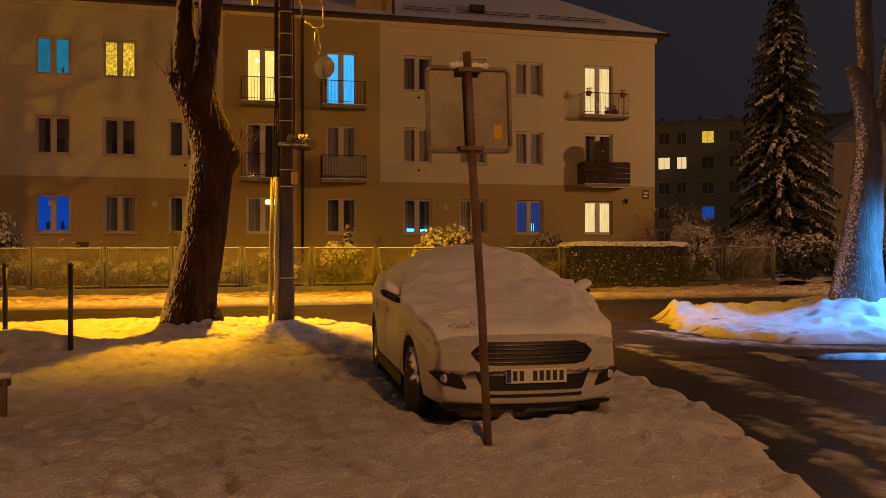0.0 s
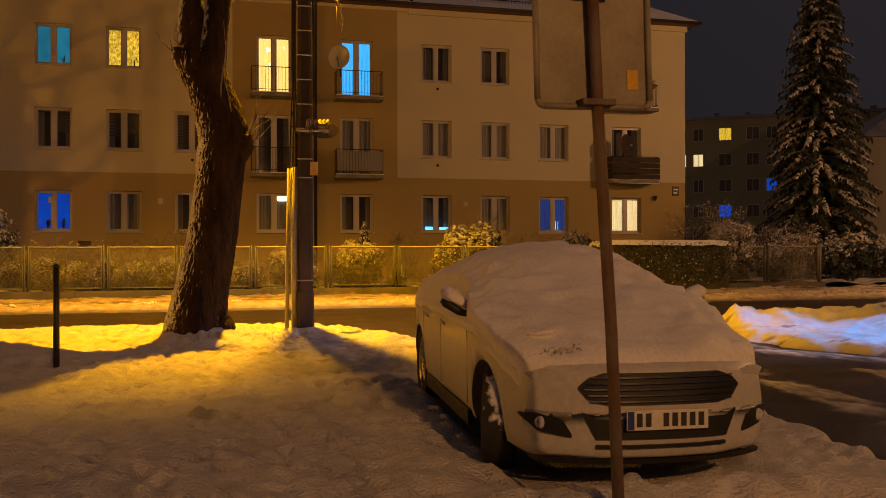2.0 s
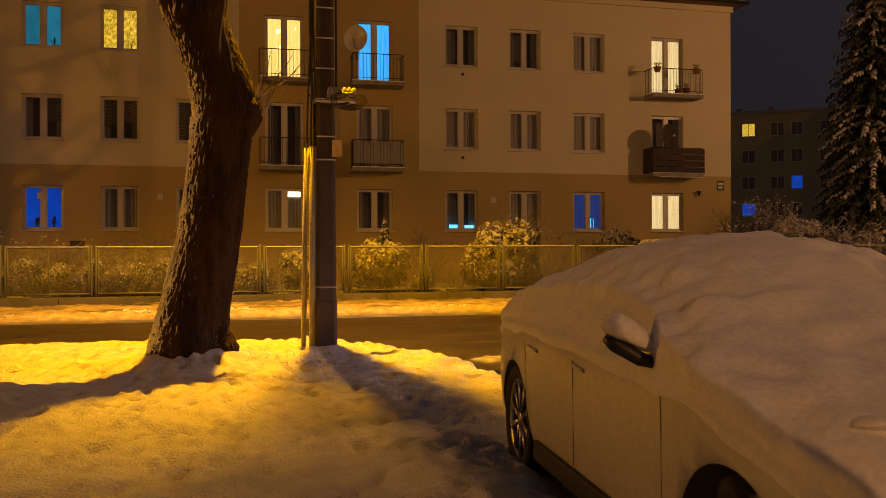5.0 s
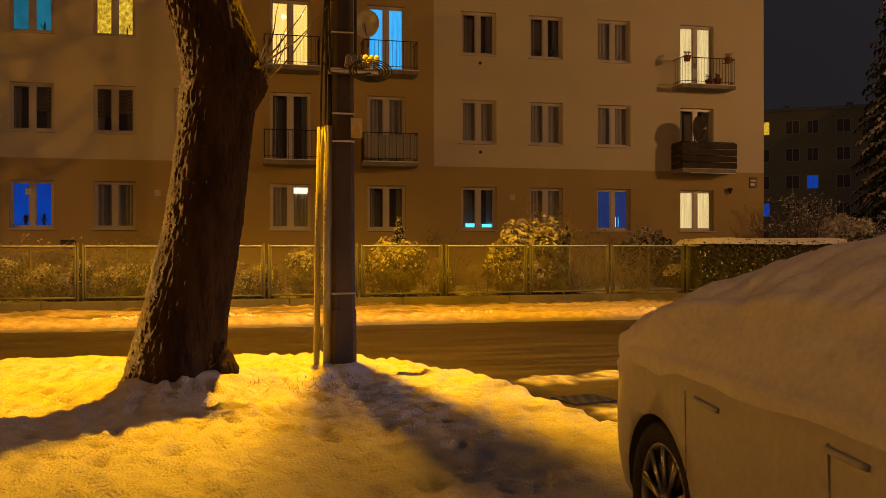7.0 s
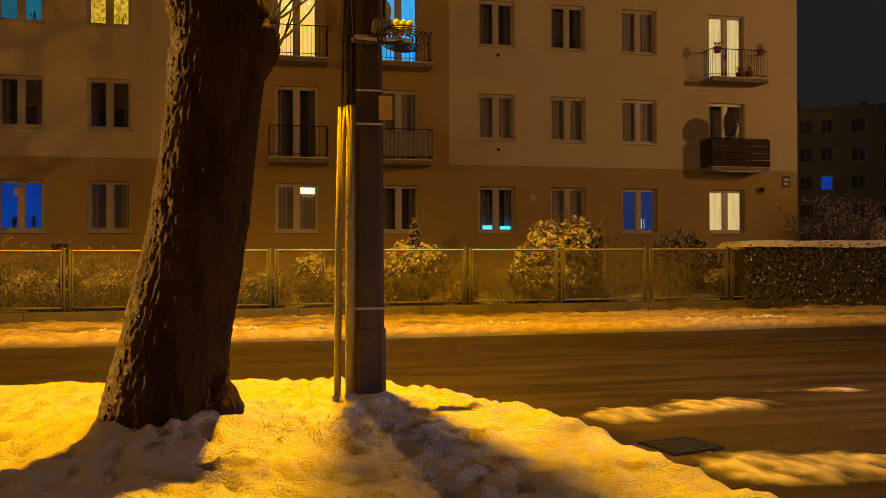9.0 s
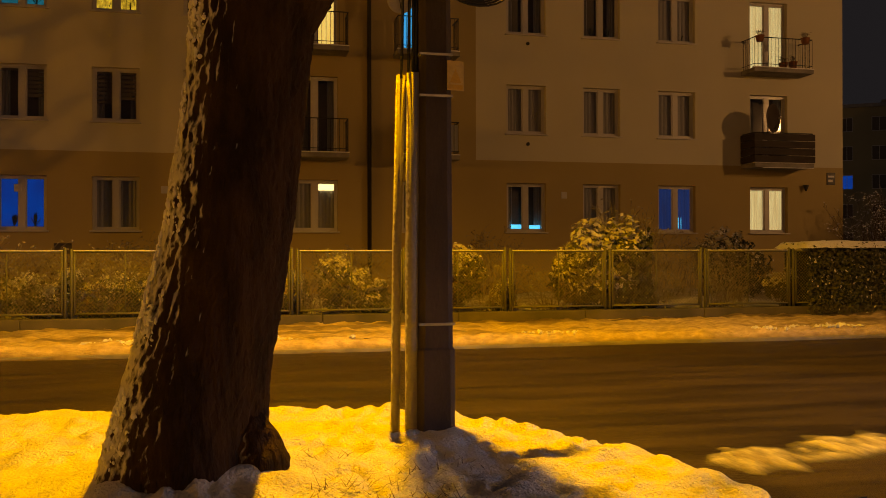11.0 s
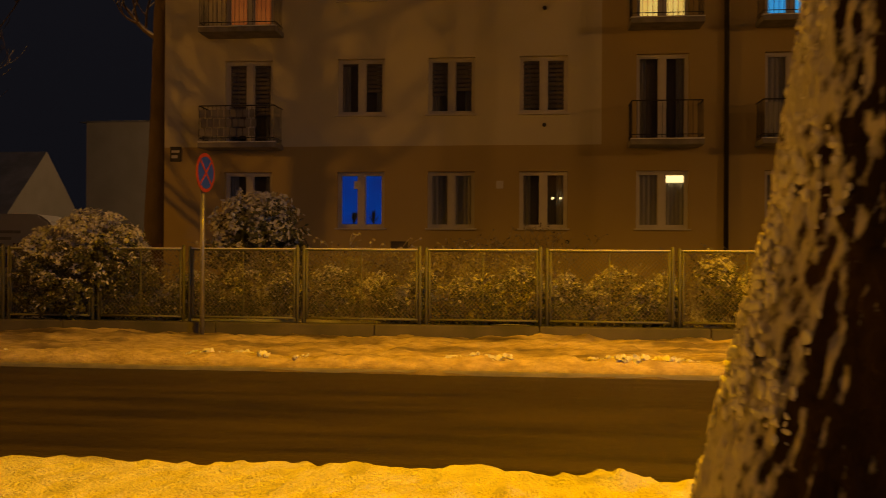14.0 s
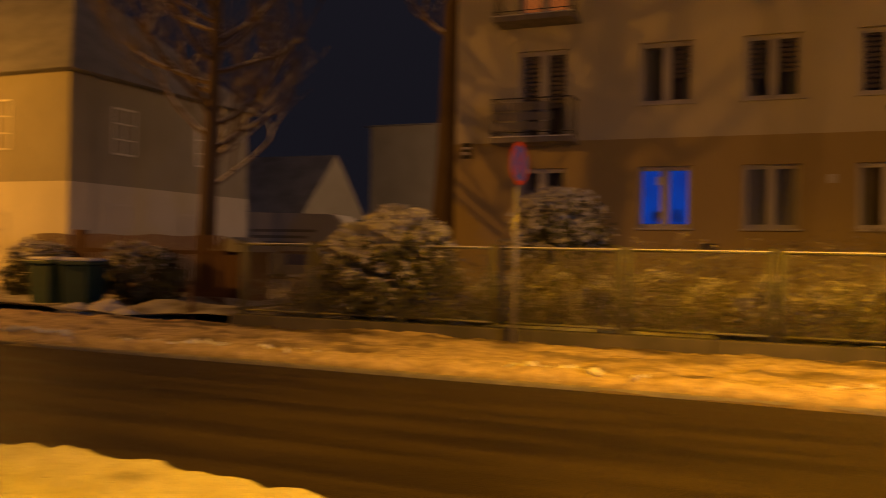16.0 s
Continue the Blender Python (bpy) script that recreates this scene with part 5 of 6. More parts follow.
bark_trunk("root", tree, [(0.0, -0.20, 0.0, 0.16), (-0.01, -0.20, 0.30, 0.14), (-0.04, -0.18, 0.44, 0.10), (-0.08, -0.14, 0.54, 0.05)], 24, 0.03, 0.025, BARK, 0.05, 14.0, "knobbly root at the foot")
rt = random.Random(4)


def shoots(parent, starts, n, length, up, seed, rad=0.009):
    r = random.Random(seed)
    for _ in range(n):
        p = Vector(r.choice(starts))
        d = Vector((r.uniform(*up[0]), r.uniform(*up[1]), r.uniform(*up[2]))).normalized()
        pts, w = [p.copy()], r.uniform(0.5, 1) * length
        for k in range(6):
            d = (d + Vector((r.uniform(-0.16, 0.16), r.uniform(-0.16, 0.16), 0.12))).normalized()
            p = p + d * w / 6
            pts.append(p.copy())
        part("shoot", tube(bmesh.new(), pts, [rad * (1 - k / 7.5) for k in range(7)], 5), TWIG, parent)


shoots(tree, [(0.36, -0.1, 2.9), (0.40, -0.12, 3.05), (0.34, -0.1, 3.2)], 9, 0.95, ((0.15, 0.7), (-0.4, 0.2), (0.3, 1.0)), 3, 0.012)
shoots(tree, [(-0.62, -0.1, 4.5), (-0.72, -0.1, 4.4), (-0.55, -0.1, 4.5)], 10, 0.45, ((-0.8, 0.4), (-0.3, 0.3), (0.2, 1.0)), 5, 0.010)
shoots(tree, [(0.1, -0.38, 3.5), (-0.05, -0.4, 3.7)], 2, 1.3, ((-0.15, 0.1), (-0.2, 0.0), (0.8, 1.0)), 8, 0.014)


def limbs(bm, p, d, length, rad, depth, r, spread=0.7, mi=0, up=0.12, least=0.004):
    """Recursive bare branches."""
    n = 5
    pts, rr = [p.copy()], [rad]
    for k in range(n):
        d = (d + Vector((r.uniform(-1, 1), r.uniform(-1, 1), r.uniform(-0.6, 1))) * 0.16 + Vector((0, 0, up * 0.4))).normalized()
        p = p + d * length / n
        pts.append(p.copy())
        rr.append(max(least, rad * (1 - 0.55 * (k + 1) / n)))
    tube(bm, pts, rr, 6 if rad > 0.03 else 4, mi, cap=False)
    if depth:
        for k in range(r.randint(3, 5)):
            i = r.randint(2, n)
            side = Vector((r.uniform(-1, 1), r.uniform(-1, 1), r.uniform(-0.25, 0.6))).normalized()
            limbs(bm, pts[i], (d + side * spread * 1.5).normalized(), length * r.uniform(0.45, 0.75), max(least, rr[i] * 0.6), depth - 1, r, spread, mi, up, least)


for k, (p, d) in enumerate((((-0.7, 0.25, 8.6), (-0.8, 0.2, 0.8)), ((0.2, -0.2, 8.6), (0.8, -0.2, 0.8)), ((-0.05, -0.1, 7.0), (0.6, 0.5, 0.6)), ((-0.55, 0.15, 7.2), (-0.7, -0.5, 0.5)))):
    bm = bmesh.new()
    limbs(bm, Vector(p), Vector(d).normalized(), 2.3, 0.06, 2, random.Random(20 + k))
    part("branch", bm, BARK, tree)
bm = bmesh.new()  # clumps of snow stuck to the weather side of the trunk
sp = np.array(spine)
for k in range(2600):
    z = rt.random() ** 1.4 * 3.4 + 0.08
    x, r = float(np.interp(z, sp[:, 2], sp[:, 0])), float(np.interp(z, sp[:, 2], sp[:, 3]))
    a = math.pi + rt.gauss(0.14, 0.38)
    if abs(a - math.pi) > 0.85:
        continue
    if noise.noise(Vector((a * 2, 0, z * 3.0))) < -0.08:
        continue
    fl = 0.12 * math.exp(-z / 0.16)
    s = 0.005 + 0.012 * rt.random() ** 2
    m4 = Matrix.Translation((x + (r + fl + 0.016) * math.cos(a), (r + fl + 0.016) * math.sin(a), z)) @ Matrix.Rotation(a, 4, "Z") @ Matrix.Diagonal((0.55, rt.uniform(0.7, 1.5), rt.uniform(0.8, 2.0), 1))
    made = bmesh.ops.create_icosphere(bm, subdivisions=2, radius=s, matrix=m4)["verts"]
    for v in made:
        v.co += Vector((noise.noise(v.co * 40), noise.noise(v.co * 43), noise.noise(v.co * 47))) * 0.008
tagged(part("stuck_snow", bm, SNOW_CAR, tree, "clumps of snow stuck to the bark", True), kind="stuff")

# dry grass and leaves showing at the foot of the tree
for gx0, gy0, n, sd_ in ((0.35, 15.4, 130, 1), (0.75, 15.2, 110, 2), (-0.35, 15.0, 40, 3), (0.3, 16.0, 60, 4), (0.95, 15.8, 50, 5)):
    r = random.Random(sd_)
    bm = bmesh.new()
    for _ in range(n):
        p = Vector((r.gauss(0, 0.20), r.gauss(0, 0.16), 0.08))
        d = Vector((r.uniform(-1, 1), r.uniform(-1, 1), r.uniform(0.04, 0.42))).normalized() * r.uniform(0.05, 0.14)
        w = Vector((-d.y, d.x, 0)).normalized() * 0.004
        bm.faces.new([bm.verts.new(q) for q in (p - w, p + w, p + d)])
    ob = tagged(part("dry_grass", bm, TWIG), "tuft of dry brown grass poking through snow", "grass", kind="stuff")
    ob.location = (gx0, gy0, 0.02 + 0.2 * math.exp(-(((gx0 + 0.45) / 0.85) ** 2 + ((gy0 - 15.85) / 0.8) ** 2)))

# ---------------------------------------------------------------- the utility pole with its street lamp
PX, PY = 1.25, 17.27
pole = thing("utility_pole", "dark concrete utility pole with conduits, bands and a street lamp arm", "pole", (PX, PY, 0))
bm = bmesh.new()
rings = []
for z, w, d in ((-0.1, 0.150, 0.150), (0.70, 0.148, 0.148), (0.72, 0.136, 0.136), (3.0, 0.126, 0.126), (9.3, 0.085, 0.085)):
    c = 0.045
    rings.append([bm.verts.new(p) for p in ((-w + c, -d, z), (w - c, -d, z), (w, -d + c, z), (w, d - c, z), (w - c, d, z), (-w + c, d, z), (-w, d - c, z), (-w, -d + c, z))])
for a, b in zip(rings, rings[1:]):
    for k in range(8):
        bm.faces.new((a[k], a[(k + 1) % 8], b[(k + 1) % 8], b[k]))
bm.faces.new(rings[-1])
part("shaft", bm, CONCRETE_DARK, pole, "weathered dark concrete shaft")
for z in (0.90, 2.66, 2.98, 3.5, 3.92, 4.34, 4.76, 5.18, 5.6, 6.02, 6.44, 6.86):
    w = float(np.interp(z, (0.7, 3.0, 9.3), (0.136, 0.126, 0.085))) + 0.004
    part("steel_band", boxes((-w - 0.02 * (z > 3.2), w, -w, w, z - 0.011, z + 0.011), bevel=0.004), GALV, pole)
part("conduit", tube(bmesh.new(), [(-0.185, -0.06, 0.0), (-0.18, -0.06, 1.5), (-0.165, -0.05, 2.84)], 0.052, 14), CONDUIT, pole, "grey plastic cable conduit")
part("conduit", tube(bmesh.new(), [(-0.305, 0.0, 0.0), (-0.29, 0.0, 1.4), (-0.255, 0.0, 2.83)], 0.036, 12), CONDUIT, pole, "thin conduit crusted with snow")
for k, (dx, zz) in enumerate(((-0.165, 2.8), (-0.255, 2.8), (-0.20, 2.85), (-0.14, 2.85))):
    part("cable", tube(bmesh.new(), [(dx, -0.03, zz), (dx * 0.95, -0.02, 3.4), (-0.215 + 0.018 * k, -0.04, 4.5), (-0.205 + 0.018 * k, -0.03, 7.0), (-0.17 + 0.01 * k, 0, 9.0)], 0.012, 6), CABLE, pole)
part("cable", tube(bmesh.new(), [(0.15, -0.05, 3.5), (0.15, -0.05, 5.0), (0.13, -0.05, 7.0), (0.1, 0, 9.0)], 0.016, 6), CABLE, pole)
box_ = part("clamp_block", boxes((-0.18, 0.40, -0.24, -0.14, 3.42, 3.47), bevel=0.012), GALV, pole, "steel bracket of cable terminals")
for k in range(6):
    part("terminal", tube(bmesh.new(), [(0.02 + 0.065 * k, -0.24, 3.50), (0.05 + 0.065 * k, -0.20, 3.62), (0.055 + 0.065 * k, -0.19, 3.65)], [0.028, 0.034, 0.02], 10), CONDUIT, box_)
for k in range(5):
    r = 0.09 + 0.03 * k
    part("wire_coil", tube(bmesh.new(), [(0.30 + r * 1.15 * math.cos(a), -0.22 - 0.012 * k, 3.46 + 0.62 * r * math.sin(a)) for a in [math.pi * 2 * i / 20 for i in range(21)]], 0.008, 5), CABLE, box_)
part("cable_loop", tube(bmesh.new(), [(-0.14, -0.14, 4.0), (-0.22, -0.22, 3.75), (-0.26, -0.24, 3.55), (-0.16, -0.28, 3.42), (0.1, -0.26, 3.40), (0.3, -0.24, 3.44)], 0.010, 6), CABLE, pole)
wp = part("warning_plate", boxes((0.02, 0.16, -0.146, -0.141, 2.70, 2.93), bevel=0.003), PLATE_YELLOW, pole, "yellow triangle warning plate")
wp.matrix_local = pose(0.03, -0.02, 0, 0, 0, 12)
bm = bmesh.new()
bm.faces.new([bm.verts.new(p) for p in ((0.04, -0.1478, 2.76), (0.14, -0.1478, 2.76), (0.09, -0.1478, 2.87))])
part("triangle", bm, YELLOW, wp)
part("strip", boxes((0.03, 0.15, -0.1485, -0.1465, 2.71, 2.745)), YELLOW, wp)
part("lamp_arm", tube(bmesh.new(), [(0, 0.05, 8.60), (-0.03, 0.35, 8.95), (-0.07, 0.70, 9.08)], 0.032, 8), GALV, pole)
head = part("lamp_head", boxes((-0.20, 0.05, 0.65, 1.35, 8.96, 9.12), bevel=0.05), IRON, pole, "street lamp head with orange sodium glow")
part("lamp_glass", boxes((-0.15, 0.0, 0.75, 1.25, 8.952, 8.957)), LAMP_GLASS, head)
for k, pts in enumerate((((0.22, -0.1, 6.6), (0.30, -0.1, 5.95), (0.52, -0.1, 5.72), (0.72, -0.1, 5.78), (0.70, -0.1, 6.2), (0.6, -0.1, 6.8)), ((0.35, -0.05, 5.86), (0.6, -0.05, 5.7), (0.68, -0.05, 5.4), (0.63, -0.05, 5.2), (0.56, -0.05, 5.45), (0.55, -0.05, 5.72)),
                         ((-0.66, 0, 6.5), (-0.64, 0, 6.12), (-0.52, 0, 6.15), (-0.5, 0, 6.5), (-0.1, 0, 6.8)), ((0.1, 0, 6.9), (0.4, 0, 7.0), (0.9, 0, 7.6), (2.0, 0.5, 8.6)))):
    part("slack_cable", tube(bmesh.new(), pts, 0.014, 6), CONDUIT, pole, "hanging loop of pale cable")

# street lamps outside the picture, and two added unseen to carry the fill lights
for place, turn in ((LAMP_BACK, 0), (LAMP_RIGHT, 180), (LAMP_LEFT, 0), (FILL_FAR, 90), (FILL_YARD, 0)):
    sl = thing("unseen_street_lamp", "unseen tall steel street lamp with an orange glowing head", "street lamp", (place[0], place[1], -0.1), turn, group="street lamps")
    part("pole", tube(bmesh.new(), [(0, -1.2, 0), (0, -1.2, 6.0), (0, -1.1, place[2] + 0.2), (0, -0.3, place[2] + 0.55)], [0.08, 0.06, 0.045, 0.035], 10), GALV, sl)
    hd = part("lamp_head", boxes((-0.14, 0.14, -0.4, 0.35, place[2] + 0.42, place[2] + 0.58), bevel=0.05), IRON, sl)
    part("lamp_glass", boxes((-0.09, 0.09, -0.3, 0.28, place[2] + 0.412, place[2] + 0.417)), LAMP_GLASS, hd)

# ---------------------------------------------------------------- posts and rail on the verge
for (x, y, h_) in ((-1.97, 12.75, 1.25), (-2.97, 13.7, 1.24)):
    b = thing("bollard", "thin dark steel post with a cap standing in snow", "bollard", (x, y, 0), group="bollards")
    part("post", tube(bmesh.new(), [(0, 0, -0.05), (0, 0, h_ - 0.02)], 0.034, 12), IRON, b)
    part("cap", tube(bmesh.new(), [(0, 0, h_ - 0.02), (0, 0, h_ + 0.01), (0, 0, h_ + 0.03)], [0.040, 0.038, 0.015], 12), IRON, b)
low_rail = thing("low_barrier", "low rusty barrier rail topped with snow", "barrier", (-1.86, 8.3, 0), 0)
for dx, dy in ((0.0, 0.0), (-1.0, -0.5)):
    part("post", boxes((dx - 0.03, dx + 0.03, dy - 0.03, dy + 0.03, -0.05, 0.36), bevel=0.006), RUST, low_rail)
part("rail", tube(bmesh.new(), [(0.05, 0.03, 0.33), (-1.1, -0.55, 0.30)], 0.04, 6), RUST, low_rail)
part("snow", tube(bmesh.new(), [(0.05, 0.03, 0.375), (-0.5, -0.26, 0.38), (-1.1, -0.55, 0.35)], [0.03, 0.045, 0.04], 10), SNOW_CAR, low_rail)
drain = thing("drain_grate", "iron drain grate at the road edge", "drain", (3.30, 14.95, ROAD_Z + 0.008), 12)
for k in range(9):
    part("bar", boxes((-0.24, 0.24, -0.21 + 0.05 * k, -0.185 + 0.05 * k, 0, 0.016)), IRON, drain)

# ---------------------------------------------------------------- shrubs, hedge, conifers


def leaf_mesh(name, blobs, n, size, snow, seed, material=LEAF, slim=0.5, shell=0.55):
    """Many small leaves in uneven clumps inside ellipsoids (x, y, z, rx, ry, rz); those that look up may carry snow."""
    r = np.random.default_rng(seed)
    vol = np.array([b[3] * b[4] * b[5] for b in blobs]) ** 0.7
    which = r.choice(len(blobs), n, p=vol / vol.sum())
    b = np.array(blobs)[which]
    d = r.normal(size=(n, 3))
    d /= np.linalg.norm(d, axis=1, keepdims=True)
    clump = r.normal(size=(90, 3))
    clump /= np.linalg.norm(clump, axis=1, keepdims=True)
    near = clump[np.argmax(d @ clump.T, axis=1)]
    d2 = d * 0.62 + near * 0.38
    reach = shell + (1 - shell) * r.random(n) ** 0.6
    reach *= 0.82 + 0.30 * r.random(90)[np.argmax(d @ clump.T, axis=1)]
    c = b[:, :3] + d2 * reach[:, None] * b[:, 3:6]
    up = d2 + r.normal(size=(n, 3)) * 0.55
    up /= np.linalg.norm(up, axis=1, keepdims=True)
    s = np.cross(up, r.normal(size=(n, 3)))
    s /= np.linalg.norm(s, axis=1, keepdims=True)
    f = np.cross(up, s)
    ln = size * (0.6 + 0.8 * r.random(n))[:, None]
    v = np.stack([c - f * ln, c + s * ln * slim, c + f * ln, c - s * ln * slim], 1).reshape(-1, 3)
    me = bpy.data.meshes.new(name)
    me.from_pydata(v.tolist(), [], np.arange(4 * n).reshape(-1, 4).tolist())
    me.materials.append(material)
    me.materials.append(LEAF_SNOW)
    white = (d2[:, 2] + 0.35 * r.normal(size=n) - 0.25 * d2[:, 0] > 1.0 - 1.25 * snow)
    me.polygons.foreach_set("material_index", white.astype(np.int32))
    return me


def shrub(name, label, blobs, n, size, snow, seed, material=LEAF, category="shrub", slim=0.5, twigs=10, group=""):
    x = sum(b[0] for b in blobs) / len(blobs)
    y = sum(b[1] for b in blobs) / len(blobs)
    low = 0.15
    t = thing(name, label, category, (x, y, low), group=group)
    bl = [(b[0] - x, b[1] - y, b[2] - low, *b[3:]) for b in blobs]
    ob = new("foliage", leaf_mesh(name, bl, n, size, snow, seed, material, slim))
    ob.parent = t
    r = random.Random(seed)
    bm = bmesh.new()
    for _ in range(twigs):
        q = r.choice(bl)
        tube(bm, [(r.uniform(-0.1, 0.1), r.uniform(-0.1, 0.1), 0), (q[0] * 0.6 + r.uniform(-0.2, 0.2), q[1], q[2] * 0.6), (q[0] + r.uniform(-0.8, 0.8) * q[3], q[1] + r.uniform(-0.5, 0.5) * q[4], q[2] + r.uniform(0.3, 1.0) * q[5])], [0.018, 0.012, 0.004], 4)
    part("growth", bm, TWIG, t)
    return t


def dry_bush(name, label, x, y, w, h_, n, seed, z=0.2, material=TWIG, category="shrub", group=""):
    """A leafless or withered shrub: many thin arching stems with side twigs."""
    t = thing(name, label, category, (x, y, z), group=group)
    r = random.Random(seed)
    bm = bmesh.new()
    for _ in range(n):
        a = r.uniform(0, 6.28)
        reach = r.uniform(0.2, 1) * w / 2
        top_ = h_ * r.uniform(0.55, 1.0)
        p0 = Vector((r.uniform(-0.25, 0.25) * w, r.uniform(-0.12, 0.12) * w, 0))
        p1 = p0 + Vector((math.cos(a) * reach * 0.4, math.sin(a) * reach * 0.3, top_ * 0.6))
        p2 = p0 + Vector((math.cos(a) * reach, math.sin(a) * reach * 0.6, top_))
        tube(bm, [p0, p1, p2], [0.012, 0.008, 0.004], 3, cap=False)
        for _k in range(5):
            s = r.uniform(0.3, 1)
            q = p0.lerp(p1, s) if s < 0.5 else p1.lerp(p2, s)
            e = q + Vector((r.uniform(-1, 1), r.uniform(-1, 1), r.uniform(-0.1, 1))) * 0.22
            tube(bm, [q, q.lerp(e, 0.6) + Vector((0, 0, 0.03)), e], [0.006, 0.005, 0.003], 3, cap=False)
            for _j in range(2):
                w_ = Vector((r.uniform(-1, 1), r.uniform(-1, 1), r.uniform(-1, 1))).normalized() * 0.035
                u_ = w_.orthogonal().normalized() * 0.02
                bm.faces.new([bm.verts.new(k) for k in (e - w_, e + u_, e + w_, e - u_)])
    part("growth", bm, material, t)
    return t


# along the fence
shrub("evergreen_shrub", "large evergreen shrub laden with snow leaning over the fence", [(-8.8, 26.65, 1.05, 1.0, 0.6, 0.85), (-8.5, 26.55, 1.55, 0.85, 0.6, 0.6), (-9.3, 26.6, 1.3, 0.5, 0.5, 0.55), (-7.95, 26.65, 1.3, 0.45, 0.45, 0.6)], 24000, 0.034, 0.80, 11)
shrub("evergreen_shrub", "round evergreen shrub dusted with snow by the wall", [(-7.2, 31.2, 1.5, 1.15, 1.0, 1.1), (-7.2, 31.2, 2.1, 0.85, 0.8, 0.65)], 10000, 0.06, 0.66, 12)
shrub("evergreen_shrub", "snow-dusted shrub behind the fence", [(3.75, 27.7, 0.95, 0.85, 0.5, 0.7), (4.1, 27.7, 1.2, 0.45, 0.4, 0.4)], 4200, 0.055, 0.45, 13)
shrub("evergreen_shrub", "snow-dusted shrub behind the fence", [(1.55, 27.7, 0.9, 0.4, 0.4, 0.6), (2.05, 27.6, 0.7, 0.3, 0.3, 0.45)], 2600, 0.05, 0.42, 14)
shrub("evergreen_shrub", "tall snow-laden laurel shrub behind the fence", [(6.85, 27.5, 1.25, 0.7, 0.5, 0.85), (7.55, 27.4, 1.4, 0.6, 0.5, 0.8), (6.4, 27.6, 1.0, 0.45, 0.4, 0.6), (7.2, 27.4, 0.7, 1.0, 0.5, 0.6)], 8000, 0.07, 0.45, 15)
cone = shrub("dwarf_conifer", "small cone-shaped conifer dusted with snow", [(4.54, 31.3, 0.35 + 0.22 * k, 0.62 - 0.066 * k, 0.6 - 0.066 * k, 0.24) for k in range(9)], 4500, 0.045, 0.5, 16, NEEDLE, "conifer")
for k, (x, s) in enumerate(((-6.1, 1.0), (-4.6, 1.1), (-3.2, 1.0), (-1.9, 0.9), (-5.3, 0.8), (-2.5, 0.8))):
    dry_bush("withered_shrub", "withered brown shrub with snow on its twigs", x, 27.9 + 0.3 * (k % 3), 1.9, 1.15 * s + 0.2, 42, 40 + k, group="withered shrubs")
for k in range(17):
    x = -10.6 + 1.27 * k
    dry_bush("withered_shrub", "low tangle of withered stems behind the fence", x, 27.25 + 0.25 * (k % 4), 1.8, 0.75 + 0.3 * ((k * 7) % 5) / 4, 26, 300 + k, group="withered shrubs")
for k in range(15):
    x, w = -10.4 + 0.78 * k, 0.42 + 0.16 * ((k * 5) % 3)
    shrub("low_shrub", "low snow-dusted evergreen tangle behind the fence", [(x, 27.3 + 0.2 * (k % 3), 0.6, w, 0.3, 0.42), (x + 0.2, 27.3 + 0.2 * (k % 3), 0.85 + 0.1 * (k % 2), 0.6 * w, 0.25, 0.3)], 3000, 0.030, 0.50, 400 + k, twigs=22, group="low shrubs")
for k, (x, y) in enumerate(((-1.2, 27.4), (-0.55, 27.5), (0.2, 27.4), (0.75, 27.6), (-7.4, 27.6), (2.3, 27.4), (4.9, 27.5), (8.0, 27.6))):
    shrub("small_shrub", "small snow-dusted evergreen behind the fence", [(x, y, 0.5, 0.32, 0.25, 0.36), (x + 0.08, y, 0.72, 0.2, 0.2, 0.26)], 1100, 0.045, 0.5, 60 + k, twigs=4, group="small shrubs")
for k, (x, y, w, h_) in enumerate(((8.9, 30.2, 2.2, 1.9), (10.2, 30.6, 2.4, 1.6), (11.2, 30.2, 2.0, 1.5), (7.9, 28.2, 1.2, 2.4), (-2.6, 33.6, 2.4, 1.6), (-1.2, 33.8, 2.2, 1.9), (2.6, 33.8, 1.8, 1.4), (-4.6, 33.8, 1.5, 1.2), (6.4, 33.9, 1.6, 1.9))):
    dry_bush("withered_shrub", "tangled leafless shrub before the facade", x, y, w, h_, 46, 80 + k, group="withered shrubs")
shrub("evergreen_shrub", "dark shrub before the ground-floor window", [(12.2, 31.5, 1.2, 0.9, 0.6, 0.9), (13.0, 31.6, 0.9, 0.7, 0.5, 0.7)], 3500, 0.06, 0.2, 19, NEEDLE)
for k, x in enumerate((-3.5, -2.7)):
    bm = bmesh.new()
    bmesh.ops.create_icosphere(bm, subdivisions=4, radius=1.0)
    for v in bm.verts:
        v.co *= 1 + 0.16 * noise.noise(v.co * 2.2 + Vector((k, 0, 0)))
        v.co += Vector((noise.noise(v.co * 7), noise.noise(v.co * 7.3), noise.noise(v.co * 8))) * 0.14
        v.co = Vector((v.co.x * (0.38 - 0.1 * k), v.co.y * 0.3, v.co.z * (0.36 - 0.10 * k)))
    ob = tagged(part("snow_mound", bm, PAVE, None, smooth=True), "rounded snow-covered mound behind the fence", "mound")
    ob.location = (x + 0.25, 28.0, 0.38)

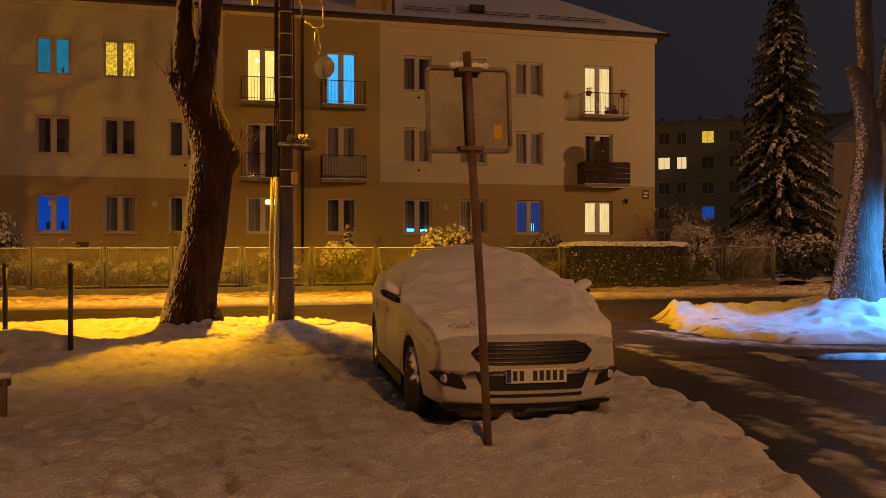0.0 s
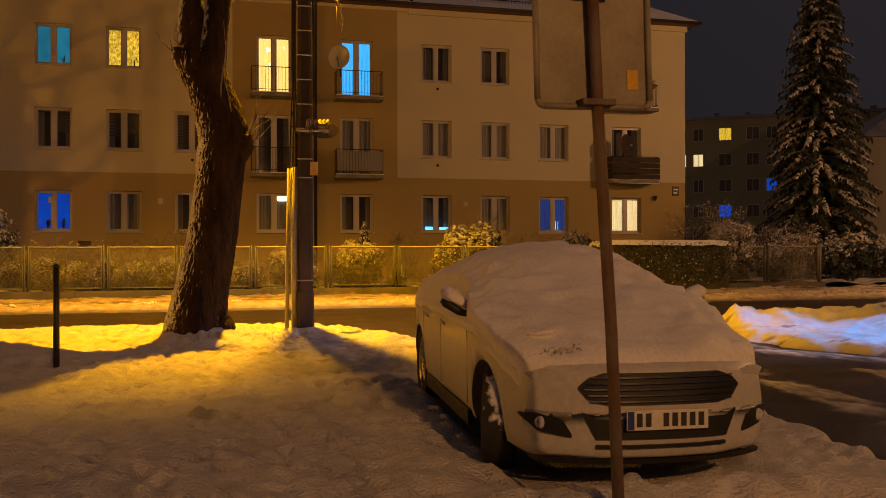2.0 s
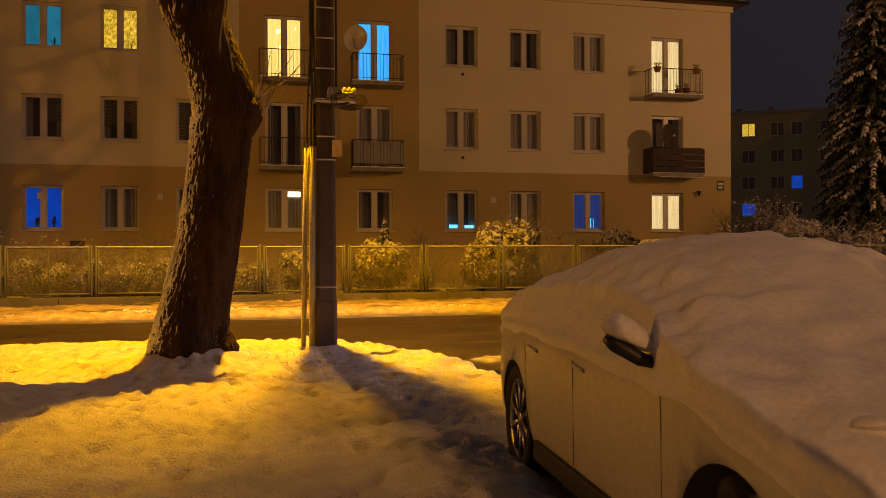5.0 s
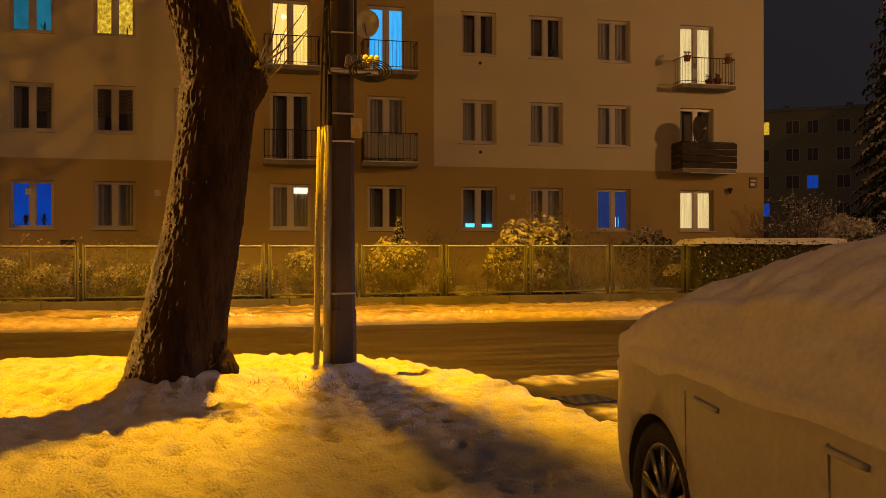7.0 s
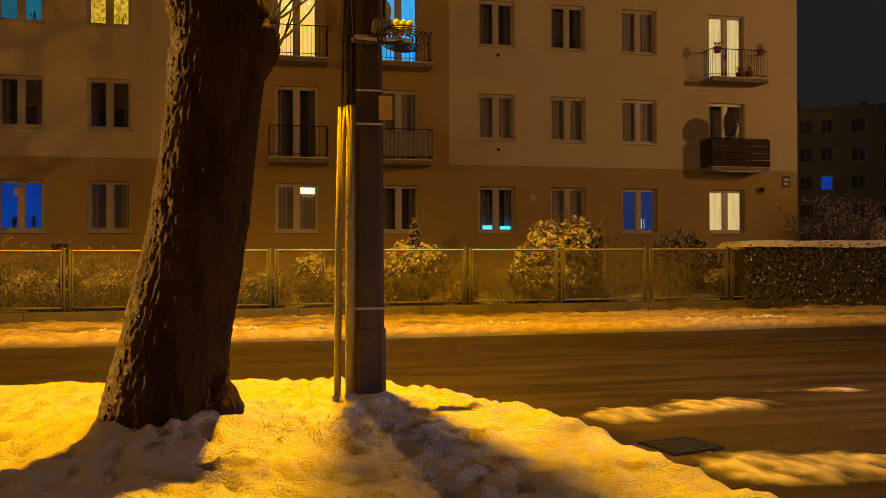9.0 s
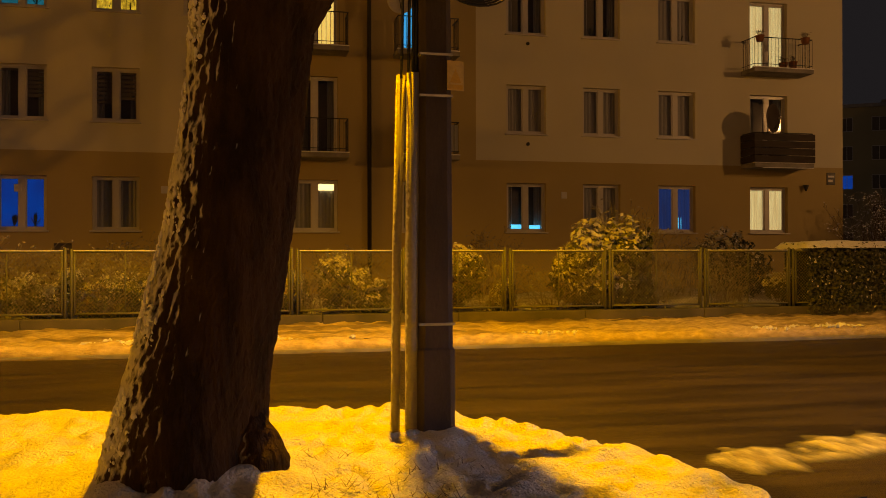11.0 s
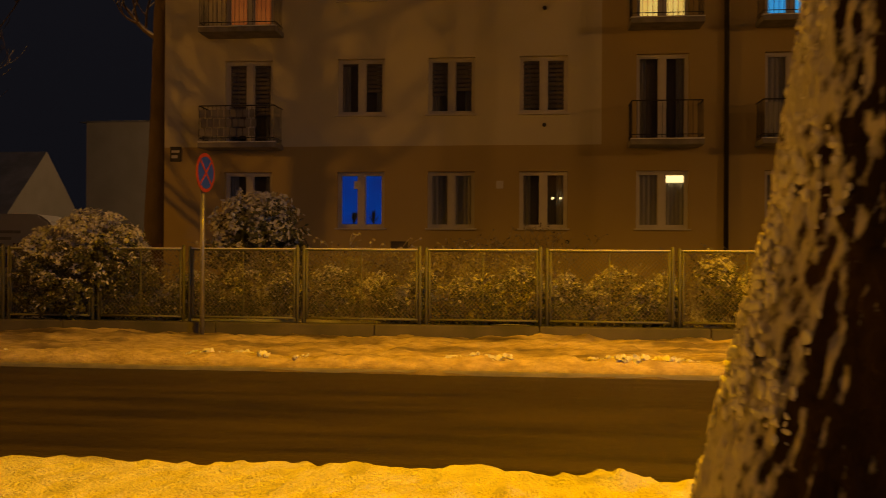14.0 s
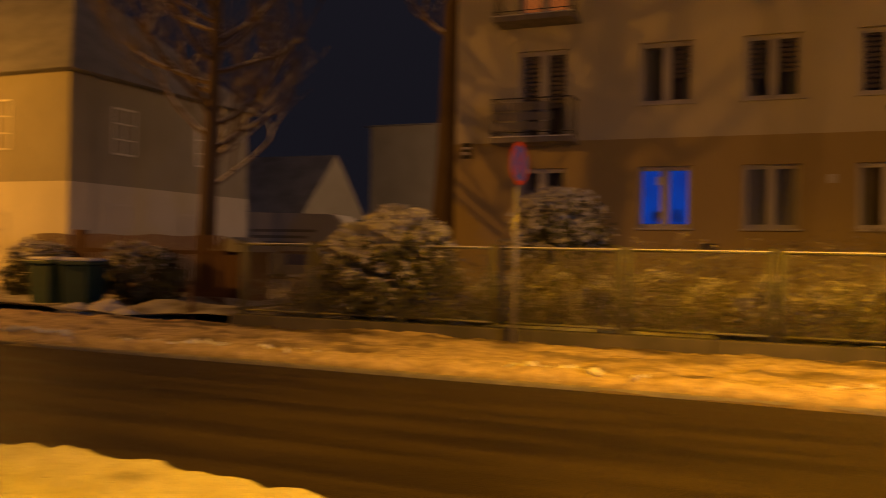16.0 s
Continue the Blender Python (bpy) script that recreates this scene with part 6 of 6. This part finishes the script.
# clipped hedge with a cap of snow, and the round bush at its end
hedge = thing("hedge", "clipped green hedge with a flat cap of snow", "hedge", (13.1, 26.78, 0.15))
r = np.random.default_rng(5)
n = 16000
c = np.stack([r.uniform(-2.1, 2.1, n), r.uniform(-0.5, 0.5, n), r.uniform(0.05, 1.42, n)], 1)
face = r.integers(0, 3, n)
c[face == 0, 1] = -0.5 + r.normal(0, 0.035, (face == 0).sum())
c[face == 1, 2] = 1.42 + r.normal(0, 0.03, (face == 1).sum())
d = r.normal(size=(n, 3)) * 0.6 + np.where(face[:, None] == 0, [0, -1, 0], [0, 0, 1])
d /= np.linalg.norm(d, axis=1, keepdims=True)
s = np.cross(d, r.normal(size=(n, 3)))
s /= np.linalg.norm(s, axis=1, keepdims=True)
f = np.cross(d, s)
me = bpy.data.meshes.new("hedge_leaves")
ln = 0.035 * (0.6 + 0.8 * r.random(n))[:, None]
me.from_pydata(np.stack([c - f * ln, c + s * ln * 0.6, c + f * ln, c - s * ln * 0.6], 1).reshape(-1, 3).tolist(), [], np.arange(4 * n).reshape(-1, 4).tolist())
me.materials.append(LEAF)
me.materials.append(LEAF_SNOW)
me.polygons.foreach_set("material_index", (r.random(n) < 0.05).astype(np.int32))
ob = new("foliage", me)
ob.parent = hedge
xs, ys = np.arange(-2.18, 2.2, 0.06), np.arange(-0.56, 0.57, 0.06)
gx, gy = np.meshgrid(xs, ys)
rim_ = np.minimum(np.minimum(gx + 2.18, 2.18 - gx), np.minimum(gy + 0.56, 0.56 - gy))
ob = new("snow_cap", grid_mesh("snow_cap", xs, ys, 1.38 + 0.14 * smooth(rim_, -0.01, 0.14) + 0.05 * (lattice(gx + 9, gy + 9, 0.4, 7) - 0.5) + 0.03 * (lattice(gx + 9, gy + 9, 0.13, 8) - 0.5)))
ob.data.materials.append(SNOW_CAR)
ob.parent = hedge
# solid dark box that fills the hedge behind its leaves
part("hedge_core", boxes((-2.0, 2.0, -0.42, 0.42, 0.0, 1.36)), NEEDLE, hedge)
shrub("evergreen_shrub", "big round bush with a thick cap of snow", [(15.7, 26.95, 1.15, 0.92, 0.75, 1.05), (15.7, 26.95, 1.80, 0.78, 0.65, 0.5)], 16000, 0.042, 0.85, 21)
shrub("evergreen_shrub", "snow-dusted low shrub by the hedge", [(10.75, 26.9, 0.75, 0.32, 0.25, 0.3), (11.1, 26.9, 0.9, 0.25, 0.2, 0.25)], 1800, 0.05, 0.6, 22)
shrub("evergreen_shrub", "evergreen shrub behind the fence end", [(17.8, 27.7, 0.9, 0.7, 0.4, 0.6)], 3000, 0.05, 0.35, 23)
dry_bush("withered_perennial", "dry upright perennials above the fence", 18.9, 28.0, 1.2, 2.1, 30, 101)
dry_bush("leafless_shrub", "leafless shrub white with frost", 19.6, 34.5, 3.2, 3.2, 150, 102, material=BARK_FAR)
dry_bush("leafless_shrub", "leafless shrub white with frost", 21.6, 33.5, 2.4, 2.2, 80, 103, material=BARK_FAR)
for k, x in enumerate((20.2, 22.4, 24.8, 27.5, 30.2)):
    shrub("hedge_shrub", "dark hedge shrub with a little snow on top", [(x, 30.0 + 0.1 * k, 1.0, 1.4, 0.7, 0.95), (x + 0.6, 30, 1.3, 0.8, 0.6, 0.7)], 4500, 0.065, 0.30, 110 + k, NEEDLE, group="far hedge shrubs")


def spruce(x, y, top_, wide, seed):
    t = thing("spruce_tree", "tall spruce with snow lying on its drooping branches", "tree", (x, y, 0.1))
    part("trunk", tube(bmesh.new(), [(0, 0, 0), (0, 0, top_ * 0.5), (0, 0, top_)], [0.20, 0.12, 0.02], 8), BARK_FAR, t)
    r = np.random.default_rng(seed)
    vs, mi = [], []
    z = 0.7
    while z < top_ - 0.15:
        k = 1 - z / top_
        reach = wide * (k ** 0.62) + 0.05
        nb = int(10 + 9 * k)
        for b in range(nb):
            a = 2 * math.pi * (b + r.random() * 0.8) / nb + z * 2.4
            rr = reach * r.uniform(0.70, 1.12)
            out = np.array([math.cos(a), math.sin(a), 0])
            side = np.array([-math.sin(a), math.cos(a), 0])
            steps = max(3, int(rr / 0.16))
            snowed = r.random() < 0.50
            for i in range(1, steps + 1):
                q = i / steps
                c = out * rr * q + np.array([0, 0, z + 0.10 * rr * q - 0.42 * rr * q * q + r.normal(0, 0.03)])
                w = (0.20 + 0.30 * rr / wide * 0.5) * (1.05 - 0.75 * q)
                for sg in (-1, 1, 0):
                    tip = c + side * sg * w * r.uniform(0.7, 1.2) + out * 0.12 + np.array([0, 0, -0.10 * abs(sg) - r.random() * 0.10])
                    off = np.cross(tip - c, [0, 0, 1.0])
                    nn = np.linalg.norm(off)
                    off = off / nn * 0.085 if nn > 1e-6 else side * 0.08
                    vs += [c - off, tip - off * 0.25 + [0, 0, -0.03], tip + off * 0.25, c + off]
                    mi.append(1 if snowed and q > 0.30 and r.random() < 0.85 else 0)
                    hang = c + (tip - c) * 0.6
                    vs += [c - out * 0.03, hang + [0, 0, -0.20 * r.random() - 0.06], tip, c + out * 0.03]
                    mi.append(0)
        z += 0.27 + 0.16 * k
    me = bpy.data.meshes.new("spruce_needles")
    me.from_pydata([tuple(p) for p in vs], [], np.arange(len(vs)).reshape(-1, 4).tolist())
    me.materials.append(NEEDLE)
    me.materials.append(LEAF_SNOW)
    me.polygons.foreach_set("material_index", np.array(mi, np.int32))
    ob = new("crown", me)
    ob.parent = t
    return t


spruce(25.9, 36.0, 14.0, 2.9, 31)

# ---------------------------------------------------------------- the limed tree on the snow heap
lime = thing("limed_tree", "pollarded tree with pale bark and cut stubs in snow", "tree", (11.75, 14.35, 0.3))
bark_trunk("trunk", lime, [(0.05, 0, 0.1, 0.50), (0.08, 0, 0.6, 0.44), (0.16, 0, 1.3, 0.37), (0.27, 0, 2.2, 0.31), (0.36, 0, 3.0, 0.27), (0.36, 0, 3.6, 0.25)], 30, 0.06, 0.014, BARK_LIME, 0.15, 21.0)
bark_trunk("limb", lime, [(0.36, 0, 3.3, 0.22), (0.25, 0, 3.9, 0.20), (0.10, 0, 4.4, 0.18), (-0.05, 0, 4.62, 0.13)], 18, 0.06, 0.012, BARK_LIME, 0, 23.0, "cut limb")
bark_trunk("limb", lime, [(0.2, 0, 4.1, 0.18), (0.28, 0, 4.8, 0.15), (0.2, 0, 5.6, 0.15), (0.24, 0, 6.4, 0.12)], 18, 0.06, 0.012, BARK_LIME, 0, 25.0)
bark_trunk("limb", lime, [(0.4, 0, 3.2, 0.20), (0.7, 0, 3.9, 0.17), (0.95, 0.1, 5.0, 0.14), (1.1, 0.1, 6.4, 0.10)], 18, 0.06, 0.012, BARK_LIME, 0, 27.0)

# ---------------------------------------------------------------- bare trees by the left house
for x, y, hgt, rad, lean_, sd_ in ((-15.5, 31.0, 7.5, 0.20, -0.02, 51), (-12.75, 38.5, 15.0, 0.40, -0.03, 52)):
    bt = thing("bare_tree", "leafless street tree with snow along its branches", "tree", (x, y, 0.15), group="bare trees")
    r = random.Random(sd_)
    spn = [(0, 0, 0, rad * 1.25), (0.05, 0, 1.5, rad), (0.12 + lean_, 0, 3.0, rad * 0.9), (0.22 + lean_ * 3, 0, 5.0, rad * 0.7), (0.25, 0, hgt, rad * 0.35)]
    bark_trunk("trunk", bt, spn, 16, 0.12, 0.012, BARK_FAR, 0.06, sd_)
    start = 2.6 if sd_ == 51 else 6.0
    for k in range(20 if sd_ == 51 else 9):
        z = start + (hgt - start) * (k / (20 if sd_ == 51 else 13)) ** 0.9
        a = r.uniform(0, 6.28)
        bm = bmesh.new()
        limbs(bm, Vector((float(np.interp(z, [s_[2] for s_ in spn], [s_[0] for s_ in spn])), 0, z)), Vector((math.cos(a), math.sin(a) * 0.7, 0.32)).normalized(), r.uniform(1.9, 3.2), 0.06 if sd_ == 51 else 0.10, 3, r, 0.6, 0, 0.25, 0.007)
        part("branch", bm, BARK_FAR, bt)

# ---------------------------------------------------------------- the house, shed, van and fence on the left


def simple_house(name, label, x0, x1, y0, y1, eave, ridge, along_x, wall, band=None, over=0.35, hip=0.0):
    hs = thing(name, label, "house", ((x0 + x1) / 2, (y0 + y1) / 2, 0))
    a, b, c, d = (x0 - x1) / 2, (x1 - x0) / 2, (y0 - y1) / 2, (y1 - y0) / 2
    bm = bmesh.new()
    z0 = 0.0
    if band:
        lowpart = part("wall", boxes((a - 0.03, b + 0.03, c - 0.03, d + 0.03, 0.0, band)), WHITE_WALL, hs, "whitewashed ground floor")
        z0 = band
    box(bm, a, b, c, d, z0, eave)
    part("wall", bm, wall, hs)
    bm = bmesh.new()
    if along_x:
        pts = [(a - over, c - over, eave - 0.1), (b + over, c - over, eave - 0.1), (b + over, d + over, eave - 0.1), (a - over, d + over, eave - 0.1), (a - over + hip, 0, ridge), (b + over - hip, 0, ridge)]
        fs = ((0, 1, 5, 4), (2, 3, 4, 5), (1, 2, 5), (3, 0, 4), (3, 2, 1, 0))
    else:
        pts = [(a - over, c - over, eave - 0.1), (b + over, c - over, eave - 0.1), (b + over, d + over, eave - 0.1), (a - over, d + over, eave - 0.1), (0, c - over, ridge), (0, d + over, ridge)]
        fs = ((0, 4, 5, 3), (1, 2, 5, 4), (0, 1, 4), (2, 3, 5), (3, 2, 1, 0))
    v = [bm.verts.new(p) for p in pts]
    for q in fs:
        bm.faces.new([v[i] for i in q])
    for f in bm.faces:
        f.material_index = int((len(f.verts) == 3 and not hip) or f.normal.z < -0.9)
    bmesh.ops.recalc_face_normals(bm, faces=bm.faces)
    part("roof", bm, [ROOF_SNOW, wall], hs, "roof under an even layer of snow")
    return hs


def side_window(hs, place, w, h_, axis, look_, panes=(2, 3)):
    """A barred window set on a wall; axis x: the wall looks along x."""
    bm = bmesh.new()
    box(bm, -w / 2, w / 2, -0.03, 0.03, 0, 0.05)
    box(bm, -w / 2, w / 2, -0.03, 0.03, h_ - 0.05, h_)
    for k in range(panes[0] + 1):
        x = -w / 2 + w * k / panes[0]
        box(bm, x - 0.025, x + 0.025, -0.025, 0.025, 0.05, h_ - 0.05)
    for k in range(1, panes[1]):
        box(bm, -w / 2 + 0.03, w / 2 - 0.03, -0.02, 0.02, h_ * k / panes[1] - 0.015, h_ * k / panes[1] + 0.015)
    win = part("window", bm, WHITE_PVC, hs)
    win.matrix_local = pose(*place, 0, 0, 90 if axis == "x" else 0)
    part("pane", boxes((-w / 2, w / 2, 0.004, 0.012, 0.02, h_ - 0.02)), look_, win)
    return win


lh = simple_house("detached_house", "old house with grey upper walls, white ground floor and snowy roof", -33, -20.3, 31.6, 39.3, 6.0, 9.8, True, GREY_WALL, 3.05, hip=4.2)
for y, z, w, hh in ((-1.9, 3.9, 0.85, 1.3), (1.6, 3.9, 0.8, 1.25), (-2.0, 0.75, 0.8, 1.8), (0.9, 0.3, 0.8, 2.1)):
    side_window(lh, (6.35 + (0.03 if z < 3 else 0), y, z), w, hh, "x", DARK_ROOM)
for x, z in ((3.8, 3.9), (1.2, 3.9), (3.8, 0.9), (-1.8, 3.9)):
    side_window(lh, (x, -3.85 - (0.03 if z < 3 else 0), z), 0.95, 1.35, "y", DARK_ROOM)
simple_house("shed", "low shed with a snow-covered gable roof", -32, -26.2, 52, 58, 3.2, 6.4, True, GREY_WALL)
simple_house("far_house", "plain grey building in the dark distance", -27.5, -15.5, 62, 70, 9.0, 9.6, True, GREY_WALL)
van = thing("parked_van", "white delivery van parked behind the fence", "van", (-19.4, 42.0, 0.15), 8)
bm = bmesh.new()
prof = [(-2.6, 0.35), (2.5, 0.35), (2.55, 1.1), (2.0, 1.35), (1.55, 2.25), (1.2, 2.5), (-2.5, 2.55), (-2.65, 2.3)]
sd0 = [bm.verts.new((x, -0.95, z)) for x, z in prof]
sd1 = [bm.verts.new((x, 0.95, z)) for x, z in prof]
bm.faces.new(sd0)
bm.faces.new(sd1[::-1])
for k in range(len(prof)):
    bm.faces.new((sd0[k], sd1[k], sd1[(k + 1) % len(prof)], sd0[(k + 1) % len(prof)]))
bmesh.ops.recalc_face_normals(bm, faces=bm.faces)
bmesh.ops.bevel(bm, geom=bm.edges[:], offset=0.07, segments=2, affect="EDGES")
part("body", bm, WHITE_WALL, van)
part("blue_panel", boxes((-0.5, 1.2, -0.962, -0.952, 0.7, 1.1)), PLATE_BLUE, van)
for k in range(3):
    part("lettering_bar", boxes((-1.9, 0.6 - 0.3 * k, -0.962, -0.952, 1.85 - 0.22 * k, 1.95 - 0.22 * k)), CONCRETE, van)
for x in (-1.6, 1.7):
    for y in (-0.85, 0.85):
        part("wheel", tube(bmesh.new(), [(x, y - 0.1, 0.33), (x, y + 0.1, 0.33)], 0.33, 18), RUBBER, van)

picket = thing("picket_fence", "red-brown wooden picket fence", "fence", (-13.8, 29.4, 0.1), 0)
me = mesh_of(boxes((-0.035, 0.035, -0.012, 0.012, 0.05, 1.55), bevel=0.004), WOOD_FENCE)
for k in range(46):
    sub("picket", me, picket, (-0.115 * k, 0.02, 0.02 * math.sin(k * 0.5)))
me2 = mesh_of(boxes((-0.035, 0.035, -0.012, 0.012, 0.05, 1.55), bevel=0.004), WOOD_FENCE)
for k in range(40):
    ob = sub("picket", me2, picket, (2.0 - 0.13 * k, 8.5, 0.0))
for y in (0.045, 8.53):
    for z in (0.4, 1.2):
        part("rail", boxes((-5.3, 0.1 if y < 1 else 2.1, y - 0.012 + 0.0, y + 0.03, z - 0.04, z + 0.04)), WOOD_FENCE, picket)
part("gate_post", boxes((-4.1, -3.85, 0.05, 0.25, 0, 1.65), bevel=0.01), WOOD_FENCE, picket)
coop = thing("small_shelter", "little wooden shelter with a snowy pitched roof", "shelter", (-14.6, 31.2, 0.1))
part("box", boxes((-0.45, 0.45, -0.4, 0.4, 0.0, 1.25), bevel=0.01), WOOD_FENCE, coop)
bm = bmesh.new()
v = [bm.verts.new(p) for p in ((-0.62, -0.5, 1.22), (0.62, -0.5, 1.22), (0.62, 0.5, 1.22), (-0.62, 0.5, 1.22), (0, -0.5, 1.55), (0, 0.5, 1.55))]
for q in ((0, 4, 5, 3), (1, 2, 5, 4), (0, 1, 4), (2, 3, 5), (3, 2, 1, 0)):
    bm.faces.new([v[i] for i in q])
part("roof", bm, ROOF_SNOW, coop)
stake = thing("wooden_stake", "thin wooden stake beside the fence corner", "stake", (-12.55, 26.9, 0.0))
part("stake", tube(bmesh.new(), [(0, 0, 0.0), (0.01, 0, 0.75)], 0.04, 8), WOOD_FENCE, stake)
for k, (x, y) in enumerate(((-17.3, 28.3), (-16.2, 28.1))):
    bn = thing("wheeled_bin", "dark green wheeled rubbish bin with snow on its lid", "bin", (x, y, 0.05), 10 * k, group="bins")
    bm = bmesh.new()
    box(bm, -0.3, 0.3, -0.33, 0.33, 0.08, 0.95, 0.03)
    for vv in bm.verts:
        vv.co.x *= 0.82 + 0.18 * vv.co.z
        vv.co.y *= 0.82 + 0.18 * vv.co.z
    part("body", bm, BOX_GREEN, bn)
    part("lid", boxes((-0.33, 0.33, -0.37, 0.36, 0.955, 1.03), bevel=0.02), BOX_GREEN, bn)
    part("snow", boxes((-0.31, 0.31, -0.33, 0.33, 1.032, 1.10), bevel=0.03), SNOW_CAR, bn)
    for s in (-1, 1):
        part("wheel", tube(bmesh.new(), [(s * 0.24, 0.33, 0.1), (s * 0.30, 0.33, 0.1)], 0.1, 12), RUBBER, bn)
for k, x in enumerate((-18.4, -15.6)):
    shrub("evergreen_shrub", "dark evergreen hedge shrub by the bins", [(x, 29.0, 0.8, 1.1, 0.5, 0.75)], 3500, 0.06, 0.3, 130 + k)
for x, y, s in ((-14.7, 27.2, 0.32), (-15.3, 27.0, 0.25), (-14.2, 27.1, 0.2)):
    bm = bmesh.new()
    bmesh.ops.create_icosphere(bm, subdivisions=4, radius=1.0)
    for v in bm.verts:
        v.co *= 1 + 0.22 * noise.noise(v.co * 2.5 + Vector((x, 0, 0)))
        v.co = Vector((v.co.x * s * 1.5, v.co.y * s, v.co.z * s))
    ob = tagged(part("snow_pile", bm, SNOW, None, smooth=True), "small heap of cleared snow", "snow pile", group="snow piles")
    ob.location = (x, y, 0.08)
# pavement in front of the house, left of the fence
part_l = bmesh.new()
box(part_l, -45, -11.45, 26.46, 29.2, -0.1, 0.10)
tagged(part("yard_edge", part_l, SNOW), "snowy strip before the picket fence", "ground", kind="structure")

# ---------------------------------------------------------------- the far block and the house on the right
far = thing("far_block", "distant five-storey block of flats with a few lit windows", "building", (53.3, 93.6, 0.0), -34)
part("wall", boxes((-16, 30, 0, 10, 0, 16.2)), FAR_WALL, far)
part("roof", boxes((-16.3, 30.3, -0.3, 10.3, 16.202, 16.55), bevel=0.05), ROOF_SNOW, far)
for x in (-6, -2.5, 2, 5.5, 12, 19):
    part("chimney", boxes((x, x + 0.6, 4, 4.6, 16.5, 17.5)), CONCRETE, far)
litset = {(4, 4): LIT_YELLOW, (2, 3): LIT_WHITE, (3, 3): LIT_WHITE, (4, 1): LIT_BLUE, (6, 2): LIT_BLUE}
for r in range(5):
    for c, x in enumerate((-7.5, -4.6, -1.6, 0.43, 3.4, 6.4, 8.4, 11.4, 14.4, 16.4, 19.4, 22.4)):
        side_window(far, (x, -0.03, 1.95 + 2.95 * r), 1.35 if c % 3 else 1.1, 1.45, "y", litset.get((c, r), DARK_ROOM), (2, 1))
rhs = simple_house("right_house", "old house with dark walls and a steep snowy roof", 35.0, 51.0, 45.0, 57.0, 7.9, 12.2, True, GREY_WALL, 1.0, hip=6.6)
rhs.matrix_world = pose(45.6, 47.2, 0, 0, 0, -24)
for x in (-5.4, -2.2, 1.2):
    side_window(rhs, (x, -6.03, 3.6), 1.1, 1.5, "y", DARK_ROOM)
ne = thing("traffic_sign", "round red no-entry sign above a white plate", "sign", (21.4, 26.0, 0.1))
part("post", tube(bmesh.new(), [(0, 0, 0), (0, 0, 2.5)], 0.03, 8), GALV, ne)
face_ = part("sign_face", tube(bmesh.new(), [(0, -0.05, 2.2), (0, -0.036, 2.2)], 0.30, 32), RED, ne)
part("white_bar", boxes((-0.22, 0.22, -0.056, -0.0505, 2.15, 2.25), bevel=0.002), WHITE_WALL, face_)
part("plate", boxes((-0.28, 0.28, -0.05, -0.036, 1.60, 1.84), bevel=0.004), WHITE_WALL, ne, "white plate under the sign")

# clods of cleared snow along the far kerb
r_ = random.Random(77)
bm = bmesh.new()
for _ in range(1800):
    x = r_.uniform(-19, 22)
    bunch = noise.noise(Vector((x * 0.9, 1.7, 0))) + 0.35 * noise.noise(Vector((x * 3.1, 5.0, 0)))
    if bunch < -0.02:
        continue
    s = (0.010 + 0.045 * r_.random() ** 2) * min(1.0, 0.5 + 1.2 * (bunch + 0.02))
    y = 23.98 + r_.gauss(0, 0.07)
    i = int(np.clip(np.searchsorted(PAVE_X, x), 1, len(PAVE_X) - 1))
    j0 = int(np.searchsorted(PAVE_Y, y))
    j = j0 + int(np.argmax(PAVE_Z[j0 - 3:j0 + 5, i])) - 3
    m4 = Matrix.Translation((x, float(PAVE_Y[j]) + r_.gauss(0, 0.04), float(PAVE_Z[j, i]) - 0.15 * s)) @ Matrix.Diagonal((r_.uniform(0.8, 1.5), 1, r_.uniform(0.6, 1.0), 1))
    for v in bmesh.ops.create_icosphere(bm, subdivisions=2, radius=s, matrix=m4)["verts"]:
        v.co += Vector((noise.noise(v.co * 37), noise.noise(v.co * 39), noise.noise(v.co * 43))) * s * 1.3
tagged(part("snow_clods", bm, SNOW_CAR), "broken lumps of cleared snow along the kerb", "snow", kind="stuff")

# a meltwater puddle at the foot of the snow heap
bm = bmesh.new()
pts = [bm.verts.new((8.9 + (1.25 + 0.3 * noise.noise(Vector((math.cos(a) * 2, math.sin(a) * 2, 0)))) * math.cos(a), 10.35 - 0.12 * math.cos(a) + (0.42 + 0.12 * noise.noise(Vector((math.cos(a) * 2, math.sin(a) * 2, 4)))) * math.sin(a), ROAD_Z + 0.016)) for a in [2 * math.pi * k / 48 for k in range(48)]]
bm.faces.new(pts)
tagged(part("puddle", bm, WATER), "dark puddle of meltwater reflecting blue light", "puddle", kind="structure")
